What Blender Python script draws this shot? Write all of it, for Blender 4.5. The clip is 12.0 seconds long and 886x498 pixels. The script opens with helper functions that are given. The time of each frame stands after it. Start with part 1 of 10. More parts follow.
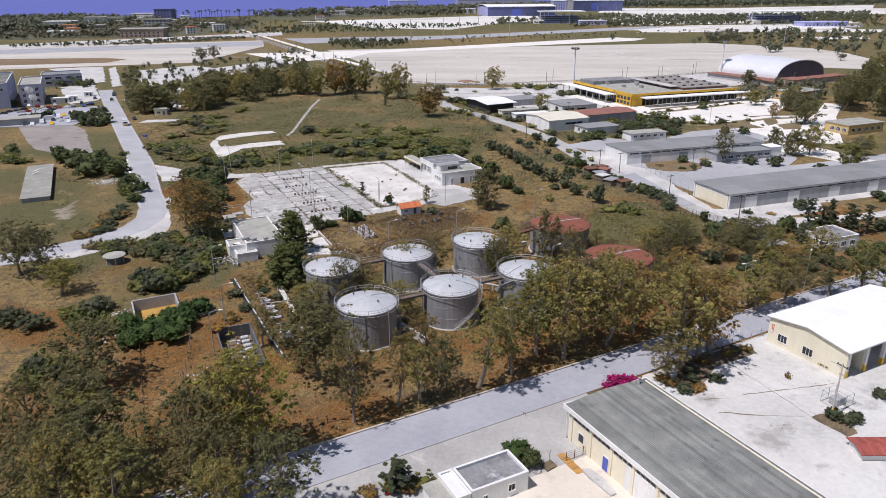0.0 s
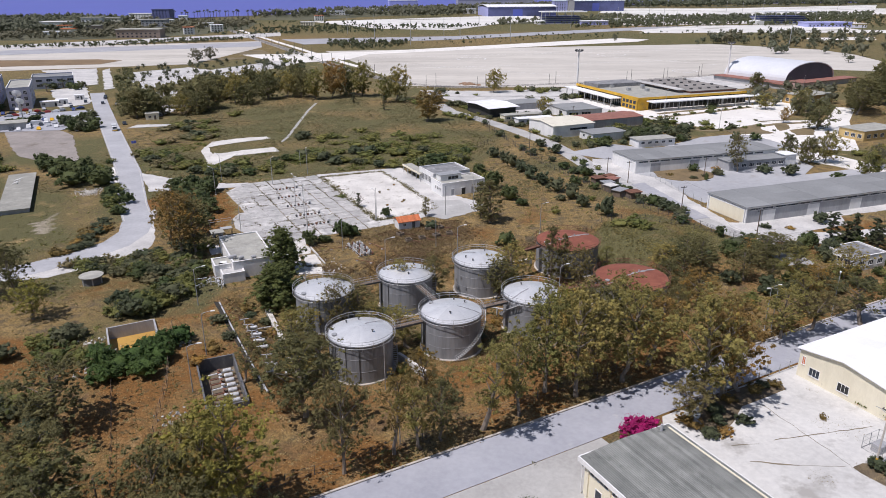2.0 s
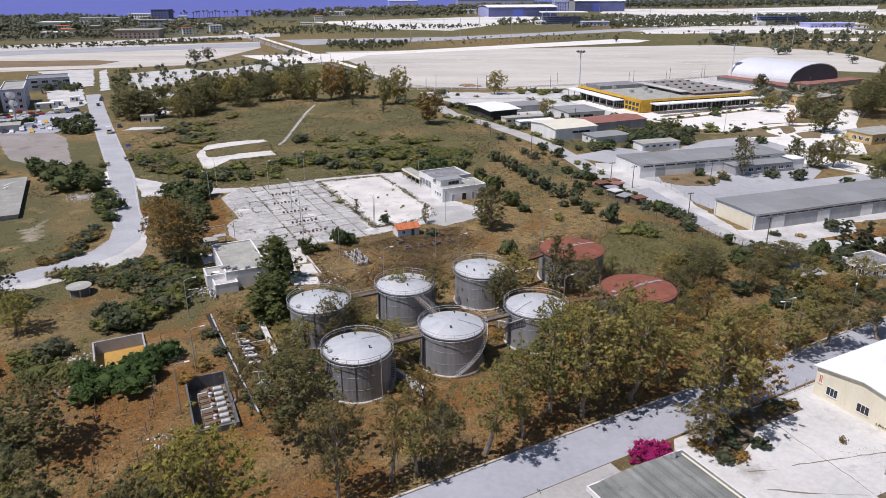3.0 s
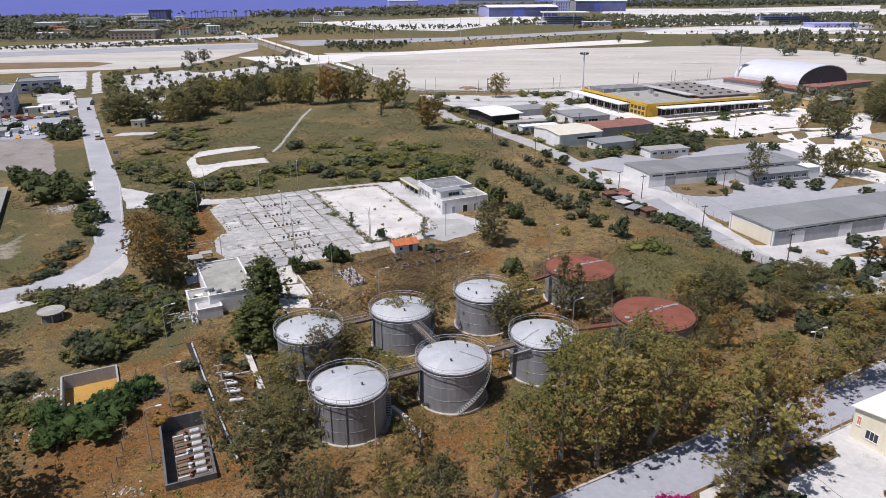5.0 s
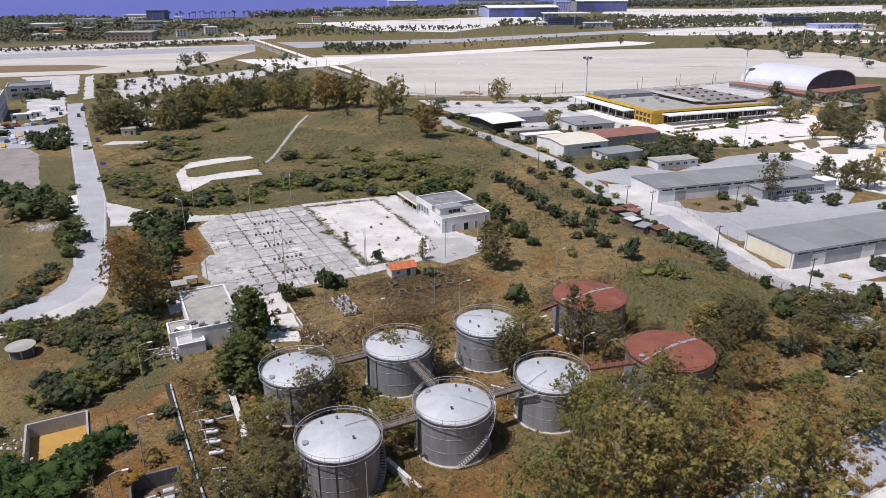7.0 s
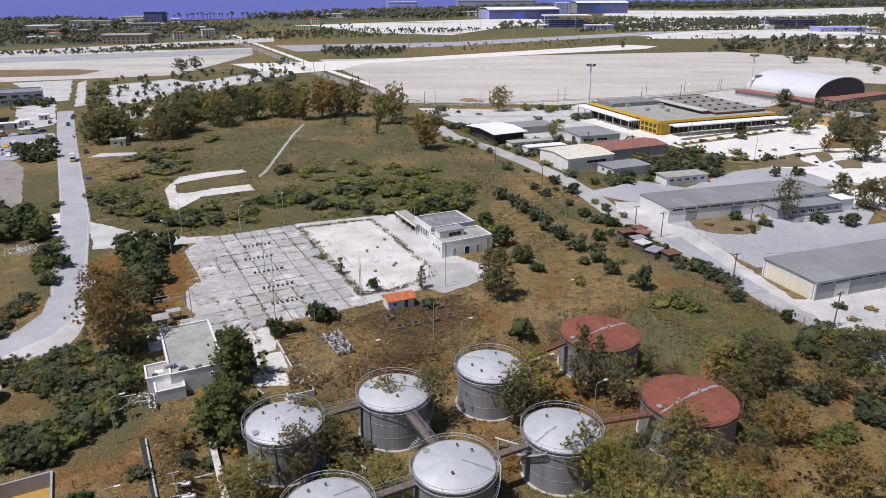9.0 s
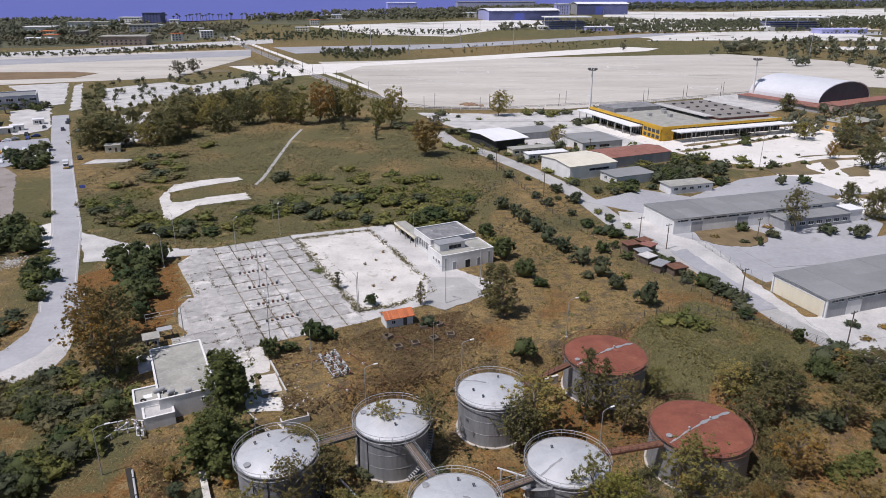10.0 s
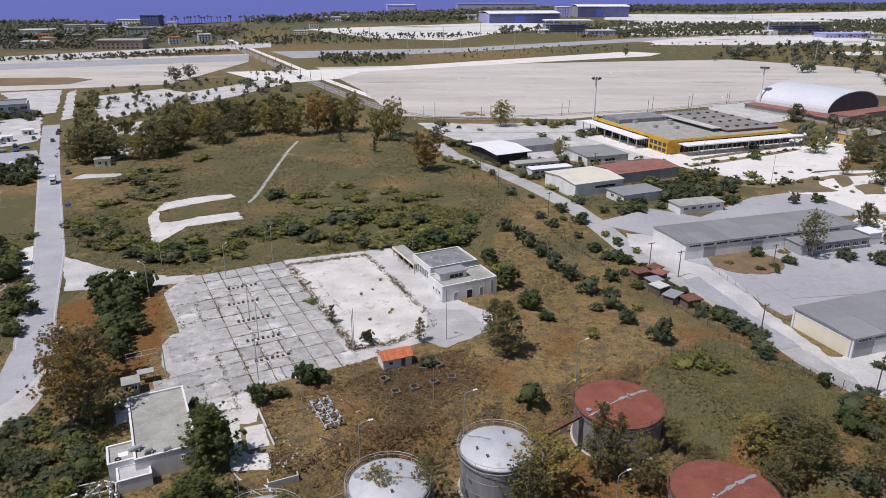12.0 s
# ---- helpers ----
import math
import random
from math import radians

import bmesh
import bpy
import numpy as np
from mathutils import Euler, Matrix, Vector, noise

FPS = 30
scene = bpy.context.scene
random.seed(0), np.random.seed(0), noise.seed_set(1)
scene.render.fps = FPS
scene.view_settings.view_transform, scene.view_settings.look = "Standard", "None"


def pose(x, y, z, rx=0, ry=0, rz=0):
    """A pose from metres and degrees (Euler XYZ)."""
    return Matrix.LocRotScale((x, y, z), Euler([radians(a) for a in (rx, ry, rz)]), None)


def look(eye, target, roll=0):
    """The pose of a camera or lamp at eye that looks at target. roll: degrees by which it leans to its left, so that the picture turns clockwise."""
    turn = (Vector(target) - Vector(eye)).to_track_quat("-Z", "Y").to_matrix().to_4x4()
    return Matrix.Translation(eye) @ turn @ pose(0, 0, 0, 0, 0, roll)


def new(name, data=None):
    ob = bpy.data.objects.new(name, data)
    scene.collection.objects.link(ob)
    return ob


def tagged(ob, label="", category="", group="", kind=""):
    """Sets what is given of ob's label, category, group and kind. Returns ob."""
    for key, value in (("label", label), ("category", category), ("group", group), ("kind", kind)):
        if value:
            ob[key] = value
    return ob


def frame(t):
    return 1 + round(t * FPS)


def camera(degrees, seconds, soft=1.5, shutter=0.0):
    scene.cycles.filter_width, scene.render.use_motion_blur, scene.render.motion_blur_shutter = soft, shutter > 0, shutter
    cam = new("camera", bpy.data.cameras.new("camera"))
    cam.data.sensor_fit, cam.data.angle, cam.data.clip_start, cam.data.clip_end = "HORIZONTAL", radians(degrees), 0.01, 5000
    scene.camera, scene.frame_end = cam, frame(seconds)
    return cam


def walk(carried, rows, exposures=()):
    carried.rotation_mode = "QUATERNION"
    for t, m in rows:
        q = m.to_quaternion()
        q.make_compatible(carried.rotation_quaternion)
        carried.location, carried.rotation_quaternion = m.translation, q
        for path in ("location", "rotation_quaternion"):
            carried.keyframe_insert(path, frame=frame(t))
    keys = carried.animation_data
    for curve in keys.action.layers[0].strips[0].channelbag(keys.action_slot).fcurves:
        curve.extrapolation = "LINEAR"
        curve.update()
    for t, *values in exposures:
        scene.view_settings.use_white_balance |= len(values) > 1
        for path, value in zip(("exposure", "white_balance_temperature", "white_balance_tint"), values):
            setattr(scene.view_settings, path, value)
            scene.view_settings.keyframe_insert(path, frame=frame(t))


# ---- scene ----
PATH = [
    (0, pose(0.00, 0.00, 61.65, 69.24, 0.17, 0.90)),
    (0.5, pose(-0.03, 2.97, 61.72, 69.23, 0.17, 0.92)),
    (1, pose(-0.08, 5.95, 61.79, 69.23, 0.17, 0.92)),
    (1.5, pose(-0.13, 8.89, 61.86, 69.23, 0.17, 0.92)),
    (2, pose(-0.21, 11.77, 61.92, 69.23, 0.16, 0.92)),
    (2.5, pose(-0.26, 14.64, 61.95, 69.24, 0.15, 0.93)),
    (3, pose(-0.33, 17.50, 61.97, 69.25, 0.14, 0.93)),
    (5, pose(-0.40, 28.86, 62.31, 69.23, 0.18, 0.94)),
    (5.5, pose(-0.43, 31.71, 62.59, 69.22, 0.18, 0.92)),
    (6, pose(-0.47, 34.54, 63.00, 69.20, 0.18, 0.92)),
    (6.5, pose(-0.49, 37.35, 63.52, 69.19, 0.19, 0.92)),
    (7, pose(-0.53, 40.20, 64.17, 69.18, 0.19, 0.93)),
    (9, pose(-0.83, 51.82, 66.78, 69.20, 0.11, 0.91)),
    (9.5, pose(-0.94, 54.64, 67.51, 69.21, 0.08, 0.89)),
    (10, pose(-1.06, 57.45, 68.25, 69.22, 0.05, 0.88)),
    (10.5, pose(-1.18, 60.25, 69.00, 69.24, 0.02, 0.88)),
    (11, pose(-1.27, 63.07, 69.79, 69.26, 0.00, 0.89)),
    (11.5, pose(-1.37, 65.87, 70.62, 69.27, -0.02, 0.89)),
    (12, pose(-1.46, 68.70, 71.51, 69.28, -0.03, 0.88)),

]
cam = camera(65.0, 12.0, 0.6)
walk(cam, PATH, exposures=((0.0, 0.06, 6300, 17), (6.0, 0.10, 6300, 17), (12.0, -0.13, 6300, 17)))

# ---------- world and sun ----------
SUN_AZ, SUN_EL = 236.0, 62.0          # the sun stands high in the south-west, behind the flight
world = bpy.data.worlds.new("daylight")
scene.world = world
world.use_nodes = True
wn = world.node_tree.nodes
wl = world.node_tree.links
sky = wn.new("ShaderNodeTexSky")
sky.sky_type = "NISHITA"
sky.sun_disc = False
sky.sun_elevation = radians(SUN_EL)
sky.sun_rotation = radians(SUN_AZ)
sky.dust_density = 0.6
wn["Background"].inputs["Strength"].default_value = 0.067
wl.new(sky.outputs["Color"], wn["Background"].inputs["Color"])
sun_data = bpy.data.lights.new("sun", "SUN")
sun_data.energy = 3.95
sun_data.angle = radians(0.53)
sun_data.color = (1.0, 0.97, 0.93)
sun = new("sun", sun_data)
sd = Vector((math.sin(radians(SUN_AZ)) * math.cos(radians(SUN_EL)), math.cos(radians(SUN_AZ)) * math.cos(radians(SUN_EL)), math.sin(radians(SUN_EL))))
sun.matrix_world = look(sd * 400, (0, 0, 0))


# ---------- materials ----------
def node(nt, kind, **values):
    n = nt.nodes.new(kind)
    for k, v in values.items():
        n.inputs[k].default_value = v
    return n


def ramp(nt, fac, stops):
    r = nt.nodes.new("ShaderNodeValToRGB")
    e = r.color_ramp.elements
    while len(e) < len(stops):
        e.new(0.5)
    for el, (p, c) in zip(e, stops):
        el.position, el.color = p, (*c, 1)
    nt.links.new(fac, r.inputs["Fac"])
    return r.outputs["Color"]


def mix(nt, fac, a, b, blend="MIX"):
    m = nt.nodes.new("ShaderNodeMix")
    m.data_type, m.blend_type = "RGBA", blend
    for socket, v in ((m.inputs["Factor"], fac), (m.inputs["A"], a), (m.inputs["B"], b)):
        if isinstance(v, (int, float)):
            socket.default_value = v
        elif isinstance(v, tuple):
            socket.default_value = (*v, 1)
        else:
            nt.links.new(v, socket)
    return m.outputs["Result"]


def calc(nt, op, a, b=0.0, clamp=False):
    m = nt.nodes.new("ShaderNodeMath")
    m.operation, m.use_clamp = op, clamp
    for socket, v in ((m.inputs[0], a), (m.inputs[1], b)):
        if isinstance(v, (int, float)):
            socket.default_value = v
        else:
            nt.links.new(v, socket)
    return m.outputs["Value"]


def noise_tex(nt, vec, scale, detail=3.0, rough=0.6):
    n = node(nt, "ShaderNodeTexNoise", Scale=scale, Detail=detail, Roughness=rough)
    nt.links.new(vec, n.inputs["Vector"])
    return n.outputs["Fac"]


def surf(name, light, dark, big=0.3, fine=4.0, rough=0.85, metal=0.0, bump=0.15, stain=None, stain_scale=0.6, stain_at=0.6, vary=0.0, island=0.0, local=False, stretch=(1, 1, 1)):
    """A worn surface: two tones mixed at two scales, blotches of a stain colour, fine relief."""
    m = bpy.data.materials.new(name)
    m.use_nodes = True
    nt = m.node_tree
    bsdf = nt.nodes["Principled BSDF"]
    if local:
        vec = nt.nodes.new("ShaderNodeTexCoord").outputs["Object"]
    else:
        vec = nt.nodes.new("ShaderNodeNewGeometry").outputs["Position"]
    if stretch != (1, 1, 1):
        mp = nt.nodes.new("ShaderNodeMapping")
        mp.inputs["Scale"].default_value = stretch
        nt.links.new(vec, mp.inputs["Vector"])
        vec = mp.outputs["Vector"]
    n1 = noise_tex(nt, vec, big, 4)
    n2 = noise_tex(nt, vec, fine, 4, 0.7)
    f = calc(nt, "ADD", calc(nt, "MULTIPLY", n1, 0.6), calc(nt, "MULTIPLY", n2, 0.4))
    col = ramp(nt, f, [(0.36, dark), (0.62, light)])
    if stain:
        n3 = noise_tex(nt, vec, stain_scale, 5, 0.65)
        k = nt.nodes.new("ShaderNodeMapRange")
        k.inputs["From Min"].default_value, k.inputs["From Max"].default_value = stain_at, stain_at + 0.12
        nt.links.new(n3, k.inputs["Value"])
        col = mix(nt, k.outputs["Result"], col, stain)
    if vary:
        rnd = nt.nodes.new("ShaderNodeObjectInfo").outputs["Random"]
        col = mix(nt, 1.0, col, ramp(nt, rnd, [(0.0, (1 - vary,) * 3), (1.0, (1 + vary,) * 3)]), "MULTIPLY")
    if island:
        rnd = nt.nodes.new("ShaderNodeNewGeometry").outputs["Random Per Island"]
        col = mix(nt, 1.0, col, ramp(nt, rnd, [(0.0, (1 - island,) * 3), (1.0, (1 + island,) * 3)]), "MULTIPLY")
    nt.links.new(col, bsdf.inputs["Base Color"])
    bsdf.inputs["Roughness"].default_value = rough
    bsdf.inputs["Metallic"].default_value = metal
    if bump:
        b = nt.nodes.new("ShaderNodeBump")
        b.inputs["Strength"].default_value, b.inputs["Distance"].default_value = bump, 0.05
        nt.links.new(n2, b.inputs["Height"])
        nt.links.new(b.outputs["Normal"], bsdf.inputs["Normal"])
    return m


def leafy(name, light, dark, accent=None, share=0.0):
    """Foliage: each leaf cluster has its own tone, each plant too."""
    m = bpy.data.materials.new(name)
    m.use_nodes = True
    nt = m.node_tree
    bsdf = nt.nodes["Principled BSDF"]
    isl = nt.nodes.new("ShaderNodeNewGeometry").outputs["Random Per Island"]
    rnd = nt.nodes.new("ShaderNodeObjectInfo").outputs["Random"]
    pos = nt.nodes.new("ShaderNodeNewGeometry").outputs["Position"]
    n1 = noise_tex(nt, pos, 0.45, 3)
    n2 = noise_tex(nt, pos, 5.5, 3, 0.75)
    f = calc(nt, "ADD", calc(nt, "MULTIPLY", isl, 0.22), calc(nt, "ADD", calc(nt, "MULTIPLY", n1, 0.42), calc(nt, "MULTIPLY", n2, 0.36)))
    col = ramp(nt, f, [(0.30, dark), (0.64, light)])
    if accent:
        k = nt.nodes.new("ShaderNodeMapRange")
        k.inputs["From Min"].default_value, k.inputs["From Max"].default_value = 0.62 - share * 0.5, 0.75 - share * 0.5
        nt.links.new(noise_tex(nt, pos, 0.28, 2), k.inputs["Value"])
        col = mix(nt, k.outputs["Result"], col, accent)
    col = mix(nt, 1.0, col, ramp(nt, rnd, [(0.0, (0.78, 0.84, 0.8)), (1.0, (1.25, 1.12, 1.05))]), "MULTIPLY")
    nt.links.new(col, bsdf.inputs["Base Color"])
    bsdf.inputs["Roughness"].default_value = 0.55
    bsdf.inputs["Specular IOR Level"].default_value = 0.3
    relief = nt.nodes.new("ShaderNodeBump")
    relief.inputs["Strength"].default_value, relief.inputs["Distance"].default_value = 1.0, 0.25
    nt.links.new(n2, relief.inputs["Height"])
    nt.links.new(relief.outputs["Normal"], bsdf.inputs["Normal"])
    thin = nt.nodes.new("ShaderNodeBsdfTranslucent")
    nt.links.new(col, thin.inputs["Color"])
    both = nt.nodes.new("ShaderNodeMixShader")
    both.inputs["Fac"].default_value = 0.32
    nt.links.new(bsdf.outputs["BSDF"], both.inputs[1])
    nt.links.new(thin.outputs["BSDF"], both.inputs[2])
    nt.links.new(both.outputs["Shader"], nt.nodes["Material Output"].inputs["Surface"])
    return m


CONCRETE = surf("pale_concrete", (0.62, 0.60, 0.57), (0.40, 0.39, 0.38), 0.12, 2.0, 0.9, stain=(0.30, 0.29, 0.28), stain_scale=0.35, stain_at=0.63)
WHITE_CONCRETE = surf("bleached_concrete", (0.80, 0.77, 0.72), (0.66, 0.63, 0.58), 0.08, 1.5, 0.9, stain=(0.47, 0.45, 0.42), stain_scale=0.16, stain_at=0.58)
SLAB = surf("cracked_slab", (0.49, 0.475, 0.455), (0.30, 0.29, 0.275), 0.5, 4.0, 0.9, vary=0.14, stain=(0.60, 0.58, 0.55), stain_scale=0.2, stain_at=0.54, bump=0.3)
COURT_MAT = surf("stained_court_concrete", (0.72, 0.69, 0.64), (0.50, 0.475, 0.44), 0.12, 2.0, 0.9, stain=(0.37, 0.34, 0.29), stain_scale=0.3, stain_at=0.57)
GREY_PAVE = surf("grey_roadside_concrete", (0.46, 0.45, 0.43), (0.33, 0.32, 0.305), 0.1, 1.5, 0.9, stain=(0.56, 0.55, 0.52), stain_scale=0.2, stain_at=0.6)
YARD_MAT = surf("grey_yard_concrete", (0.66, 0.645, 0.615), (0.48, 0.47, 0.45), 0.06, 1.2, 0.9, stain=(0.36, 0.345, 0.32), stain_scale=0.14, stain_at=0.54)
ASPHALT = surf("faded_asphalt", (0.395, 0.40, 0.435), (0.31, 0.315, 0.35), 0.1, 1.2, 0.9, stain=(0.46, 0.45, 0.445), stain_scale=0.16, stain_at=0.6)
CHALK_ROAD = surf("chalky_asphalt", (0.445, 0.445, 0.46), (0.335, 0.335, 0.35), 0.1, 1.0, 0.9, stain=(0.36, 0.36, 0.37), stain_scale=0.2, stain_at=0.64)
YARD_GREY = surf("bleached_yard_asphalt", (0.43, 0.43, 0.44), (0.33, 0.33, 0.345), 0.05, 0.8, 0.9, stain=(0.32, 0.30, 0.285), stain_scale=0.12, stain_at=0.6)
OLD_ASPHALT = surf("grey_asphalt", (0.40, 0.40, 0.42), (0.30, 0.30, 0.32), 0.05, 0.8, 0.9, stain=(0.52, 0.50, 0.47), stain_scale=0.09, stain_at=0.6)
APRON = surf("apron_concrete", (0.60, 0.56, 0.50), (0.44, 0.41, 0.365), 0.03, 0.5, 0.9, bump=0.05, stain=(0.38, 0.35, 0.30), stain_scale=0.05, stain_at=0.57, stretch=(0.25, 1, 1))
GARDEN = surf("dark_garden_ground", (0.125, 0.12, 0.065), (0.06, 0.062, 0.036), 0.02, 0.15, 0.95, bump=0.0, stain=(0.22, 0.19, 0.12), stain_scale=0.03, stain_at=0.6)
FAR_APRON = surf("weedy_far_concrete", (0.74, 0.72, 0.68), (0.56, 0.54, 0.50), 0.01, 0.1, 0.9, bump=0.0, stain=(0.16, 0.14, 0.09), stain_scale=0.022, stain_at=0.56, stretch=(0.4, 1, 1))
BRICK = surf("brown_brick", (0.33, 0.27, 0.23), (0.24, 0.19, 0.165), 0.1, 1.0)
KERB = surf("kerb_stone", (0.55, 0.50, 0.44), (0.38, 0.34, 0.30), 0.6, 5.0)
WALL_WHITE = surf("white_render", (0.80, 0.79, 0.77), (0.66, 0.65, 0.64), 0.4, 3.0, 0.85, stain=(0.48, 0.46, 0.43), stain_scale=0.7, stain_at=0.68, stretch=(1, 1, 0.35))
WALL_CREAM = surf("cream_render", (0.80, 0.74, 0.58), (0.70, 0.64, 0.49), 0.4, 3.0, 0.85, stain=(0.5, 0.45, 0.36), stain_scale=0.6, stain_at=0.7, stretch=(1, 1, 0.35))
WALL_GREY = surf("grey_render", (0.42, 0.42, 0.43), (0.30, 0.30, 0.31), 0.4, 3.0, 0.9, stain=(0.2, 0.2, 0.2), stain_scale=0.8, stain_at=0.64, stretch=(1, 1, 0.3))
ROOF_SCREED = surf("mossy_roof_screed", (0.42, 0.41, 0.36), (0.27, 0.265, 0.24), 0.3, 2.5, 0.95, stain=(0.52, 0.51, 0.48), stain_scale=0.5, stain_at=0.6)
ROOF_DARK = surf("stained_dark_roof", (0.30, 0.30, 0.30), (0.15, 0.15, 0.16), 0.35, 2.0, 0.9, stain=(0.5, 0.5, 0.5), stain_scale=0.5, stain_at=0.6)
ROOF_SHEET = surf("grey_fibre_cement", (0.25, 0.255, 0.235), (0.15, 0.155, 0.145), 0.3, 3.0, 0.85, stain=(0.10, 0.105, 0.095), stain_scale=0.5, stain_at=0.6, vary=0.22)
ROOF_WARE = surf("grey_warehouse_roof", (0.27, 0.275, 0.275), (0.205, 0.21, 0.21), 0.08, 1.5, 0.85, vary=0.08)
ROOF_WHITE = surf("white_roof_sheet", (0.86, 0.86, 0.86), (0.78, 0.78, 0.79), 0.1, 2.0, 0.6, vary=0.03)
ROOF_CREAM = surf("cream_roof_sheet", (0.74, 0.70, 0.58), (0.64, 0.60, 0.49), 0.2, 2.0, 0.7)
ROOF_TILE = surf("orange_roof_tile", (0.62, 0.20, 0.08), (0.46, 0.13, 0.05), 0.8, 5.0, 0.85, vary=0.18)
ROOF_RED = surf("faded_red_roof", (0.34, 0.15, 0.11), (0.22, 0.10, 0.08), 0.3, 3.0, 0.85, stain=(0.30, 0.24, 0.2), stain_scale=0.5, stain_at=0.6)
YELLOW = surf("yellow_fascia", (0.78, 0.47, 0.03), (0.66, 0.36, 0.02), 0.3, 2.0, 0.6, stain=(0.5, 0.3, 0.06), stain_scale=0.6, stain_at=0.68)
TERM_YELLOW = surf("weathered_yellow_band", (0.66, 0.39, 0.03), (0.50, 0.28, 0.025), 0.3, 2.0, 0.7, stain=(0.28, 0.18, 0.07), stain_scale=0.35, stain_at=0.58)
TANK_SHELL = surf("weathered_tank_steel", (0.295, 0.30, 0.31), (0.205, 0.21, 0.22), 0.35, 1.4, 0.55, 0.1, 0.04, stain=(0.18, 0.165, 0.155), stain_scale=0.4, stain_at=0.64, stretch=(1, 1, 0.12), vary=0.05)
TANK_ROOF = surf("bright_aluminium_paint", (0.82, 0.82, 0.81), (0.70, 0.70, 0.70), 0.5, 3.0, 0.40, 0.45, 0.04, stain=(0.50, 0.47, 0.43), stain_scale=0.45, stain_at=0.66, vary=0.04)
TANK_SEAM = surf("grey_seam_paint", (0.34, 0.34, 0.35), (0.26, 0.26, 0.27), 1.0, 5.0, 0.6)
RUST = surf("red_rust_roof", (0.27, 0.09, 0.055), (0.18, 0.055, 0.035), 0.4, 2.5, 0.9, stain=(0.31, 0.14, 0.085), stain_scale=0.35, stain_at=0.6)
RUST_STEEL = surf("rusty_steel", (0.26, 0.12, 0.07), (0.12, 0.06, 0.045), 1.5, 6.0, 0.8, 0.2)
STEEL = surf("galvanised_steel", (0.52, 0.52, 0.52), (0.36, 0.36, 0.36), 1.5, 6.0, 0.5, 0.4)
DARK_STEEL = surf("dark_steel", (0.14, 0.14, 0.14), (0.07, 0.07, 0.07), 1.5, 6.0, 0.6, 0.3)
PIPE = surf("silver_pipe_cladding", (0.70, 0.70, 0.70), (0.50, 0.50, 0.50), 2.0, 6.0, 0.45, 0.3)
WOOD = surf("weathered_wood", (0.20, 0.15, 0.11), (0.11, 0.08, 0.06), 1.0, 8.0)
GLASS = surf("dark_window_glass", (0.035, 0.045, 0.06), (0.02, 0.025, 0.035), 0.6, 2.0, 0.12, bump=0.0)
# near-black colour: the shade inside openings and under canopies is painted in
PAINTED_SHADE = surf("painted_dark_shade", (0.05, 0.048, 0.045), (0.025, 0.025, 0.025), 0.5, 2.0)
BLUE_PAINT = surf("blue_paint", (0.10, 0.13, 0.48), (0.08, 0.10, 0.38), 0.8, 4.0, 0.6)
BLUE_WALL = surf("blue_cladding", (0.12, 0.135, 0.30), (0.075, 0.085, 0.19), 0.05, 0.5, 0.6, bump=0.0)
LILAC_WALL = surf("pale_blue_cladding", (0.46, 0.47, 0.78), (0.38, 0.39, 0.68), 0.05, 0.5, 0.6, bump=0.0)
BARK = surf("pale_bark", (0.30, 0.25, 0.20), (0.15, 0.12, 0.095), 0.8, 5.0, 0.9, stretch=(1, 1, 0.3))
SEA = surf("sea_water", (0.115, 0.12, 0.47), (0.10, 0.105, 0.44), 0.004, 0.06, 0.35, bump=0.05)
OCHRE = surf("ochre_sludge", (0.50, 0.30, 0.07), (0.40, 0.22, 0.05), 0.3, 2.5, 0.7)
RUBBLE = surf("pale_rubble", (0.70, 0.67, 0.62), (0.40, 0.38, 0.35), 0.8, 4.0, 0.9, island=0.25)
CAR_MATS = [surf("car_paint_" + n, c, tuple(v * 0.85 for v in c), 0.5, 3.0, 0.25, bump=0.0) for n, c in
            (("white", (0.80, 0.80, 0.80)), ("silver", (0.42, 0.43, 0.45)), ("dark", (0.04, 0.045, 0.055)), ("red", (0.35, 0.05, 0.04)), ("blue", (0.06, 0.09, 0.25)), ("yellow", (0.75, 0.42, 0.03)))]
TYRE = surf("tyre_rubber", (0.03, 0.03, 0.03), (0.02, 0.02, 0.02), 1.0, 5.0)
EUCA = leafy("eucalyptus_leaves", (0.40, 0.36, 0.115), (0.125, 0.118, 0.046), (0.43, 0.30, 0.08), 0.08)
EUCA_BRIGHT = leafy("fresh_eucalyptus_leaves", (0.37, 0.36, 0.08), (0.12, 0.13, 0.04))
EUCA_DRY = leafy("dry_eucalyptus_leaves", (0.38, 0.26, 0.085), (0.14, 0.10, 0.04), (0.43, 0.26, 0.06), 0.15)
EUCA_DARK = leafy("dusky_eucalyptus_leaves", (0.27, 0.245, 0.10), (0.095, 0.09, 0.042))
PINE = leafy("pine_needles", (0.215, 0.24, 0.075), (0.07, 0.09, 0.032))
OLIVE = leafy("olive_leaves", (0.145, 0.165, 0.09), (0.06, 0.072, 0.042))
SHRUB = leafy("shrub_leaves", (0.27, 0.28, 0.085), (0.105, 0.125, 0.042))
MASTIC = leafy("dark_shrub_leaves", (0.115, 0.15, 0.055), (0.045, 0.06, 0.025))
# far foliage paled and greyed: the haze of distance is in the leaf colour
HAZED_GREEN = leafy("hazed_tree_leaves", (0.21, 0.215, 0.14), (0.095, 0.10, 0.07))
NEAR_DARK = leafy("grove_leaves", (0.235, 0.23, 0.10), (0.095, 0.10, 0.048), (0.29, 0.235, 0.09), 0.05)
FIG = leafy("broad_green_leaves", (0.10, 0.17, 0.045), (0.035, 0.065, 0.02))
REED = leafy("dry_reed_stems", (0.30, 0.265, 0.14), (0.17, 0.155, 0.08))
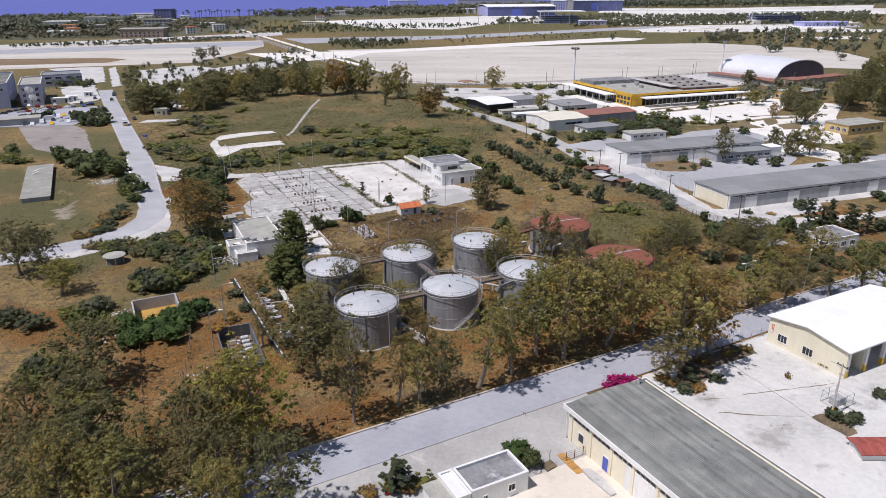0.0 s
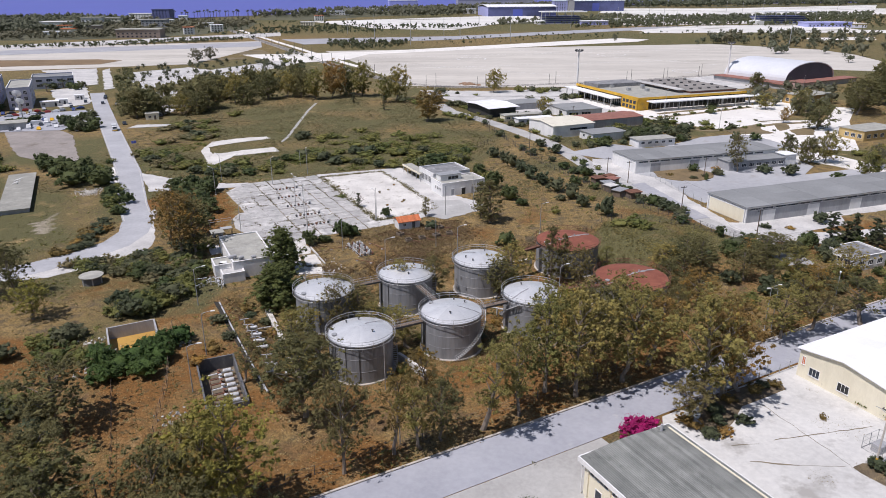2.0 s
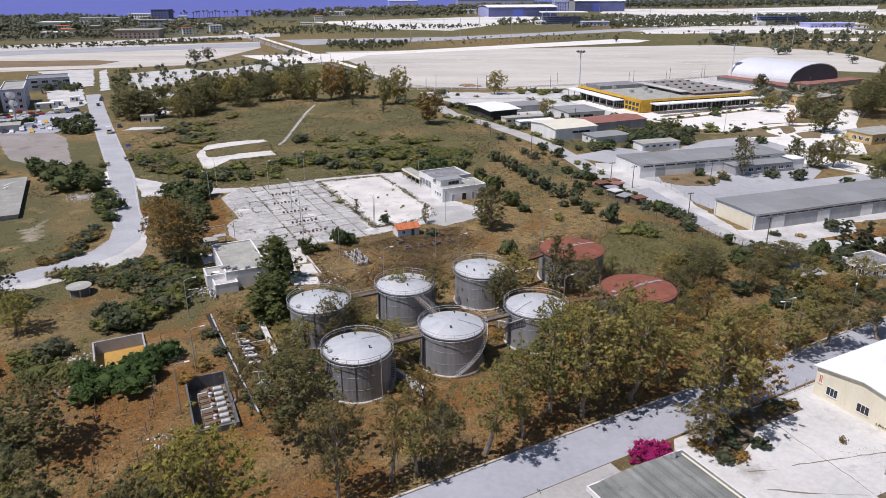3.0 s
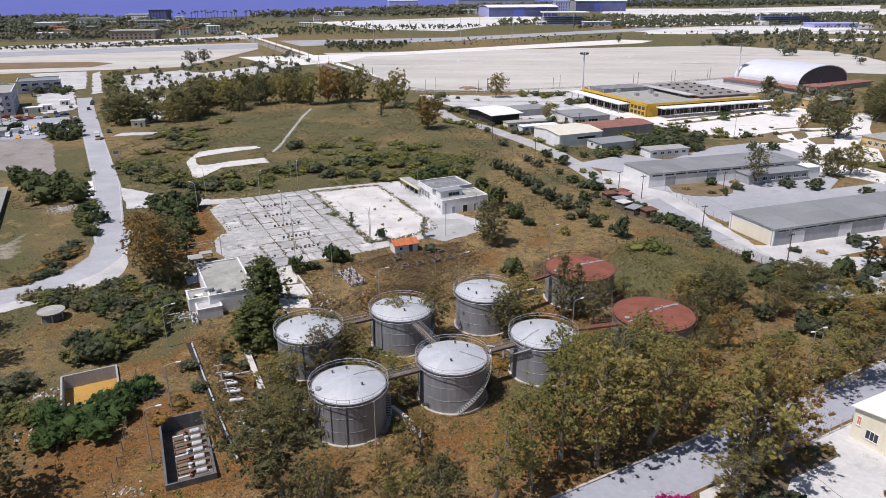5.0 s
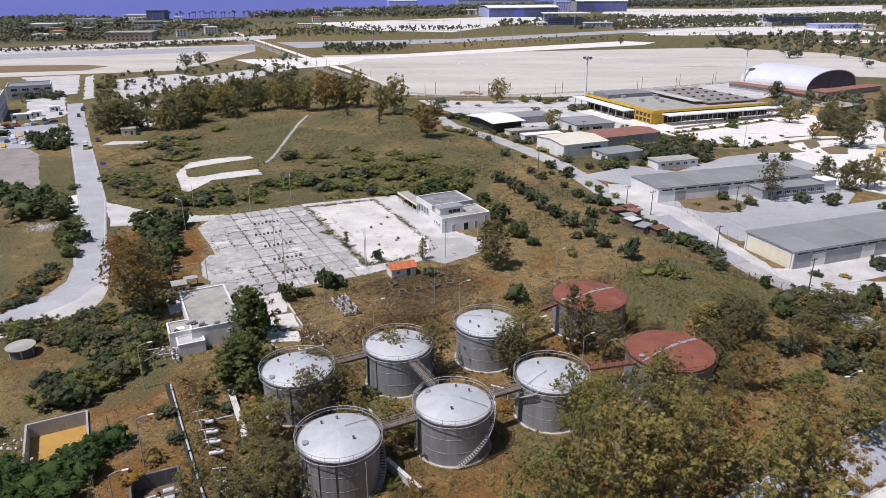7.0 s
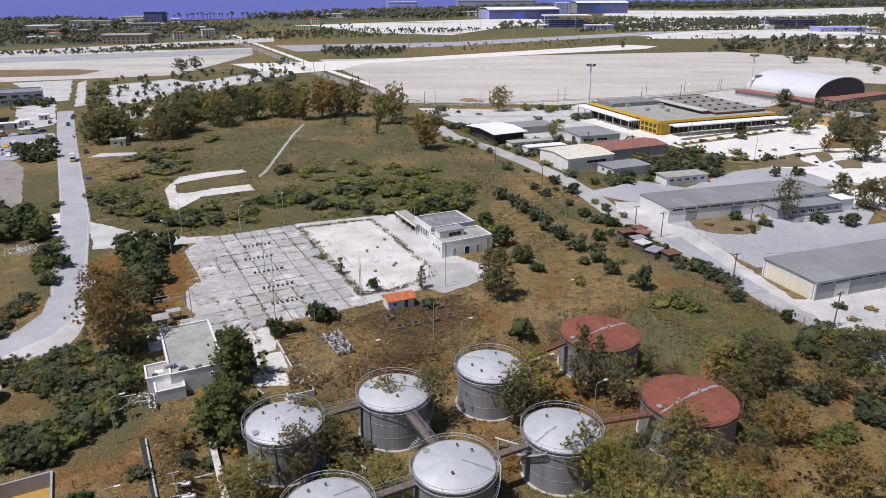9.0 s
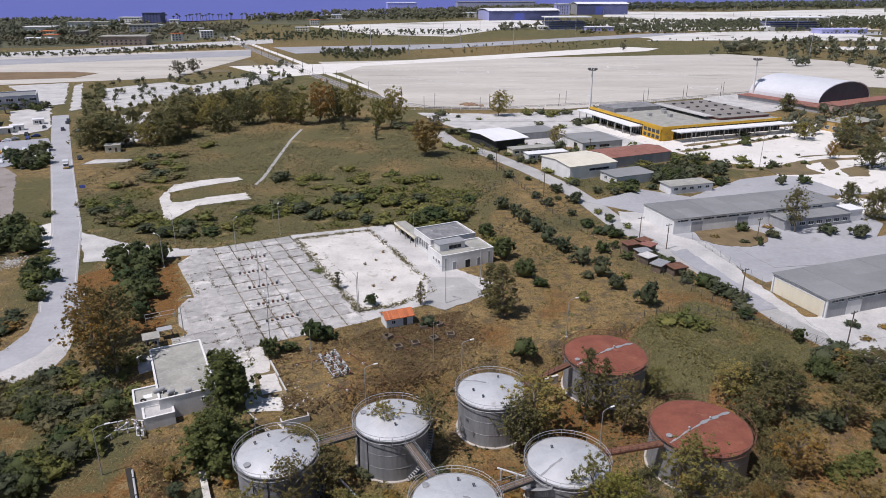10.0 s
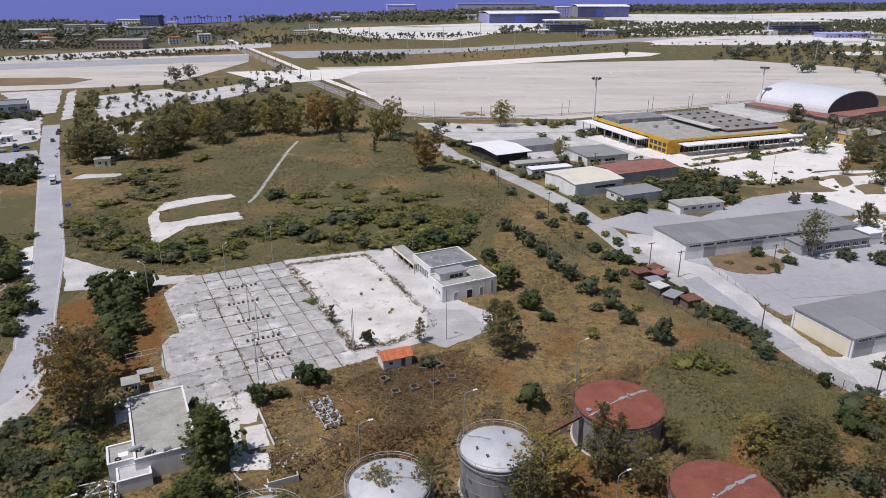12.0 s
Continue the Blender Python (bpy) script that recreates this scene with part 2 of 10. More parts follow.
BLOOM = leafy("magenta_blossom", (0.66, 0.03, 0.24), (0.40, 0.015, 0.14))
REDBLOOM = leafy("red_blossom", (0.60, 0.06, 0.04), (0.34, 0.03, 0.03))
STRAW = leafy("dry_grass_tufts", (0.58, 0.43, 0.22), (0.30, 0.21, 0.10))
WEED = leafy("weed_tufts", (0.24, 0.225, 0.10), (0.14, 0.13, 0.06))


# ---------- building helpers ----------
from mathutils.geometry import tessellate_polygon

GRID = 28.0                       # the site's own grid, degrees from the x axis
CG, SG = math.cos(radians(GRID)), math.sin(radians(GRID))


def site(u, v, cx=5.0, cy=148.0):
    """World place of a point of the tank farm's grid."""
    return cx + u * CG - v * SG, cy + u * SG + v * CG


def smooth(a, b, x):
    k = min(1.0, max(0.0, (x - a) / (b - a)))
    return k * k * (3 - 2 * k)


def shore(x):
    return float(np.interp(x, [-2500, -900, -580, -290, 0, 400, 1500, 4000], [1300, 1480, 1540, 1880, 2150, 2450, 2750, 3000]))


def height(x, y):
    """Ground level: the plateau at 0, the lower road to the south, the sunken tank basin, the sea bed."""
    u = (x - 5) * CG + (y - 148) * SG
    v = -(x - 5) * SG + (y - 148) * CG
    z = -1.5 + 1.5 * smooth(-36, -4, v)
    inside = min(smooth(-49, -43, u), 1 - smooth(46, 52, u), smooth(-25.5, -20, v), 1 - smooth(20, 26, v))
    z += inside * (-4.2 - z)
    z += 1.6 * math.exp(-(((u - 48) / 14) ** 2 + ((v - 16) / 14) ** 2)) * (1 - inside)
    if y > 1000:
        z -= 6 * smooth(-5, 25, y - shore(x))
    return z


def link(name, bm, material, parent=None, label="", shade=False):
    me = bpy.data.meshes.new(name)
    if shade:
        for f in bm.faces:
            f.smooth = True
    bm.to_mesh(me)
    bm.free()
    for m in (material if isinstance(material, (list, tuple)) else [material]):
        me.materials.append(m)
    ob = new(name, me)
    if parent:
        ob.parent = parent
    if label:
        ob["label"] = label
    return ob


def part(name, bm, material, parent, label="", shade=False):
    return link(name, bm, material, parent, label, shade)


def base(name, x, y, z=None, rz=0.0, label="", category="", group="", kind=""):
    """An empty at a thing's foot, which carries its parts."""
    ob = new(name)
    ob.empty_display_size = 0.3
    ob.matrix_basis = pose(x, y, height(x, y) if z is None else z, 0, 0, rz)
    return tagged(ob, label, category, group, kind)


def box(bm, x0, x1, y0, y1, z0, z1, bevel=0.0, idx=0):
    vs = [bm.verts.new((x, y, z)) for z in (z0, z1) for y in (y0, y1) for x in (x0, x1)]
    fs = [bm.faces.new([vs[i] for i in q]) for q in ((0, 2, 3, 1), (4, 5, 7, 6), (0, 1, 5, 4), (2, 6, 7, 3), (0, 4, 6, 2), (1, 3, 7, 5))]
    for f in fs:
        f.material_index = idx
    if bevel:
        es = list({e for f in fs for e in f.edges})
        bmesh.ops.bevel(bm, geom=es, offset=bevel, segments=1, affect="EDGES", clamp_overlap=True)
    return vs


def boxes(*dims, bevel=0.0):
    bm = bmesh.new()
    for d in dims:
        box(bm, *d, bevel=bevel)
    return bm


def tube(bm, a, b, r0, r1=None, n=8, caps=True):
    """A tapered round bar from a to b."""
    r1 = r0 if r1 is None else r1
    a, b = Vector(a), Vector(b)
    d = (b - a).normalized()
    s = d.orthogonal().normalized()
    t = d.cross(s)
    rings = []
    for p, r in ((a, r0), (b, r1)):
        rings.append([bm.verts.new(p + r * (math.cos(2 * math.pi * i / n) * s + math.sin(2 * math.pi * i / n) * t)) for i in range(n)])
    for i in range(n):
        bm.faces.new((rings[0][i], rings[0][(i + 1) % n], rings[1][(i + 1) % n], rings[1][i]))
    if caps:
        bm.faces.new(rings[0][::-1])
        bm.faces.new(rings[1])
    return bm


def tubes(*bars, n=8):
    bm = bmesh.new()
    for b in bars:
        tube(bm, b[0], b[1], b[2], b[3] if len(b) > 3 else None, n)
    return bm


def bent(points, r, n=8):
    """One continuous round bar swept along points."""
    bm = bmesh.new()
    pts = [Vector(p) for p in points]
    rings = []
    for i, p in enumerate(pts):
        d = (pts[min(i + 1, len(pts) - 1)] - pts[max(i - 1, 0)]).normalized()
        side = d.cross(Vector((0, 0, 1)) if abs(d.z) < 0.95 else Vector((1, 0, 0))).normalized()
        up = side.cross(d)
        rings.append([bm.verts.new(p + (side * math.cos(a) + up * math.sin(a)) * r) for a in (2 * math.pi * k / n for k in range(n))])
    for A, B in zip(rings, rings[1:]):
        for k in range(n):
            bm.faces.new((A[k], A[(k + 1) % n], B[(k + 1) % n], B[k]))
    bm.faces.new(list(reversed(rings[0])))
    bm.faces.new(rings[-1])
    bmesh.ops.recalc_face_normals(bm, faces=bm.faces)
    return bm


def hoop(radius, z, r, n=48, m=5, a0=0.0, a1=2 * math.pi):
    bm = bmesh.new()
    full = a1 - a0 > 6.28
    cnt = n if full else n + 1
    rings = []
    for i in range(cnt):
        a = a0 + (a1 - a0) * i / n
        rings.append([bm.verts.new(((radius + r * math.cos(2 * math.pi * j / m)) * math.cos(a), (radius + r * math.cos(2 * math.pi * j / m)) * math.sin(a), z + r * math.sin(2 * math.pi * j / m))) for j in range(m)])
    for i in range(n if full else n):
        A, B = rings[i], rings[(i + 1) % cnt]
        for j in range(m):
            bm.faces.new((A[j], B[j], B[(j + 1) % m], A[(j + 1) % m]))
    return bm


def lathe(profile, n=48):
    bm = bmesh.new()
    rings = []
    for r, z in profile:
        if r < 1e-4:
            rings.append([bm.verts.new((0, 0, z))])
        else:
            rings.append([bm.verts.new((r * math.cos(2 * math.pi * i / n), r * math.sin(2 * math.pi * i / n), z)) for i in range(n)])
    for A, B in zip(rings, rings[1:]):
        for i in range(n):
            j = (i + 1) % n
            q = [A[i % len(A)], A[j % len(A)], B[j % len(B)], B[i % len(B)]]
            q = list(dict.fromkeys(q))
            if len(q) > 2:
                bm.faces.new(q)
    return bm


BUSY = np.zeros((420, 360), dtype=bool)          # one cell a metre from (-190, 30): built or paved ground


def pave(pts):
    xa, xb = max(-190, min(p[0] for p in pts)), min(169, max(p[0] for p in pts))
    ya, yb = max(30, min(p[1] for p in pts)), min(449, max(p[1] for p in pts))
    for y in range(int(ya), int(yb) + 1):
        for x in range(int(xa), int(xb) + 1):
            if inside_poly(x + 0.5, y + 0.5, pts):
                BUSY[y - 30, x + 190] = True


def is_free(x, y):
    i, j = int(math.floor(y)) - 30, int(math.floor(x)) + 190
    return 0 <= i < 420 and 0 <= j < 360 and not BUSY[i, j]


def inside_poly(x, y, pts):
    hit = False
    for (xa, ya), (xb, yb) in zip(pts, pts[1:] + pts[:1]):
        if (ya > y) != (yb > y) and x < (xb - xa) * (y - ya) / (yb - ya) + xa:
            hit = not hit
    return hit


LAYER = [0]


def sheet(name, pts, material, label, lift=0.03, thick=0.25, flat=None, category="paving", wobble=0.0):
    """A paved area with thickness, its top just above the ground. wobble: how far its worn edge wanders."""
    if wobble:
        rng = random.Random(len(pts) * 31 + int(pts[0][0]))
        out = []
        for (xa, ya), (xb, yb) in zip(pts, pts[1:] + pts[:1]):
            d = math.hypot(xb - xa, yb - ya)
            k = max(1, int(d / max(1.2, wobble * 4)))
            for i in range(k):
                out.append((xa + (xb - xa) * i / k + rng.uniform(-wobble, wobble), ya + (yb - ya) * i / k + rng.uniform(-wobble, wobble)))
        pts = out
    LAYER[0] += 1
    lift += 0.003 * LAYER[0]
    thick = max(thick, lift + 0.2)
    bm = bmesh.new()
    top = [bm.verts.new((x, y, (height(x, y) if flat is None else flat) + lift)) for x, y in pts]
    low = [bm.verts.new((x, y, v.co.z - thick)) for (x, y), v in zip(pts, top)]
    for tri in tessellate_polygon([[Vector((x, y, 0)) for x, y in pts]]):
        f = bm.faces.new([top[i] for i in tri])
        f.normal_update()
        if f.normal.z < 0:
            f.normal_flip()
    area = sum(xa * yb - xb * ya for (xa, ya), (xb, yb) in zip(pts, pts[1:] + pts[:1]))
    for i in range(len(pts)):
        j = (i + 1) % len(pts)
        bm.faces.new((top[i], low[i], low[j], top[j]) if area > 0 else (top[j], low[j], low[i], top[i]))
    pave(pts)
    return tagged(link(name, bm, material), label, category, kind="structure")


def ribbon(name, line, width, material, label, lift=0.05, thick=0.3, step=5.0, category="road"):
    """A road along a line of (x, y) or (x, y, width) that follows the ground."""
    pts = []
    for a, b in zip(line, line[1:]):
        wa, wb = (a[2] if len(a) > 2 else width), (b[2] if len(b) > 2 else width)
        k = max(1, int(math.hypot(b[0] - a[0], b[1] - a[1]) / step))
        for i in range(k):
            s = i / k
            pts.append((a[0] + (b[0] - a[0]) * s, a[1] + (b[1] - a[1]) * s, wa + (wb - wa) * s))
    a = line[-1]
    pts.append((a[0], a[1], a[2] if len(a) > 2 else width))
    bm = bmesh.new()
    rows = []
    for i, (x, y, w) in enumerate(pts):
        p, q = pts[max(0, i - 2)], pts[min(len(pts) - 1, i + 2)]
        d = Vector((q[0] - p[0], q[1] - p[1], 0)).normalized()
        nrm = Vector((-d.y, d.x, 0))
        row = []
        for s in (-0.5, 0.5):
            e = Vector((x, y, 0)) + nrm * w * s
            row.append(Vector((e.x, e.y, height(e.x, e.y) + lift)))
        rows.append([bm.verts.new(row[0]), bm.verts.new(row[1]), bm.verts.new(row[0] - Vector((0, 0, thick))), bm.verts.new(row[1] - Vector((0, 0, thick)))])
    for A, B in zip(rows, rows[1:]):
        bm.faces.new((A[0], A[1], B[1], B[0])[::-1])
        bm.faces.new((A[0], A[2], B[2], B[0]))
        bm.faces.new((A[1], B[1], B[3], A[3]))
        pave([tuple(v.co.xy) for v in (A[0], A[1], B[1], B[0])])
    return tagged(link(name, bm, material), label, category, kind="structure")


# ---------- ground ----------
def axis(lo, hi, fine_lo, fine_hi, step, grow=1.18):
    out = list(np.arange(fine_lo, fine_hi + 0.01, step))
    d = step
    while out[-1] < hi:
        d *= grow
        out.append(out[-1] + d)
    d = step
    left = [fine_lo]
    while left[-1] > lo:
        d *= grow
        left.append(left[-1] - d)
    return left[:0:-1] + out


# green meadow and thicket areas, and bare pale soil, as outlines on the plan
MEADOW = [(-120.3, 266.0), (-120.4, 323.5), (-107.7, 387.4), (-80.1, 406.9), (-28.5, 388.8), (-1.9, 325.5), (9.6, 290.6), (-1.7, 268.0), (-18.1, 258.0), (-46.8, 252.9), (-69.8, 240.0), (-103.7, 256.6)]
SCRUB = [(-148.4, 323.0), (-129.1, 349.5), (-108.8, 391.0), (-77.3, 428.1), (-23.5, 392.5), (-2.0, 351.7), (14.5, 310.6), (-1.9, 314.0), (-46.3, 333.0), (-77.4, 316.4)]
EASTBANK = [(35.4, 189.2), (53.6, 203.7), (69.9, 194.2), (72.7, 171.1), (64.4, 156.4), (44.0, 154.9), (36.6, 173.9)]
WESTFIELD = [(-119.8, 204.1), (-102.7, 218.0), (-93.9, 200.1), (-92.6, 172.1), (-96.5, 166.3)]
WESTPATCH = [(-101.0, 164.7), (-70.6, 165.0), (-52.0, 155.4), (-50.2, 137.5), (-57.1, 135.7), (-64.9, 126.2), (-65.4, 111.1)]
GOLD = [(12.7, 278.9), (24.7, 258.7), (40.5, 227.1), (51.9, 198.6), (35.4, 189.2), (20.0, 182.8), (9.9, 191.0), (3.7, 213.9), (9.0, 241.3)]
RUSTPATCH = [(-97.0, 215.0), (-88.0, 226.0), (-74.0, 228.0), (-66.0, 212.0), (-62.0, 196.0), (-64.0, 186.0), (-76.0, 182.0), (-80.0, 190.0)]
PALE = [[(-118.1, 194.1), (-117.1, 207.0), (-108.7, 187.2), (-110.9, 182.2)]]


# sunken concrete pits: centre, turn, width, depth
PITS = [(-60.5, 127.2, 28, 8.2, 11.4), (-39.2, 112.3, 25, 6.0, 16.0)]


def build_ground():
    xs = axis(-6500, 6500, -130, 130, 2.0)
    ys = axis(-4000, 9000, 50, 330, 2.0)
    verts, cover = [], []
    for y in ys:
        for x in xs:
            verts.append((x, y, height(x, y)))
            green = sand = rich = 0.0
            rust = inside_poly(x, y, RUSTPATCH)
            if -400 < x < 400 and 0 < y < 460:
                n = noise.noise((x * 0.05, y * 0.05, 1.3))
                if inside_poly(x, y, MEADOW):
                    green = 0.6 + 0.5 * n
                elif inside_poly(x, y, SCRUB):
                    green = 0.42 + 0.5 * n
                elif inside_poly(x, y, EASTBANK):
                    green = 0.36 + 1.5 * n + 0.9 * noise.noise((x * 0.13, y * 0.13, 4.2))
                elif inside_poly(x, y, WESTFIELD) or (x < -95 and 150 < y < 300):
                    green = 0.55 + 0.7 * n
                elif y > 230:
                    green = 0.38 + 0.5 * n
                else:
                    green = 0.2 + 0.5 * n
                if inside_poly(x, y, WESTPATCH):
                    green = 0.5 + 0.55 * n
                if inside_poly(x, y, RUSTPATCH):
                    green = max(0.0, 0.12 + 0.4 * n)
                if inside_poly(x, y, GOLD):
                    green = max(0.0, 0.1 + 0.4 * n)
                for p in PALE:
                    if inside_poly(x, y, p):
                        sand = 0.42 + 0.4 * n
                u = (x - 5) * CG + (y - 148) * SG
                v = -(x - 5) * SG + (y - 148) * CG
                brushy = -52 < u < 46 and -24 < v < 24
                if brushy:
                    green = max(green, 0.26 + 0.5 * n)
                rich = max(0.0, 0.62 + 0.7 * noise.noise((x * 0.07, y * 0.07, 9.1)) - 0.012 * max(0, v - 10) + (0.14 if y < 128 else 0.0))
            else:
                green = 0.58 + 0.4 * noise.noise((x * 0.006, y * 0.006, 1.3))
            if rust:
                rich = 0.9
            cover.append((max(0, min(1, green)), max(0, min(1, sand)), max(0, min(1, rich)), 1))
    nx = len(xs)
    faces = [(j * nx + i, j * nx + i + 1, (j + 1) * nx + i + 1, (j + 1) * nx + i) for j in range(len(ys) - 1) for i in range(nx - 1)]
    me = bpy.data.meshes.new("ground")
    me.from_pydata(verts, [], faces)
    at = me.color_attributes.new("cover", "FLOAT_COLOR", "POINT")
    at.data.foreach_set("color", np.array(cover, dtype=np.float32).ravel())
    m = bpy.data.materials.new("dry_field")
    m.use_nodes = True
    nt = m.node_tree
    bsdf = nt.nodes["Principled BSDF"]
    pos = nt.nodes.new("ShaderNodeNewGeometry").outputs["Position"]
    cov = nt.nodes.new("ShaderNodeVertexColor")
    cov.layer_name = "cover"
    sep = nt.nodes.new("ShaderNodeSeparateColor")
    nt.links.new(cov.outputs["Color"], sep.inputs["Color"])
    broad = noise_tex(nt, pos, 0.055, 5, 0.65)
    mid = noise_tex(nt, pos, 0.35, 5, 0.7)
    fine = noise_tex(nt, pos, 2.6, 4, 0.75)
    straw = ramp(nt, fine, [(0.34, (0.170, 0.118, 0.055)), (0.66, (0.48, 0.335, 0.138))])
    soil = ramp(nt, fine, [(0.34, (0.150, 0.073, 0.026)), (0.66, (0.37, 0.19, 0.064))])
    grey = ramp(nt, fine, [(0.34, (0.095, 0.075, 0.046)), (0.66, (0.23, 0.18, 0.115))])
    leaf = ramp(nt, fine, [(0.34, (0.085, 0.083, 0.038)), (0.66, (0.215, 0.20, 0.095))])
    bare = ramp(nt, fine, [(0.3, (0.34, 0.29, 0.22)), (0.7, (0.56, 0.50, 0.41))])

    def over(fac, lo, hi):
        k = nt.nodes.new("ShaderNodeMapRange")
        k.inputs["From Min"].default_value, k.inputs["From Max"].default_value = lo, hi
        nt.links.new(fac, k.inputs["Value"])
        return k.outputs["Result"]
    col = mix(nt, over(mid, 0.38, 0.54), grey, straw)
    col = mix(nt, over(calc(nt, "ADD", calc(nt, "MULTIPLY", sep.outputs["Blue"], 0.6), broad), 0.78, 1.0), col, soil)
    col = mix(nt, over(calc(nt, "ADD", sep.outputs["Red"], calc(nt, "MULTIPLY", mid, 0.9)), 0.72, 1.08), col, leaf)
    col = mix(nt, over(calc(nt, "ADD", sep.outputs["Green"], calc(nt, "MULTIPLY", mid, 0.7)), 0.62, 1.0), col, bare)
    pale = noise_tex(nt, pos, 0.11, 5, 0.7)
    col = mix(nt, over(pale, 0.56, 0.72), col, ramp(nt, fine, [(0.34, (0.24, 0.17, 0.08)), (0.66, (0.56, 0.41, 0.205))]))
    spots = noise_tex(nt, pos, 0.9, 4, 0.7)
    col = mix(nt, over(spots, 0.53, 0.72), col, mix(nt, over(mid, 0.4, 0.6), (0.085, 0.075, 0.04), (0.14, 0.108, 0.055)))
    grit = noise_tex(nt, pos, 9.0, 3, 0.8)
    col = mix(nt, 1.0, col, ramp(nt, grit, [(0.3, (0.44, 0.425, 0.41)), (0.7, (1.28, 1.27, 1.25))]), "MULTIPLY")
    nt.links.new(col, bsdf.inputs["Base Color"])
    bsdf.inputs["Roughness"].default_value = 0.95
    bsdf.inputs["Specular IOR Level"].default_value = 0.15
    b = nt.nodes.new("ShaderNodeBump")
    b.inputs["Strength"].default_value, b.inputs["Distance"].default_value = 0.9, 0.35
    nt.links.new(fine, b.inputs["Height"])
    nt.links.new(b.outputs["Normal"], bsdf.inputs["Normal"])
    me.materials.append(m)
    bm = bmesh.new()
    bm.from_mesh(me)
    for cx, cy, rz, w, d in PITS:
        mt = pose(cx, cy, 0, 0, 0, rz)
        inv = mt.inverted()
        for no, co in (((1, 0, 0), (w / 2, 0, 0)), ((1, 0, 0), (-w / 2, 0, 0)), ((0, 1, 0), (0, d / 2, 0)), ((0, 1, 0), (0, -d / 2, 0))):
            near = [f for f in bm.faces if abs(f.calc_center_median().x - cx) < 26 and abs(f.calc_center_median().y - cy) < 26]
            geom = near + list({e for f in near for e in f.edges}) + list({v for f in near for v in f.verts})
            bmesh.ops.bisect_plane(bm, geom=geom, dist=0.0001, plane_co=mt @ Vector(co), plane_no=mt.to_3x3() @ Vector(no))
        gone = []
        for f in bm.faces:
            c = inv @ f.calc_center_median()
            if abs(c.x) < w / 2 and abs(c.y) < d / 2:
                gone.append(f)
        bmesh.ops.delete(bm, geom=gone, context="FACES")
    bm.to_mesh(me)
    bm.free()
    return tagged(new("ground", me), "dry summer field of straw, rust-brown soil and green patches", "ground", kind="structure")


build_ground()

bm = bmesh.new()
line = [(x, shore(x) - 25) for x in np.linspace(-6400, 6400, 60)]
near = [bm.verts.new((x, y, -0.7)) for x, y in line]
farv = [bm.verts.new((x, 8900, -0.7)) for x, y in line]
for i in range(len(line) - 1):
    bm.faces.new((near[i], near[i + 1], farv[i + 1], farv[i]))
tagged(link("water", bm, SEA), "calm deep blue sea beyond the shore", "sea", kind="structure")

# ---------- roads and paved areas ----------
K0, K1 = (-62.0, 60.9), (128.0, 169.5)      # the line of the north kerb
kd = Vector((K1[0] - K0[0], K1[1] - K0[1])).normalized()
kn = Vector((kd.y, -kd.x))


def along(s, off):
    return K0[0] + kd.x * s + kn.x * off, K0[1] + kd.y * s + kn.y * off


ribbon("road", [along(-160, 4.1), along(400, 4.1)], 8.0, ASPHALT, "wide pale blue-grey asphalt road, worn and patched", 0.06)
ribbon("pavement", [along(-40, 14.6), along(92, 14.6)], 12.8, GREY_PAVE, "cracked concrete apron beside the road", 0.045, category="paving")
bm = bmesh.new()
for i in range(150):
    a, b = along(-60 + i * 2.0, -0.12), along(-58.03 + i * 2.0, -0.12)
    za, zb = height(*a), height(*b)
    for k in (0,):
        q = [along(-60 + i * 2.0, -0.3), along(-58.03 + i * 2.0, -0.3), along(-58.03 + i * 2.0, 0.05), along(-60 + i * 2.0, 0.05)]
        lo = [bm.verts.new((x, y, height(x, y) - 0.2)) for x, y in q]
        hi = [bm.verts.new((x, y, height(x, y) + 0.2)) for x, y in q]
        bm.faces.new(hi)
        for j in range(4):
            bm.faces.new((lo[j], lo[(j + 1) % 4], hi[(j + 1) % 4], hi[j]))
bmesh.ops.recalc_face_normals(bm, faces=bm.faces)
tagged(link("kerb", bm, KERB), "low stone kerb along the dusty verge", "kerb", kind="structure")

sheet("yard", [along(92, 21), along(104, 8.6), along(137, 8.6), along(175, 40), along(160, 100), along(90, 100)], YARD_MAT, "pale concrete yard with weedy joints", 0.05, flat=-1.5, category="yard")
sheet("forecourt", [along(58, 21.0), along(92, 21.0), along(90, 90), along(40, 90), along(44, 34)], surf("sandy_forecourt_concrete", (0.74, 0.67, 0.57), (0.60, 0.54, 0.455), 0.08, 1.4, 0.9, stain=(0.46, 0.40, 0.33), stain_scale=0.2, stain_at=0.58), "sandy pale concrete forecourt", 0.047, flat=-1.5, category="yard")

litter = surf("leaf_litter", (0.20, 0.15, 0.09), (0.09, 0.07, 0.045), 0.5, 4.0, 0.95, stain=(0.32, 0.27, 0.2), stain_scale=0.6, stain_at=0.58)
sheet("leaf_litter", [(37.9, 100.7), (37.6, 104.6), (40.2, 110.0), (47.6, 113.8), (55.7, 116.1), (56.0, 113.1), (50.3, 110.1), (45.8, 108.1), (43.2, 104.0), (41.0, 101.6)], litter, "brown leaf litter under the yard trees", 0.065, flat=-1.5, wobble=0.9, category="litter")
sheet("grass_patch", [(55.5, 93.1), (57.5, 93.9), (60.9, 93.8), (60.8, 91.1), (60.6, 89.1), (58.8, 88.1), (57.2, 89.9)], litter, "dry brown grass around the utility pole", 0.065, flat=-1.5, wobble=0.3, category="grass")
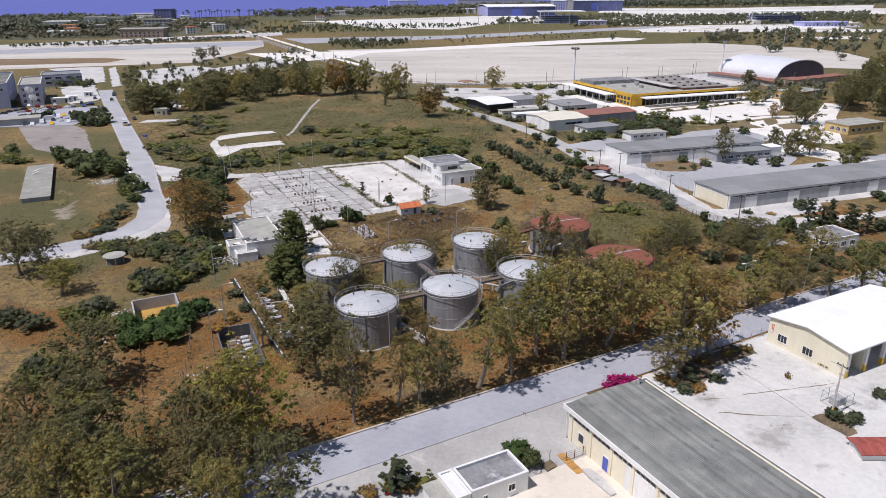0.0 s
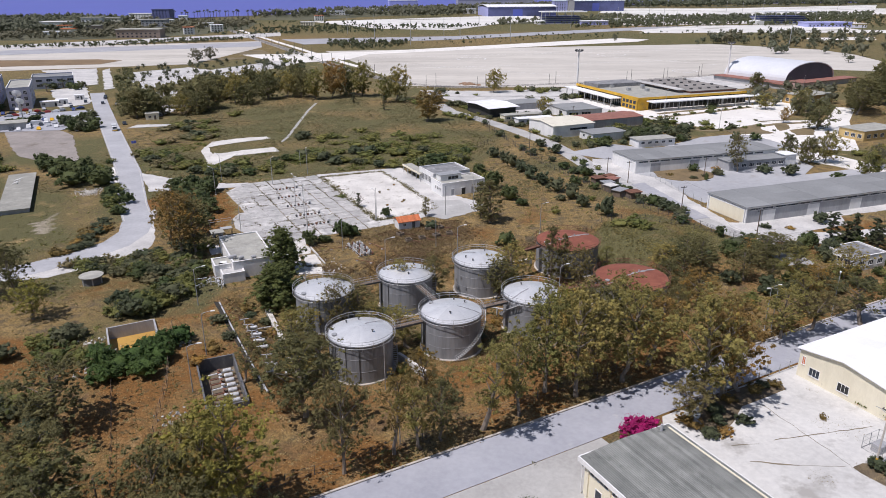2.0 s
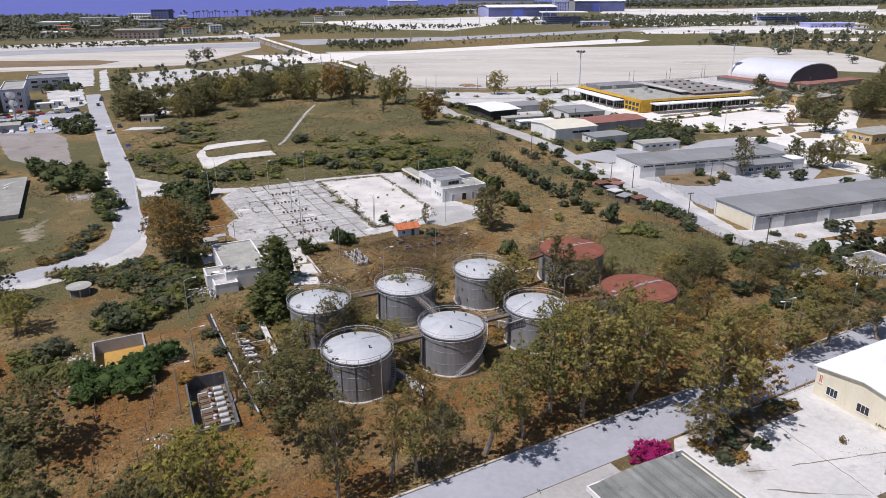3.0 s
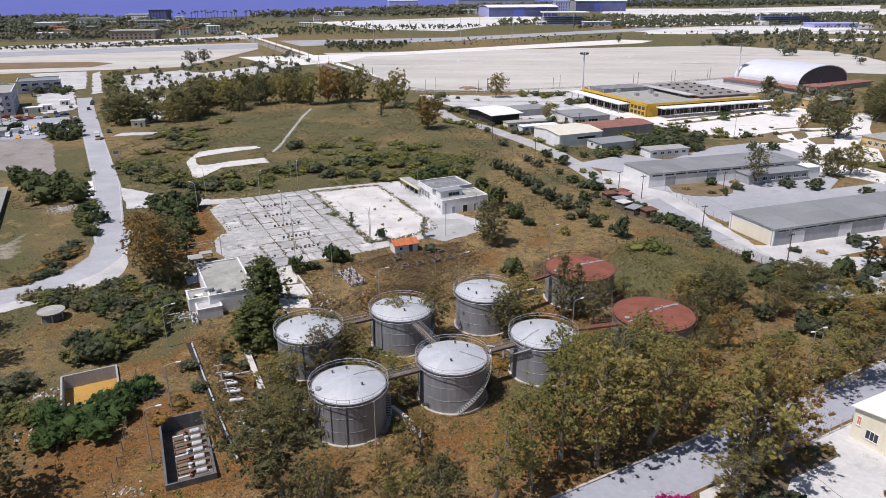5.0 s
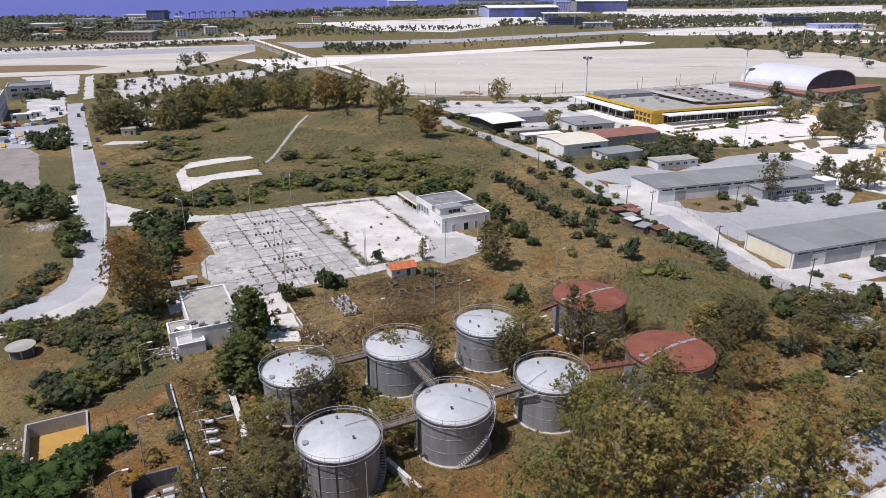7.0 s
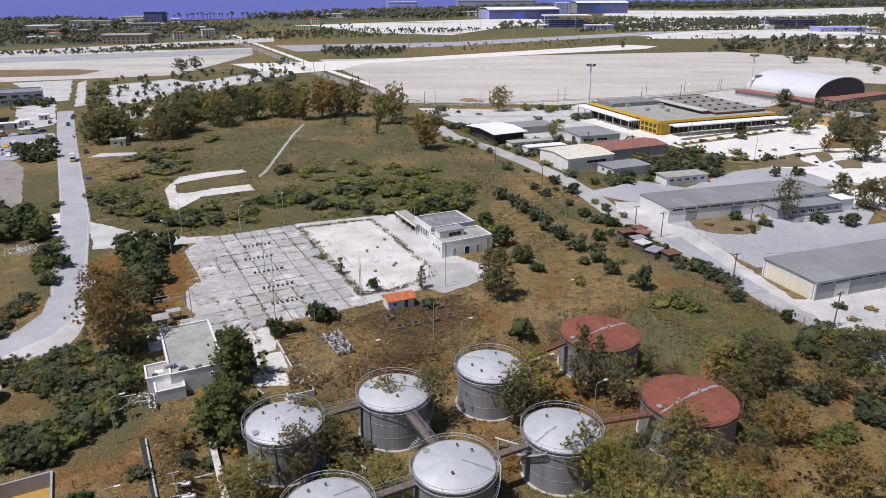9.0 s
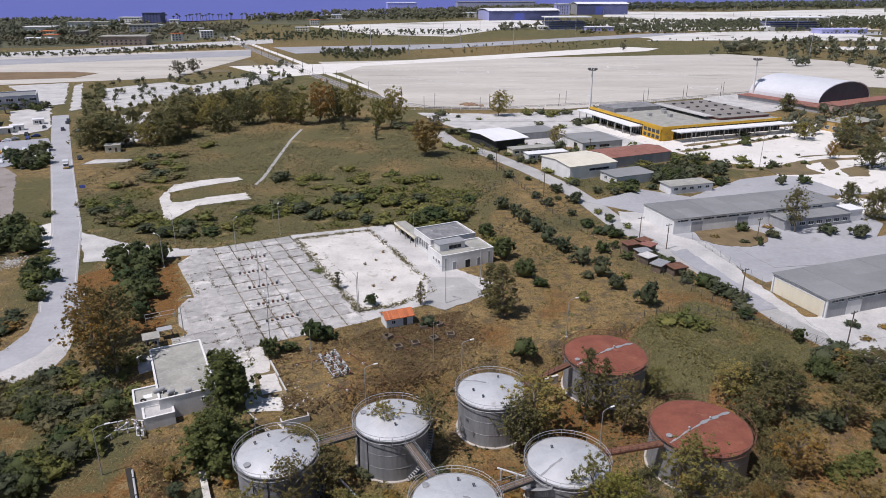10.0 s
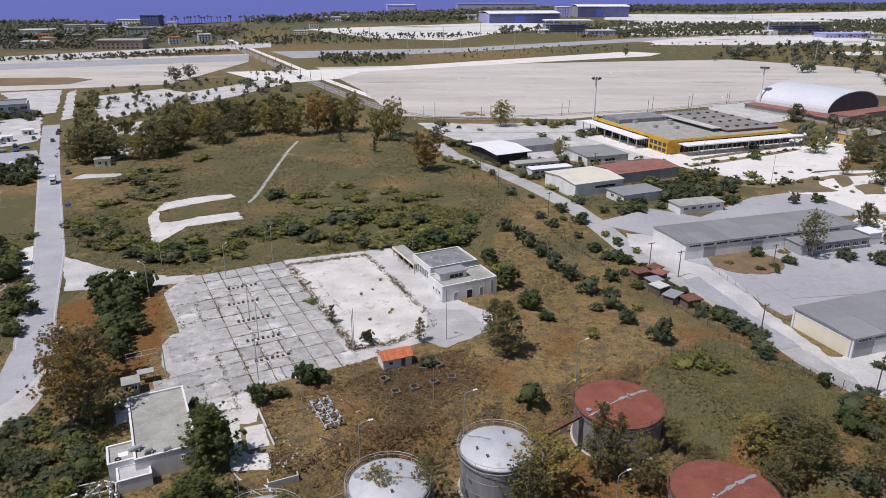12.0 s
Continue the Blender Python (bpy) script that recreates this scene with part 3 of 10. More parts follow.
# the west road, its bend and the side road
ribbon("road", [(-175, 122), (-150, 134), (-130, 143), (-112, 152), (-100, 160.5), (-91.5, 169.5), (-87, 178), (-86.5, 187), (-90, 198), (-97, 211), (-116, 251), (-138, 291), (-165, 340), (-197, 399), (-222, 446)], 8.2, CHALK_ROAD, "pale grey country road with chalky edges", 0.06)
sheet("verge", [(-90.0, 210.3), (-77.8, 180.0), (-76.4, 167.3), (-92.6, 156.1), (-107.4, 150.8), (-110.1, 155.2), (-99.1, 163.0), (-87.5, 174.3), (-88.0, 187.4)], CONCRETE, "chalky white roadside of crushed stone", 0.03, wobble=0.7, category="verge")
sheet("side_track", [(-111.3, 249.7), (-94.9, 241.5), (-75.9, 236.0), (-69.7, 237.6), (-68.6, 232.4), (-83.1, 228.5), (-98.6, 226.5)], CONCRETE, "pale side track of worn concrete", 0.035, wobble=0.4, category="road")
sheet("side_track", [(-129.1, 249.4), (-124.1, 261.0), (-108.5, 231.7), (-125.2, 243.1)], WHITE_CONCRETE, "white gravel turning by the road", 0.035, wobble=0.5, category="road")
for s in (-1, 1):
    ln = [(-90, 198), (-97, 211), (-116, 251), (-138, 291), (-165, 340)]
    off = []
    for i, p in enumerate(ln):
        a, b = ln[max(0, i - 1)], ln[min(len(ln) - 1, i + 1)]
        d = Vector((b[0] - a[0], b[1] - a[1])).normalized()
        off.append((p[0] - d.y * s * 3.6, p[1] + d.x * s * 3.6))
    ribbon("edge_line", off, 0.22, CONCRETE, "white painted edge line of the road", 0.075, 0.02, category="road marking")

# the concrete helipad-like strip in the meadow, and the footpath
sheet("old_foundation", [(-102.2, 285.7), (-90.4, 260.6), (-88.3, 261.6), (-86.0, 276.1), (-70.0, 284.4), (-74.3, 291.7), (-85.7, 285.9), (-92.8, 280.0), (-95.9, 279.9), (-101.2, 291.8), (-91.8, 300.5), (-79.8, 309.0), (-82.7, 313.3), (-94.7, 308.7), (-103.2, 301.6)], COURT_MAT, "bleached concrete remains of an old foundation", 0.12, wobble=0.35, category="foundation")
ribbon("footpath", [(-73.4, 302.1), (-73.2, 312.7), (-76.1, 355.3), (-77.9, 382.0), (-78.2, 406.9)], 1.3, GREY_PAVE, "narrow pale footpath through the meadow", 0.05, step=2.0, category="path")

# court beside the white house
sheet("court", [(-46.2, 244.4), (-26.5, 252.4), (-23.7, 248.1), (-5.1, 210.3), (-13.7, 201.3), (-22.0, 197.9)], COURT_MAT, "bleached concrete court with weeds", 0.06, wobble=0.25, category="court")
sheet("court_apron", [(-48.8, 247.7), (-26.2, 256.0), (-19.8, 258.0), (-4.4, 226.4), (8.9, 214.0), (7.4, 210.5), (-1.5, 205.4), (-19.9, 192.8), (-23.2, 195.5)], CONCRETE, "grey concrete surround of the court", 0.03, wobble=0.3, category="paving")
sheet("court_apron", [(-6.6, 217.7), (1.6, 217.1), (7.4, 206.9), (-2.9, 198.5), (-7.9, 201.7)], GREY_PAVE, "grey concrete pad beside the court", 0.075, wobble=0.3)
sheet("court_apron", [(-48.4, 172.5), (-39.4, 181.9), (-32.4, 164.7), (-29.0, 155.0), (-34.6, 156.2), (-38.9, 164.6)], COURT_MAT, "broken white concrete by the pump house", 0.04, wobble=0.5, category="paving")
sheet("grass_border", [(-38.4, 170.6), (-34.2, 171.9), (-30.9, 164.7), (-30.6, 162.9), (-34.5, 162.3), (-35.7, 163.1)], surf("border_grass", (0.24, 0.18, 0.09), (0.13, 0.10, 0.05), 0.4, 3.0), "brown grass border around a small pad", 0.05, wobble=0.25, category="grass")
sheet("small_pad", [(-37.4, 169.8), (-34.3, 170.9), (-31.7, 164.7), (-34.9, 163.6)], COURT_MAT, "small white concrete pad framed by grass", 0.06, wobble=0.15, category="paving")
sheet("court_apron", [(-63.8, 177.3), (-60.9, 178.4), (-57.7, 172.0), (-59.9, 170.3)], CONCRETE, "pale broken concrete behind the pump house", 0.03, wobble=0.3, category="paving")
sheet("court_line", [(-41.1, 235.0), (-24.9, 242.3), (-24.4, 241.1), (-40.4, 233.6)], ROOF_WHITE, "faded white strip painted on the court", 0.01, 0.05, category="marking")
SLAB_EDGE = [(-69.6, 237.2), (-71.8, 232.3), (-73.4, 225.6), (-68.7, 217.2), (-64.3, 209.9), (-61.5, 204.4), (-62.8, 203.9), (-63.2, 198.7), (-59.9, 190.3), (-56.7, 186.9), (-56.5, 182.8), (-60.5, 179.6), (-57.3, 177.4), (-48.3, 172.2), (-41.3, 172.3), (-38.5, 176.6), (-43.9, 188.0), (-54.6, 207.2), (-65.9, 228.8)]
sheet("slab_base", SLAB_EDGE, SLAB, "grey concrete edge of the slab field", 0.035 - 0.003 * (LAYER[0] + 1), category="paving")

# the east road, yards of the warehouses
ribbon("road", [(-9.0, 401.6), (-2.1, 377.6), (14.5, 352.0), (28.3, 326.0), (39.4, 300.7), (45.1, 279.5), (49.4, 259.1), (56.0, 242.0), (63.3, 224.2), (68.1, 209.2), (72.2, 194.3), (78.3, 180.9), (83.1, 166.5)], 7.4, GREY_PAVE, "pale concrete road past the warehouses", 0.05)
sheet("road_patch", [(58.3, 236.0), (63.2, 238.0), (68.6, 214.0), (72.4, 200.5), (67.6, 198.6), (64.2, 211.0)], OLD_ASPHALT, "dark asphalt patch on the concrete road", 0.055, wobble=0.3, category="road")
sheet("verge", [(52.0, 272.0), (62.5, 271.0), (64.5, 250.0), (76.0, 244.0), (72.0, 221.0), (76.5, 197.0), (84.0, 184.0), (80.0, 180.5), (74.0, 194.0), (68.5, 212.0), (59.0, 238.0), (50.5, 262.0)], CONCRETE, "dusty pale concrete verge beside the warehouses", 0.02, wobble=0.4, category="verge")
sheet("grass_island", [(-271.6, 616.5), (-261.2, 644.7), (-242.6, 656.3), (-194.8, 672.9), (-191.0, 657.3), (-226.8, 627.6), (-263.8, 610.1)], surf("verge_meadow", (0.22, 0.17, 0.09), (0.12, 0.095, 0.05), 0.05, 0.8), "dry brown grass strip in the runway", 0.12, category="grass")
sheet("grass_island", [(-216.7, 706.2), (-210.8, 738.9), (-200.1, 754.1), (-175.0, 702.6), (-190.9, 689.4)], surf("verge_meadow", (0.22, 0.17, 0.09), (0.12, 0.095, 0.05), 0.05, 0.8), "dry brown grass corner in the runway", 0.12, category="grass")
VERGE_SOIL = surf("dry_verge", (0.26, 0.20, 0.11), (0.13, 0.105, 0.055), 0.08, 1.0)
ribbon("verge", [(98.2, 357.9), (117.5, 368.4), (138.0, 379.4), (160.1, 392.5)], 3.2, VERGE_SOIL, "dry planted strip along the forecourt", 0.14, category="verge")
ribbon("verge", [(103.0, 333.6), (115.1, 326.0), (127.5, 329.4), (152.0, 342.8), (169.4, 347.0)], 3.4, VERGE_SOIL, "dry verge between forecourt and loop road", 0.14, category="verge")
sheet("yard", [(62.3, 250.4), (128.1, 280.9), (130.1, 260.5), (106.3, 228.2), (75.7, 215.1), (73.0, 221.1), (71.1, 242.3)], YARD_GREY, "grey asphalt yard between warehouses", 0.035, category="yard")
sheet("yard", [(43.8, 282.3), (66.1, 297.9), (80.4, 288.8), (106.4, 312.2), (168.8, 336.7), (143.5, 292.9), (90.5, 286.0), (60.2, 269.1)], YARD_GREY, "pale asphalt yard", 0.034, category="yard")
sheet("yard", [(79.1, 194.4), (112.4, 210.0), (107.9, 194.8), (80.8, 183.8)], CONCRETE, "dusty concrete yard", 0.034, category="yard")
sheet("yard", [(-11.1, 429.3), (59.7, 430.6), (93.4, 373.8), (72.1, 368.1), (30.1, 367.3), (11.2, 393.1)], CONCRETE, "light concrete yard among low sheds", 0.034, category="yard")
sheet("car_park", [(63.0, 421.0), (83.5, 381.0), (92.5, 360.0), (104.0, 347.0), (110.0, 340.0), (118.5, 331.0), (126.0, 331.0), (148.0, 351.0), (161.0, 354.0), (186.0, 392.0), (203.0, 428.0), (186.0, 424.0), (131.0, 399.0), (97.0, 379.5), (76.0, 425.0)], WHITE_CONCRETE, "glaring white paved forecourt of the terminal", 0.034, category="yard")
sheet("loop_road", [(126.0, 331.5), (143.0, 346.7), (157.0, 351.6), (178.0, 353.0), (170.0, 338.3), (146.0, 295.0), (136.0, 298.0), (131.0, 316.2), (123.0, 318.0)], WHITE_CONCRETE, "white loop road with planted islands", 0.032, category="road")
sheet("loop_road", [(145.5, 296.5), (170.0, 338.5), (186.0, 362.0), (205.0, 392.0), (213.0, 388.0), (190.0, 350.0), (172.0, 312.0), (160.0, 285.0), (148.0, 288.0)], WHITE_CONCRETE, "white lane beyond the loop road", 0.03, category="road")
for o in ([(150.8, 343.6), (157.8, 345.6), (153.8, 332.2), (145.6, 324.6)], [(151.4, 328.1), (166.8, 335.0), (157.2, 317.0), (149.3, 316.5)], [(121.5, 327.8), (143.0, 342.6), (139.5, 327.9), (142.6, 320.6), (131.7, 318.8), (124.0, 318.8)], [(103.0, 371.5), (135.0, 388.5), (150.0, 395.5), (150.5, 392.8), (135.5, 385.6), (104.0, 368.2)], [(178.0, 372.0), (190.0, 396.0), (196.0, 396.0), (184.0, 368.0)]):
    sheet("grass_island", o, surf("planted_strip", (0.24, 0.18, 0.095), (0.12, 0.095, 0.05), 0.1, 1.5), "dry planted strip in the white forecourt", 0.1, wobble=0.4, category="grass")

sheet("old_lot", [(-203.7, 321.4), (-200.5, 332.9), (-188.1, 332.9), (-170.0, 316.0), (-150.7, 282.3), (-132.8, 251.1), (-146.1, 263.9), (-157.1, 267.7), (-170.7, 275.8), (-186.8, 297.0)], surf("pinkish_lot_gravel", (0.34, 0.30, 0.275), (0.22, 0.195, 0.175), 0.1, 1.2, 0.95, stain=(0.16, 0.13, 0.10), stain_scale=0.15, stain_at=0.58), "pinkish grey gravel lot beside the car park", 0.03, wobble=0.4, category="lot")
# the airfield
sheet("garden_ground", [(-620.6, 878.0), (-487.9, 895.4), (-397.4, 944.2), (-347.3, 997.5), (-318.0, 1123.0), (-346.3, 1284.4), (-405.7, 1440.2), (-538.6, 1436.8), (-740.3, 1412.2), (-984.3, 1368.9)], GARDEN, "dark watered gardens along the coast", 0.01, wobble=6.0, category="gardens")
sheet("garden_ground", [(-394.9, 1421.0), (-275.5, 1405.2), (-189.7, 1551.6), (-6.2, 1707.0), (144.5, 2041.9), (534.5, 2431.7), (390.0, 2674.8), (-165.3, 2115.0), (-409.1, 1642.7)], GARDEN, "dark grove ground beyond the apron", 0.01, wobble=6.0, category="gardens")
sheet("garden_ground", [(452.0, 2133.9), (803.4, 2188.8), (1358.0, 2403.5), (1812.8, 2592.7), (2268.2, 3233.2), (1048.4, 2842.6), (590.5, 2681.7)], GARDEN, "dark wooded ground on the horizon", 0.01, category="gardens")
sheet("garden_ground", [(67.7, 1235.2), (185.5, 1297.4), (315.8, 1366.2), (478.1, 1320.4), (833.6, 1492.1), (911.8, 1628.1), (555.4, 1526.9), (342.8, 1479.4), (95.0, 1360.7)], GARDEN, "dark planted ground around the stands", 0.06, wobble=5.0, category="gardens")
sheet("apron", [(-130.1, 735.7), (284.4, 819.1), (368.4, 745.8), (197.7, 532.8), (62.4, 468.4), (-35.5, 477.6), (-69.0, 585.9)], APRON, "vast pale concrete apron of the airfield", 0.06, category="apron")
sheet("apron", [(367.0, 745.0), (374.0, 690.0), (360.0, 602.0), (331.0, 553.0), (288.0, 569.0), (240.0, 545.0), (199.0, 534.0)], APRON, "eastern end of the great apron", 0.05, category="apron")
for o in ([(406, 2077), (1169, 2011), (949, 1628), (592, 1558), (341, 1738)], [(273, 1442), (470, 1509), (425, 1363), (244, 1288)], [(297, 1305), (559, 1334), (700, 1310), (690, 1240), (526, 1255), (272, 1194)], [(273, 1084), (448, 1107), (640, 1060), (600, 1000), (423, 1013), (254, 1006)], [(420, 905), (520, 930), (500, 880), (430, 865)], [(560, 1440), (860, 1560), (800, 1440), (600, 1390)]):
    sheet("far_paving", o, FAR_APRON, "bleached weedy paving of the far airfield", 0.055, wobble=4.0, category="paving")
sheet("taxiway", [(-203.4, 697.7), (-86.7, 727.1), (200.2, 910.2), (233.6, 889.2), (211.9, 854.8), (-83.3, 700.1), (-95.9, 651.7), (-142.9, 615.7)], WHITE_CONCRETE, "white taxiway strip", 0.05, category="runway")
sheet("runway", [(-595.3, 741.0), (-231.8, 872.2), (-207.8, 785.9), (-221.6, 614.2), (-423.0, 538.2)], APRON, "white runway shoulder", 0.04, category="runway")
sheet("runway", [(-563.6, 703.7), (-228.0, 858.7), (-210.9, 797.1), (-525.1, 658.4)], OLD_ASPHALT, "blue-grey runway", 0.09, category="runway")
sheet("runway", [(-561.4, 767.6), (-247.3, 1038.0), (-229.2, 964.6), (-523.3, 718.2)], CONCRETE, "pale far taxiway", 0.05, category="runway")
sheet("taxiway", [(-213.5, 901.3), (-3.9, 952.8), (309.1, 1161.7), (662.8, 1195.3), (620.4, 1121.6), (289.7, 1091.8), (-3.7, 891.2), (-170.0, 821.6)], OLD_ASPHALT, "grey airfield taxiway", 0.05, category="runway")
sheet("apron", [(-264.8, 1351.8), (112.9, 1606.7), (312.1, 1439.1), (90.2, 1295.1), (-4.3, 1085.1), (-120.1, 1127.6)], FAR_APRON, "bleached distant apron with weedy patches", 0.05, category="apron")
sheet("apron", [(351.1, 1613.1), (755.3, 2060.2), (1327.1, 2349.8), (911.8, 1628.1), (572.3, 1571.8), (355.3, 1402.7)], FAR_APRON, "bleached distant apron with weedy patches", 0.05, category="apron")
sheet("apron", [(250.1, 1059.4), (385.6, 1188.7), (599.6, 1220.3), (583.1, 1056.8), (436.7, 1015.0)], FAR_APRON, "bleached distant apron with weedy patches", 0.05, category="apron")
sheet("grass_island", [(-506.3, 636.3), (-322.3, 654.8), (-295.7, 644.1), (-300.2, 612.7), (-452.3, 572.7)], surf("rust_meadow", (0.25, 0.17, 0.09), (0.15, 0.10, 0.055), 0.05, 0.8), "rust-brown grass island in the runway", 0.12, category="grass")
sheet("yard", [(75.7, 195.4), (77.0, 182.0), (94.6, 180.3), (152.1, 202.6), (170.5, 230.0), (119.6, 211.5)], CONCRETE, "pale concrete yard before the long warehouse", 0.036, wobble=0.6, category="yard")
sheet("yard", [(75.9, 243.5), (87.3, 235.6), (142.5, 256.5), (208.4, 286.3), (188.5, 256.7), (113.8, 229.7), (81.7, 224.6)], YARD_GREY, "asphalt lane behind the warehouse", 0.032, category="yard")
sheet("road", [(122.1, 278.7), (138.4, 261.0), (151.3, 239.8), (164.8, 221.5), (170.5, 230.0), (158.4, 252.2), (147.8, 275.6), (134.5, 291.7)], WHITE_CONCRETE, "white concrete lane past the ochre house", 0.04, category="road")
for o in ([(-251.2, 549.1), (-216.1, 589.0), (-192.1, 569.1), (-180.5, 507.5), (-200.0, 458.2)], [(-195.1, 441.5), (-170.3, 464.1), (-144.1, 405.7), (-150.1, 364.2)], [(-192.1, 569.1), (-169.2, 615.2), (-151.6, 650.6), (-134.2, 615.9), (-155.8, 543.2), (-170.2, 518.9)], [(-324.8, 566.6), (-305.5, 575.5), (-288.1, 581.7), (-240.4, 485.5), (-248.5, 475.6)], [(-257.3, 457.2), (-243.5, 475.7), (-205.2, 404.6), (-215.3, 389.1)], [(-276.6, 567.5), (-277.8, 581.9), (-221.1, 466.8), (-222.9, 457.8)]):
    sheet("old_floor", o, CONCRETE if min(q[0] for q in o) < -190 else WHITE_CONCRETE, "bleached floor of a vanished building", 0.03, wobble=0.8, category="foundation")
sheet("grass_island", [(70.1, 252.7), (77.7, 255.9), (86.1, 257.0), (90.3, 250.0), (87.9, 243.4), (80.5, 239.3), (73.6, 240.8), (69.5, 245.5)], surf("island_grass", (0.24, 0.17, 0.085), (0.13, 0.095, 0.05), 0.3, 3.0), "dry brown grass island in the yard", 0.08, wobble=0.3, category="grass")

sheet("yard", [(159.8, 513.7), (205.0, 541.0), (214.0, 500.0), (186.0, 465.0), (166.0, 452.8), (150.0, 484.0)], CONCRETE, "pale paving behind the terminal", 0.033, wobble=0.6, category="paving")
sheet("yard", [(-22.0, 456.0), (20.0, 452.0), (60.0, 462.0), (97.0, 470.0), (93.0, 440.0), (60.0, 430.0), (-11.0, 429.0)], CONCRETE, "pale paving between tram line and sheds", 0.03, wobble=0.8, category="paving")
# faded pitch markings on the great apron
for cx, cy, rad in ((*((147.6, 692.0)), 13.0), (*((14.7, 653.9)), 13.0), (*((174.7, 557.2)), 9.0)):
    ribbon("pitch_line", [(cx + rad * math.cos(6.283 * k / 36), cy + rad * math.sin(6.283 * k / 36)) for k in range(37)], 0.5, ROOF_WHITE, "faded white circle painted on the apron", 0.36, 0.02, category="marking")
for a, b in ((((50.8, 754.1)), ((219.7, 597.4))), (((-46.6, 617.6)), ((101.0, 512.8))), (((-87.6, 659.4)), ((313.3, 764.6))), (((-59.2, 571.7)), ((276.6, 659.0)))):
    ribbon("pitch_line", [a, b], 0.35, ROOF_WHITE, "faded white line painted on the apron", 0.36, 0.02, 20.0, category="marking")


# ---------- buildings ----------
def opening(owner, face, s, z, w, h, L, W, kind="window", pane=None, frame_mat=None, depth=0.12, bars=1):
    """A framed window or door set into the wall of a house whose plan is L by W."""
    pane = pane or GLASS
    frame_mat = frame_mat or WALL_WHITE
    m = {"f": pose(s, 0, z), "l": pose(0, s, z, 0, 0, -90), "r": pose(L, s, z, 0, 0, 90), "b": pose(s, W, z, 0, 0, 180)}[face]
    fr = bmesh.new()
    t = 0.09 if w < 4 else 0.14
    box(fr, -w / 2 - t, -w / 2, -0.07, depth, 0, h)
    box(fr, w / 2, w / 2 + t, -0.07, depth, 0, h)
    box(fr, -w / 2 - t, w / 2 + t, -0.075, depth, h, h + t)
    if kind == "window":
        box(fr, -w / 2 - t - 0.06, w / 2 + t + 0.06, -0.14, depth, -t, 0)
    ob = part(kind, fr, frame_mat, owner)
    ob.matrix_basis = m
    if kind == "window":
        for i in range(1, bars + 1):
            x = -w / 2 + w * i / (bars + 1)
            part("mullion", boxes((x - 0.035, x + 0.035, -0.04, depth, 0, h)), frame_mat, ob)
    pn = bmesh.new()
    box(pn, -w / 2, w / 2, -0.015, 0.05, 0, h)
    p = part("pane" if kind == "window" else "leaf", pn, pane, ob)
    return ob


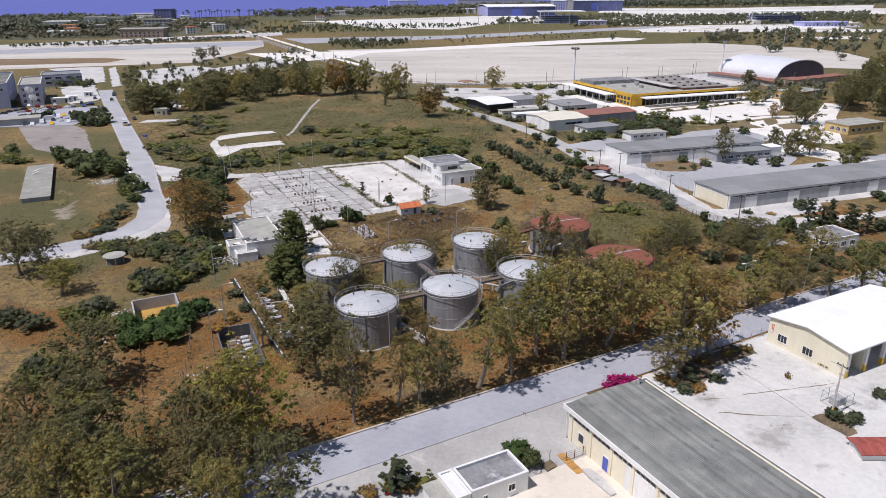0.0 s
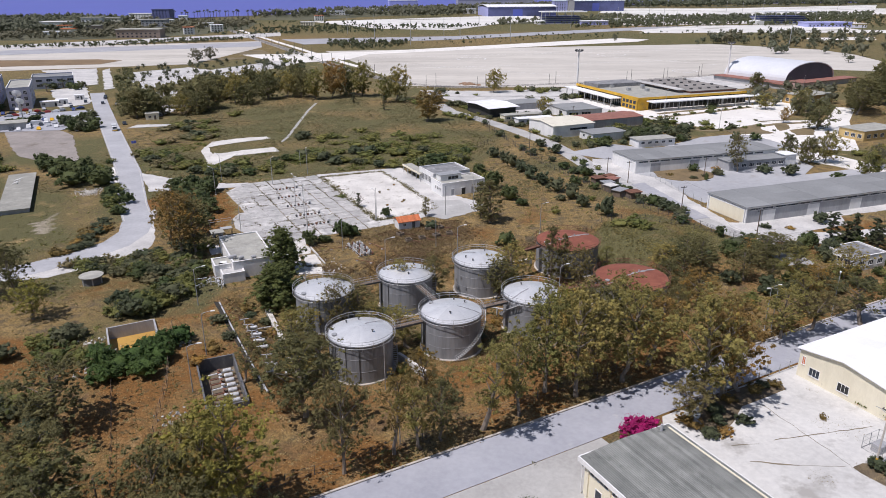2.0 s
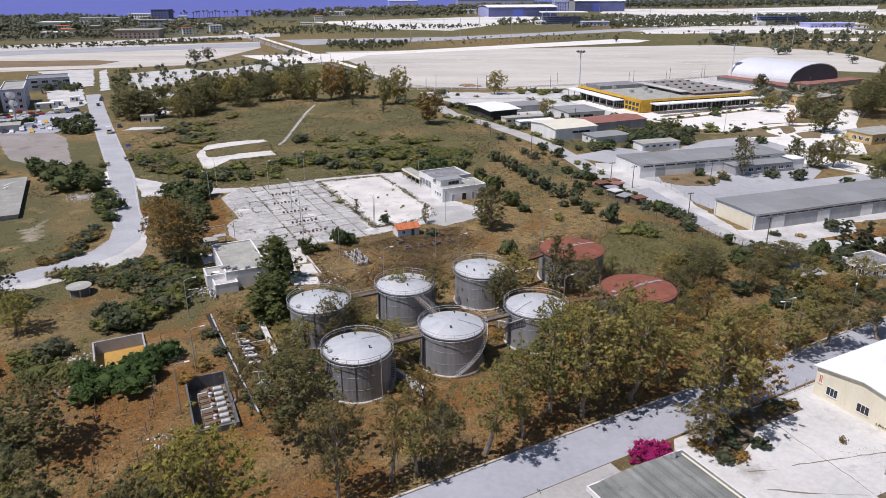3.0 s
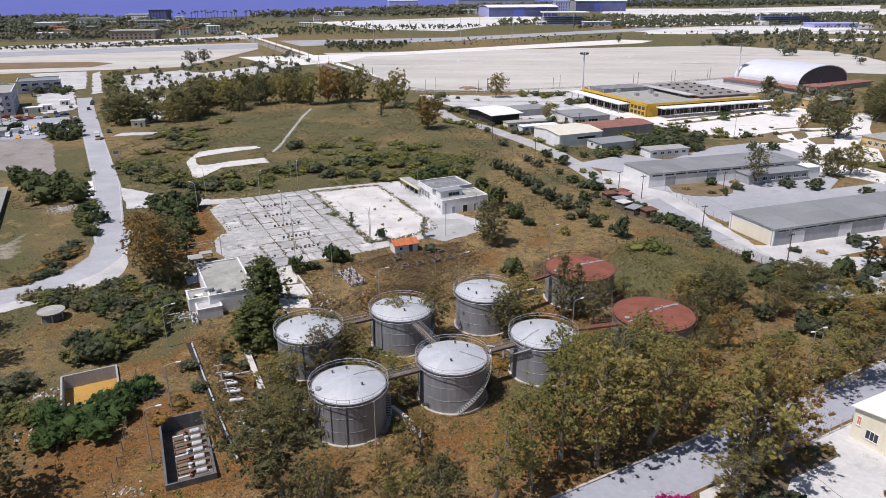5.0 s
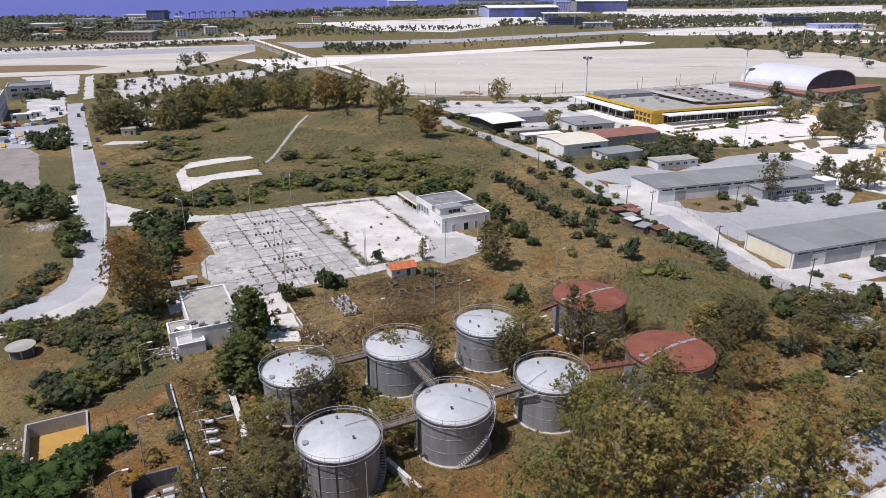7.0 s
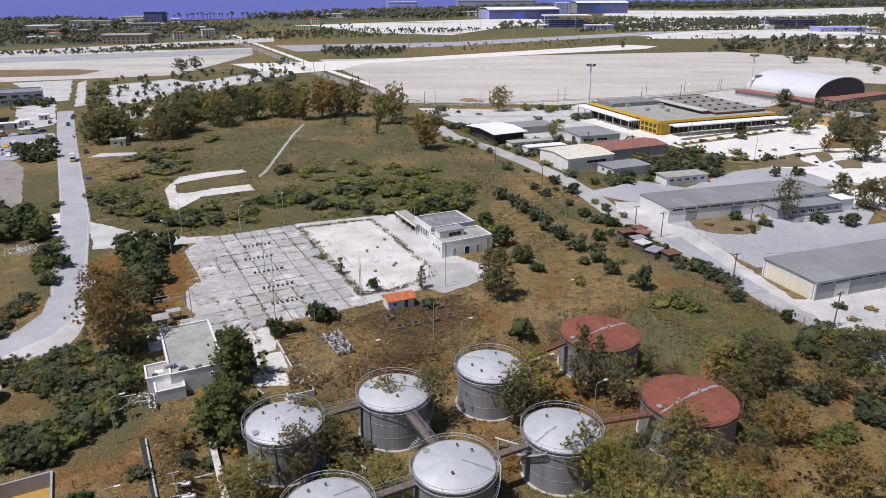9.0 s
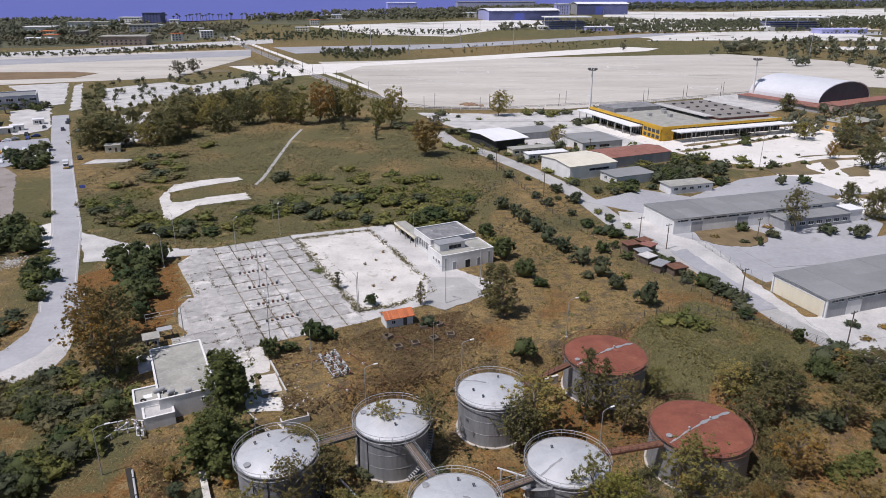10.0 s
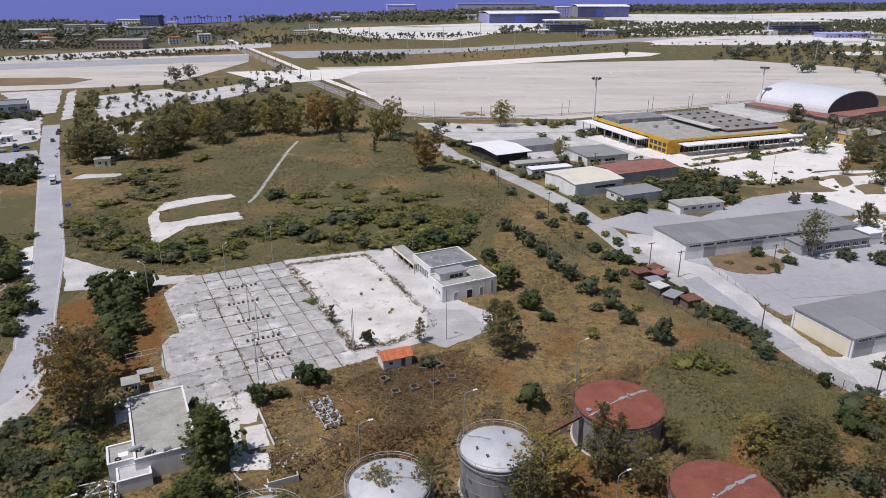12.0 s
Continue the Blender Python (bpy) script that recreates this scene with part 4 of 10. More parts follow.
def house(name, x, y, rz, L, W, h, label, wall, roof, z=None, rise=0.0, over=0.25, ridge="x", parapet=0.0, roof_bits=0, openings=(), category="building", roof_label="", lean=0.0, trim=None, frame_mat=None):
    """A house on an L by W plan whose corner stands at (x, y). rise: the ridge above the eaves; parapet: height of a flat roof's edge."""
    ob = base(name, x, y, z, rz, label, category)
    pave([tuple((ob.matrix_basis @ Vector((a, b, 0))).xy) for a, b in ((0, 0), (L, 0), (L, W), (0, W))])
    bm = bmesh.new()
    t = 0.25
    for d in ((0, L, 0, t), (0, L, W - t, W), (0, t, t, W - t), (L - t, L, t, W - t)):
        box(bm, d[0], d[1], d[2], d[3], -0.4, h + parapet)
    if rise and ridge == "x":
        for xa in (0, L - t):
            vs = [bm.verts.new(p) for p in ((xa, 0, h), (xa, W, h), (xa, W / 2, h + rise), (xa + t, 0, h), (xa + t, W, h), (xa + t, W / 2, h + rise))]
            for q in ((0, 1, 2), (5, 4, 3), (0, 2, 5, 3), (1, 4, 5, 2)):
                bm.faces.new([vs[i] for i in q])
    part("wall", bm, wall, ob)
    if trim:
        part("trim", boxes((-0.04, L + 0.04, -0.05, 0.0, h - 0.35, h), (-0.05, 0, -0.04, W + 0.04, h - 0.35, h), (-0.06, 0.28, -0.06, 0.28, 0, h), (-0.06, 0.28, W - 0.28, W + 0.06, 0, h)), trim, ob)
    if rise:
        halves = ((-over, W / 2, h - over * rise / (W / 2), h + rise), (W + over, W / 2, h - over * rise / (W / 2), h + rise))
        n = roof_bits or 1
        for ya, yb, za, zb in halves:
            for i in range(n):
                xa = -over + (L + 2 * over) * i / n
                xb = -over + (L + 2 * over) * (i + 1) / n - (0.03 if n > 1 else 0)
                rb = bmesh.new()
                th = 0.14 + (0.02 if i % 2 else 0)
                vs = [rb.verts.new(p) for p in ((xa, ya, za), (xb, ya, za), (xb, yb, zb), (xa, yb, zb))] + [rb.verts.new(p) for p in ((xa, ya, za + th), (xb, ya, za + th), (xb, yb, zb + th), (xa, yb, zb + th))]
                for q in ((0, 1, 2, 3), (7, 6, 5, 4), (0, 4, 5, 1), (1, 5, 6, 2), (2, 6, 7, 3), (3, 7, 4, 0)):
                    rb.faces.new([vs[k] for k in q])
                bmesh.ops.recalc_face_normals(rb, faces=rb.faces)
                part("roof" if n == 1 else "roof_sheet", rb, roof, ob, roof_label)
    elif parapet:
        part("roof", boxes((t, L - t, t, W - t, h - 0.2, h)), roof, ob, roof_label)
        part("coping", boxes((-0.06, L + 0.06, -0.06, t + 0.04, h + parapet, h + parapet + 0.08), (-0.06, L + 0.06, W - t - 0.04, W + 0.06, h + parapet, h + parapet + 0.08), (-0.06, t + 0.04, t + 0.04, W - t - 0.04, h + parapet, h + parapet + 0.08), (L - t - 0.04, L + 0.06, t + 0.04, W - t - 0.04, h + parapet, h + parapet + 0.08)), WALL_WHITE, ob)
    else:
        n = roof_bits or 1
        for i in range(n):
            part("roof" if n == 1 else "roof_sheet", boxes((-over + (L + 2 * over) * i / n, -over + (L + 2 * over) * (i + 1) / n - (0.03 if n > 1 else 0), -over, W + over, h, h + 0.18 + 0.02 * (i % 2))), roof, ob, roof_label)
    for o in openings:
        face, s, z0, w, hh = o[:5]
        kind = o[5] if len(o) > 5 else "window"
        pane = o[6] if len(o) > 6 else None
        opening(ob, face, s, z0, w, hh, L, W, kind, pane, frame_mat, bars=o[7] if len(o) > 7 else (2 if w > 1.5 else 1))
    return ob


# white house by the court: two flat blocks, a raised light box and a porch
house("white_house", *((-3.9, 220.8)), 27, 15.0, 8.4, 4.0, "abandoned white flat-roofed house with peeling walls", WALL_WHITE, ROOF_SCREED, parapet=0.25,
           openings=[("f", 3.6, 0.05, 1.0, 2.1, "door", WALL_GREY), ("f", 7.4, 0.05, 1.4, 2.1, "door", PAINTED_SHADE), ("f", 10.7, 0.05, 1.0, 2.1, "door", WALL_GREY), ("f", 13.7, 0.3, 0.5, 3.2, "door", WALL_GREY), ("f", 1.1, 0.3, 0.45, 3.2, "door", WALL_GREY),
                     ("l", 1.6, 1.7, 0.8, 0.9), ("l", 3.2, 1.7, 0.8, 0.9), ("l", 4.8, 1.7, 0.8, 0.9)], category="house")
house("white_house", *((-7.1, 231.6)), 27, 13.5, 11.0, 4.3, "rear block of the white house with a stained flat roof", WALL_WHITE, ROOF_DARK, parapet=0.35,
              openings=[("l", 1.6 + 1.15 * i, 1.2, 0.75, 2.0) for i in range(7)], category="house")
house("roof_box", *((-4.5, 224.8)), 27, 7.2, 3.2, 1.7, "raised roof box with a white sheet cover", WALL_WHITE, STEEL, z=4.05, openings=[("f", 4.4, 0.2, 3.6, 1.0, "window", PAINTED_SHADE)], category="roof light")
porch = base("porch", *((-17.5, 249.9)), 0, 27 - 90, "low open porch with a pale flat roof beside the court", "porch")
part("roof", boxes((-2.0, 13.0, 0, 3.4, 2.7, 2.95)), ROOF_SCREED, porch)
part("fascia", boxes((-2.05, 13.05, -0.12, 0.0, 2.45, 3.05)), WALL_CREAM, porch)
for i in range(5):
    part("post", boxes((-1.8 + i * 3.6, -1.6 + i * 3.6, 0.1, 0.3, 0, 2.7)), WALL_GREY, porch)
part("rear_wall", boxes((-2.0, 13.0, 3.2, 3.4, 0, 2.7)), WALL_GREY, porch)

# little shed with an orange tile roof
shed = house("tiled_shed", *((-15.1, 189.3)), 24, 6.0, 3.6, 2.2, "small white shed with an orange pantile roof", WALL_WHITE, ROOF_TILE, rise=0.9, over=0.35, openings=[("f", 1.6, 0.9, 0.7, 0.7), ("f", 4.2, 0.05, 0.9, 1.9, "door", DARK_STEEL)], category="shed", roof_bits=16)

# pump house with a big flat roof and two lower blocks
ph = house("pump_house", *((-49.7, 155.5)), 27, 9.2, 19.0, 4.0, "pale concrete pump house with a mossy flat roof", WALL_WHITE, ROOF_SCREED, z=-0.2, parapet=0.22, openings=[("f", 6.9, 2.4, 0.5, 0.5, "window", PAINTED_SHADE)])
part("roof_seam", boxes((0.3, 8.9, 9.2, 9.32, 4.0, 4.02)), CONCRETE, ph, "pale seam across the roof")
an = house("annex", *((-53.9, 155.3)), 27, 5.2, 5.0, 3.2, "low whitewashed annex with roof patches", WALL_WHITE, ROOF_SCREED, z=-0.2, parapet=0.2)
part("loose_sheet", boxes((1.6, 3.0, 1.5, 2.7, 3.2, 3.24)), ROOF_WHITE, an, "white sheet lying on the roof")
part("tyre", hoop(0.38, 3.3, 0.11, 16, 6), TYRE, an).matrix_basis = pose(1.5, 1.0, 0)
house("annex", *((-51.3, 152.6)), 27, 4.8, 3.8, 2.4, "low concrete valve room with a broken roof", WALL_WHITE, CONCRETE, z=-0.3, parapet=0.12)
hut = house("guard_hut", *((-62.2, 179.0)), 27, 2.6, 2.6, 2.4, "small grey hut with a window and slab roof", WALL_GREY, ROOF_SCREED, over=0.35, openings=[("f", 0.7, 0.05, 0.7, 1.9, "door", PAINTED_SHADE), ("f", 1.8, 1.1, 0.9, 0.8)], category="hut")

# grey-roofed hall beside the road, with its forecourt wall
HX, HY = (16.3, 87.4)
hall_len = 58.0
hall = base("grey_hall", HX, HY, -1.5, 28.4 - 90, "long white hall with a grey fibre-cement roof", "hall")
HW = 15.6
part("wall", boxes((0.6, hall_len, 0.5, 0.75, -0.3, 5.6), (0.6, hall_len, HW - 0.8, HW - 0.55, -0.3, 5.9), (0.6, 0.85, 0.75, HW - 0.8, -0.3, 5.7), (hall_len - 0.25, hall_len, 0.75, HW - 0.8, -0.3, 5.7)), WALL_CREAM, hall)
strips, lengths = 26, 6
for i in range(lengths):
    for j in range(strips):
        xa, xb = i * hall_len / lengths - 0.1, (i + 1) * hall_len / lengths - 0.02
        ya, yb = j * HW / strips + 0.004, (j + 1) * HW / strips - 0.004
        rb = bmesh.new()
        last = None
        for c in range(5):
            y = ya + (yb - ya) * c / 4
            zz = 5.72 + 0.4 * (1 - abs(y - HW / 2) / (HW / 2)) + (0.03 if c % 2 else 0.0)
            cur = [rb.verts.new((xa, y, zz + 0.03)), rb.verts.new((xb, y, zz))]
            if last:
                rb.faces.new((last[0], last[1], cur[1], cur[0]))
            last = cur
        part("roof_sheet", rb, ROOF_SHEET, hall)
part("roof_deck", boxes((0.1, hall_len, 0.1, HW - 0.1, 5.45, 5.62)), WALL_WHITE, hall)
part("fascia", boxes((-0.15, hall_len, -0.2, 0.0, 5.15, 5.85), (-0.2, 0.0, 0.0, HW, 5.35, 5.85), (-0.15, hall_len, HW, HW + 0.15, 5.4, 5.8)), WALL_WHITE, hall, "white roof edge board")
for i in range(13):
    xa = 1.4 + i * 4.35
    part("column", boxes((xa - 0.2, xa + 0.2, 0.28, 0.5, -0.2, 5.3)), WALL_CREAM, hall)
    w = part("window", boxes((xa + 0.35, xa + 3.9, 0.42, 0.5, 3.95, 4.02), (xa + 0.35, xa + 3.9, 0.42, 0.5, 5.05, 5.12), *[(xa + 0.3 + q * 0.9, xa + 0.38 + q * 0.9, 0.42, 0.5, 4.02, 5.05) for q in range(5)]), WALL_WHITE, hall)
    part("pane", boxes((xa + 0.38, xa + 3.9, 0.47, 0.5, 4.02, 5.05)), GLASS, w)
for xa, wd, hh, z0, mt, nm in ((3.6, 1.1, 1.3, 1.3, GLASS, "window"), (9.0, 1.1, 2.2, 0.1, BLUE_PAINT, "door"), (16.0, 6.0, 3.6, 0.1, WALL_WHITE, "sliding_door"), (30.0, 6.0, 3.6, 0.1, WALL_WHITE, "sliding_door")):
    d = part(nm, boxes((xa - wd / 2 - 0.1, xa - wd / 2, 0.42, 0.5, z0, z0 + hh), (xa + wd / 2, xa + wd / 2 + 0.1, 0.42, 0.5, z0, z0 + hh), (xa - wd / 2 - 0.1, xa + wd / 2 + 0.1, 0.42, 0.5, z0 + hh, z0 + hh + 0.1)), WALL_WHITE, hall)
    part("leaf" if nm != "window" else "pane", boxes((xa - wd / 2, xa + wd / 2, 0.45, 0.5, z0, z0 + hh)), mt, d)
part("drainpipe", tubes(((0.35, 0.3, 0), (0.35, 0.3, 5.3), 0.09)), WALL_WHITE, hall)
part("chimney", tubes(((0.8, HW - 2.2, 5.6), (0.8, HW - 2.2, 6.9), 0.2)), WALL_GREY, hall)

# small white block with a parapet roof
house("white_kiosk", *((2.4, 71.6)), 28.4, 8.6, 5.2, 2.7, "low white block with a grimy parapet roof", WALL_WHITE, ROOF_DARK, z=-1.5, parapet=0.35, openings=[("f", 2.0, 0.9, 0.6, 0.8), ("f", 6.0, 1.0, 0.9, 1.0, "window", PAINTED_SHADE)], category="building")
house("white_kiosk", *((0.5, 70.4)), 28.4, 2.0, 5.4, 2.85, "white side room with a pale flat roof", WALL_WHITE, WALL_WHITE, z=-1.5, parapet=0.15)
house("garden_shack", *((-2.2, 70.6)), 28.4, 2.2, 3.6, 2.1, "small white shack with a patched sheet roof", WALL_WHITE, ROOF_SCREED, z=-1.5, over=0.2, category="shed")

# cream shed with a white roof and open bays
CX, CY = (66.6, 104.3)
cream = base("cream_shed", CX, CY, -1.5, 28.4, "cream walled shed with a white sheet roof and open bays", "shed")
CW, CL = 15.5, 30.0
part("wall", boxes((0, 0.3, 0, CW, -0.3, 5.2), (0.3, CL, CW - 0.3, CW, -0.3, 5.2), (CL - 0.3, CL, 0, CW - 0.3, -0.3, 5.2), (5.0, 5.2, 0.3, CW - 0.3, 0, 5.0)), WALL_CREAM, cream)
gb = bmesh.new()
vs = [gb.verts.new(p) for p in ((0, 0, 5.2), (0, CW, 5.2), (0, CW / 2, 6.3), (0.3, 0, 5.2), (0.3, CW, 5.2), (0.3, CW / 2, 6.3))]
for q in ((0, 2, 1), (3, 4, 5), (0, 3, 5, 2), (2, 5, 4, 1)):
    gb.faces.new([vs[i] for i in q])
part("gable", gb, WALL_CREAM, cream)
for i in range(10):
    for ya, yb in ((-0.5, CW / 2), (CW + 0.5, CW / 2)):
        xa, xb = -0.5 + i * 3.1, -0.5 + (i + 1) * 3.1 - 0.02
        rb = bmesh.new()
        za = 5.2 - 0.5 * 1.1 / (CW / 2) + 0.05
        vs = [rb.verts.new(p) for p in ((xa, ya, za), (xb, ya, za), (xb, yb, 6.4), (xa, yb, 6.4), (xa, ya, za + 0.14), (xb, ya, za + 0.14), (xb, yb, 6.54), (xa, yb, 6.54))]
        for q in ((0, 1, 2, 3), (7, 6, 5, 4), (0, 4, 5, 1), (1, 5, 6, 2), (2, 6, 7, 3), (3, 7, 4, 0)):
            rb.faces.new([vs[k] for k in q])
        bmesh.ops.recalc_face_normals(rb, faces=rb.faces)
        part("roof_sheet", rb, ROOF_WHITE, cream)
for i in range(6):
    pl = part("column", boxes((0.3 + i * 5.0, 0.9 + i * 5.0, -0.05, 0.5, 1.3, 5.0)), WALL_WHITE, cream)
    part("foot_paint", boxes((0.28 + i * 5.0, 0.92 + i * 5.0, -0.07, 0.52, -0.2, 1.3)), YELLOW, pl, "faded yellow painted foot")
part("lintel", boxes((0.3, CL, -0.04, 0.45, 4.6, 5.2)), WALL_WHITE, cream)
part("floor_slab", boxes((0.3, CL, 0.0, CW, -0.1, 0.06)), CONCRETE, cream)
for s, w, z0, hh in ((12.4, 1.8, 1.2, 1.4), (7.2, 1.9, 1.1, 1.4)):
    opening(cream, "l", s, z0, w, hh, CL, CW, "window", PAINTED_SHADE if s < 9 else GLASS, bars=2)
opening(cream, "l", 14.6, 2.6, 0.5, 1.4, CL, CW, "window", ROOF_TILE)

# red-tiled hut at the edge of the yard
house("red_tiled_hut", *((57.8, 82.4)), 1, 11.0, 3.4, 1.2, "low hut with a red corrugated tile roof", WALL_WHITE, surf("dark_red_tile", (0.40, 0.10, 0.075), (0.28, 0.07, 0.055), 0.8, 5.0, 0.8, vary=0.15), z=-1.5, rise=0.35, over=0.4, roof_bits=22, category="hut")

# the warehouses
for k, (px, py, ang, L, W) in enumerate([(80.0, 195.2, 20.5, 104, 15.6), (63.0, 249.8, 18, 60, 15.6)]):
    house("warehouse", px, py, ang, L, W, 4.7, ("cream" if k == 0 else "white") + " ended warehouse with a long grey roof", WALL_GREY if k == 0 else WALL_WHITE, ROOF_WARE, rise=0.15, over=0.35, roof_bits=12, trim=WALL_WHITE, category="warehouse",
          openings=[("f", 3.0 + 4.4 * i, 3.75, 3.6, 0.5, "window", GLASS, 3) for i in range(int((L - 4) / 4.4))] + [("f", 8.0 + 16 * i, 0.05, 4.0, 3.2, "door", WALL_GREY if k else WALL_WHITE) for i in range(4)] + [("l", W / 2, 0.1, W - 1.6, 3.7, "door", WALL_CREAM if k == 0 else WALL_WHITE)])
house("annex", *((97.0, 253.6)), 18, 24, 6.5, 3.2, "low flat annex beside the warehouse", WALL_GREY, ROOF_WARE, over=0.3, openings=[("f", 3 + 3.2 * i, 1.2, 2.0, 1.1) for i in range(7)])
house("annex", *((120.2, 262.2)), 18, 5, 5, 3.8, "small white block beside the warehouse", WALL_WHITE, ROOF_WHITE, over=0.3)
house("long_house", *((74.3, 291.2)), 18, 17, 6.8, 3.0, "low white house with a pale flat roof", WALL_WHITE, ROOF_SCREED, over=0.4, openings=[("f", 2 + 3.2 * i, 1.5, 1.5, 0.8) for i in range(5)], category="house")
house("cream_roofed_hall", *((42.2, 309.6)), 25, 21, 20, 5.2, "pale grey hall with a cream sheet roof", WALL_WHITE, ROOF_CREAM, rise=0.9, over=0.4, roof_bits=8, openings=[("l", 8, 0.1, 3.4, 3.6, "door", WALL_WHITE), ("f", 13, 2.9, 9, 0.9)], category="hall")
house("red_roofed_hall", *((61.2, 328.2)), 25, 30, 15, 4.2, "grey brick hall with a faded red roof", WALL_GREY, ROOF_RED, rise=0.8, over=0.3, roof_bits=10, category="hall")
house("low_house", *((58.0, 302.6)), 24, 17, 10, 3.2, "low house with a flat grey roof", WALL_WHITE, ROOF_WARE, over=0.4, openings=[("l", 2.5, 1.2, 1.6, 1.1), ("l", 6.5, 1.2, 1.6, 1.1)], category="house")
house("low_house", *((55.2, 358.1)), 20, 20, 20, 3.8, "low white shed with a flat grey roof", WALL_WHITE, ROOF_WARE, over=0.3, openings=[("l", 6, 0.1, 3, 2.8, "door", PAINTED_SHADE), ("f", 4, 1.4, 5, 1.2), ("f", 11, 1.4, 5, 1.2)], category="shed")
# the shed is open; its dark walls are added as shade below the roof
house("canopy_shed", *((17.5, 360.0)), 28, 15, 23, 4.6, "open shed under a white sheet roof", PAINTED_SHADE, ROOF_WHITE, rise=0.8, over=1.6, roof_bits=8, category="shed")
house("low_house", *((28.2, 380.6)), 22, 22, 14, 3.2, "low house with a pale green-grey roof", WALL_GREY, ROOF_WARE, over=0.4, category="house")
house("low_house", *((30.0, 340.0)), 20, 18, 5, 2.8, "long low cabin with a white roof", WALL_WHITE, ROOF_WHITE, over=0.3, openings=[("f", 2 + 3 * i, 1.1, 1.8, 1.0) for i in range(6)], category="cabin")
house("low_house", *((24.0, 349.0)), 20, 20, 5.5, 2.8, "long low cabin with a pale roof", WALL_CREAM, ROOF_SCREED, over=0.3, openings=[("f", 2 + 3 * i, 1.1, 1.8, 1.0) for i in range(6)], category="cabin")

# yellow-fronted terminal block with canopies
YX, YY = (95.5, 379.4)
term = base("terminal", YX, YY, 0, 21, "low terminal with yellow fascias, grey roofs and white canopies", "terminal building")
TL, TW = 73.0, 63.0
# dark glass and wall in one colour, with the canopy shade painted in
part("wall", boxes((1.5, TL, 3.0, TW, -0.2, 5.6)), PAINTED_SHADE, term, "set-back glazing and wall, canopy shade painted in dark")
part("roof", boxes((0.6, TL, 2.0, TW, 5.6, 5.9)), ROOF_SCREED, term)
part("fascia", boxes((-0.1, 0.6, -0.1, TW, 5.5, 6.8), (0.6, TL, -0.1, 0.6, 5.7, 6.8)), TERM_YELLOW, term, "weathered yellow parapet band")
part("front_wall", boxes((-0.1, 7, 0.6, 1.2, 0, 5.6), (-0.1, 0.6, 0.6, 15, 0, 5.4)), TERM_YELLOW, term)
for i in range(4):
    for j in range(2):
        part("window", boxes((-0.22, -0.1, 2 + i * 3.2, 4.2 + i * 3.2, 0.8 + j * 2.5, 2.4 + j * 2.5)), GLASS, term)
for i in range(24):
    part("mullion", boxes((8 + i * 2.75, 8.2 + i * 2.75, 2.7, 3.0, 0, 5.6)), STEEL, term)
    part("mullion", boxes((1.2, 1.5, 16 + i * 1.95, 16.2 + i * 1.95, 0, 5.5)), STEEL, term)
part("canopy", boxes((5, TL + 5, -6.5, -0.2, 4.7, 5.2)), ROOF_WHITE, term)
part("canopy", boxes((-6.5, -0.2, 15, TW + 3, 4.5, 5.0)), ROOF_WHITE, term)
for i in range(8):
    part("canopy_post", boxes((12 + i * 9.2, 12.4 + i * 9.2, -6.0, -5.6, 0, 4.4)), STEEL, term)
    part("canopy_post", boxes((-6.0, -5.6, 16 + i * 6.8, 16.4 + i * 6.8, 0, 4.2)), STEEL, term)
part("upper_hall", boxes((40, TL - 2, 9, TW - 4, 5.9, 6.9)), ROOF_RED, term)
part("upper_roof", boxes((39.5, TL - 1.5, 8.5, TW - 3.5, 6.9, 7.2)), surf("brown_grey_roof", (0.30, 0.275, 0.25), (0.18, 0.165, 0.155), 0.1, 1.5, stain=(0.40, 0.38, 0.36), stain_scale=0.15, stain_at=0.6), term)
part("roof_strip", boxes((34, 39, 12, 54, 7.4, 7.8)), CONCRETE, term)
part("rear_hall", boxes((4, 33, 46, TW - 2, 5.9, 7.9)), ROOF_DARK, term)
for i in range(5):
    for j in range(4):
        part("skylight", boxes((44 + i * 6.0, 45.3 + i * 6.0, 14 + j * 12, 15.3 + j * 12, 7.2, 7.9)), DARK_STEEL, term)
for i, (a, b) in enumerate(((14, 30), (22, 24), (30, 40), (12, 44), (26, 34))):
    part("roof_unit", boxes((a, a + 2, b, b + 2, 5.9, 7.4)), STEEL, term)

# arched hangar
AX, AY = (212.1, 471.1)
arch = base("arched_hall", AX, AY, 0, 30, "arched hall with a white barrel roof and dark gable", "hall")
AW, AL, AH = 50.0, 48.0, 11.0
bm = bmesh.new()
rows = []
for i in range(25):
    a = math.pi * i / 24
    xx, zz = AW / 2 - AW / 2 * math.cos(a), 3.4 + AH * math.sin(a) ** 0.85
    rows.append([bm.verts.new((xx, y, z)) for y, z in ((0, zz), (AL, zz), (AL, zz - 0.5), (0, zz - 0.5))])
for A, B in zip(rows, rows[1:]):
    for j in range(4):
        bm.faces.new((A[j], A[(j + 1) % 4], B[(j + 1) % 4], B[j]))
bmesh.ops.recalc_face_normals(bm, faces=bm.faces)
part("roof", bm, surf("barrel_roof", (0.70, 0.71, 0.74), (0.60, 0.61, 0.64), 0.05, 0.6, 0.5), arch)
bm = bmesh.new()
for y in (0.6, AL - 0.6):
    vs = [bm.verts.new((0.3, y, 0))] + [bm.verts.new((AW / 2 - (AW / 2 - 0.3) * math.cos(math.pi * i / 24), y, 3.2 + AH * math.sin(math.pi * i / 24) ** 0.85)) for i in range(25)] + [bm.verts.new((AW - 0.3, y, 0))]
    bm.faces.new(vs)
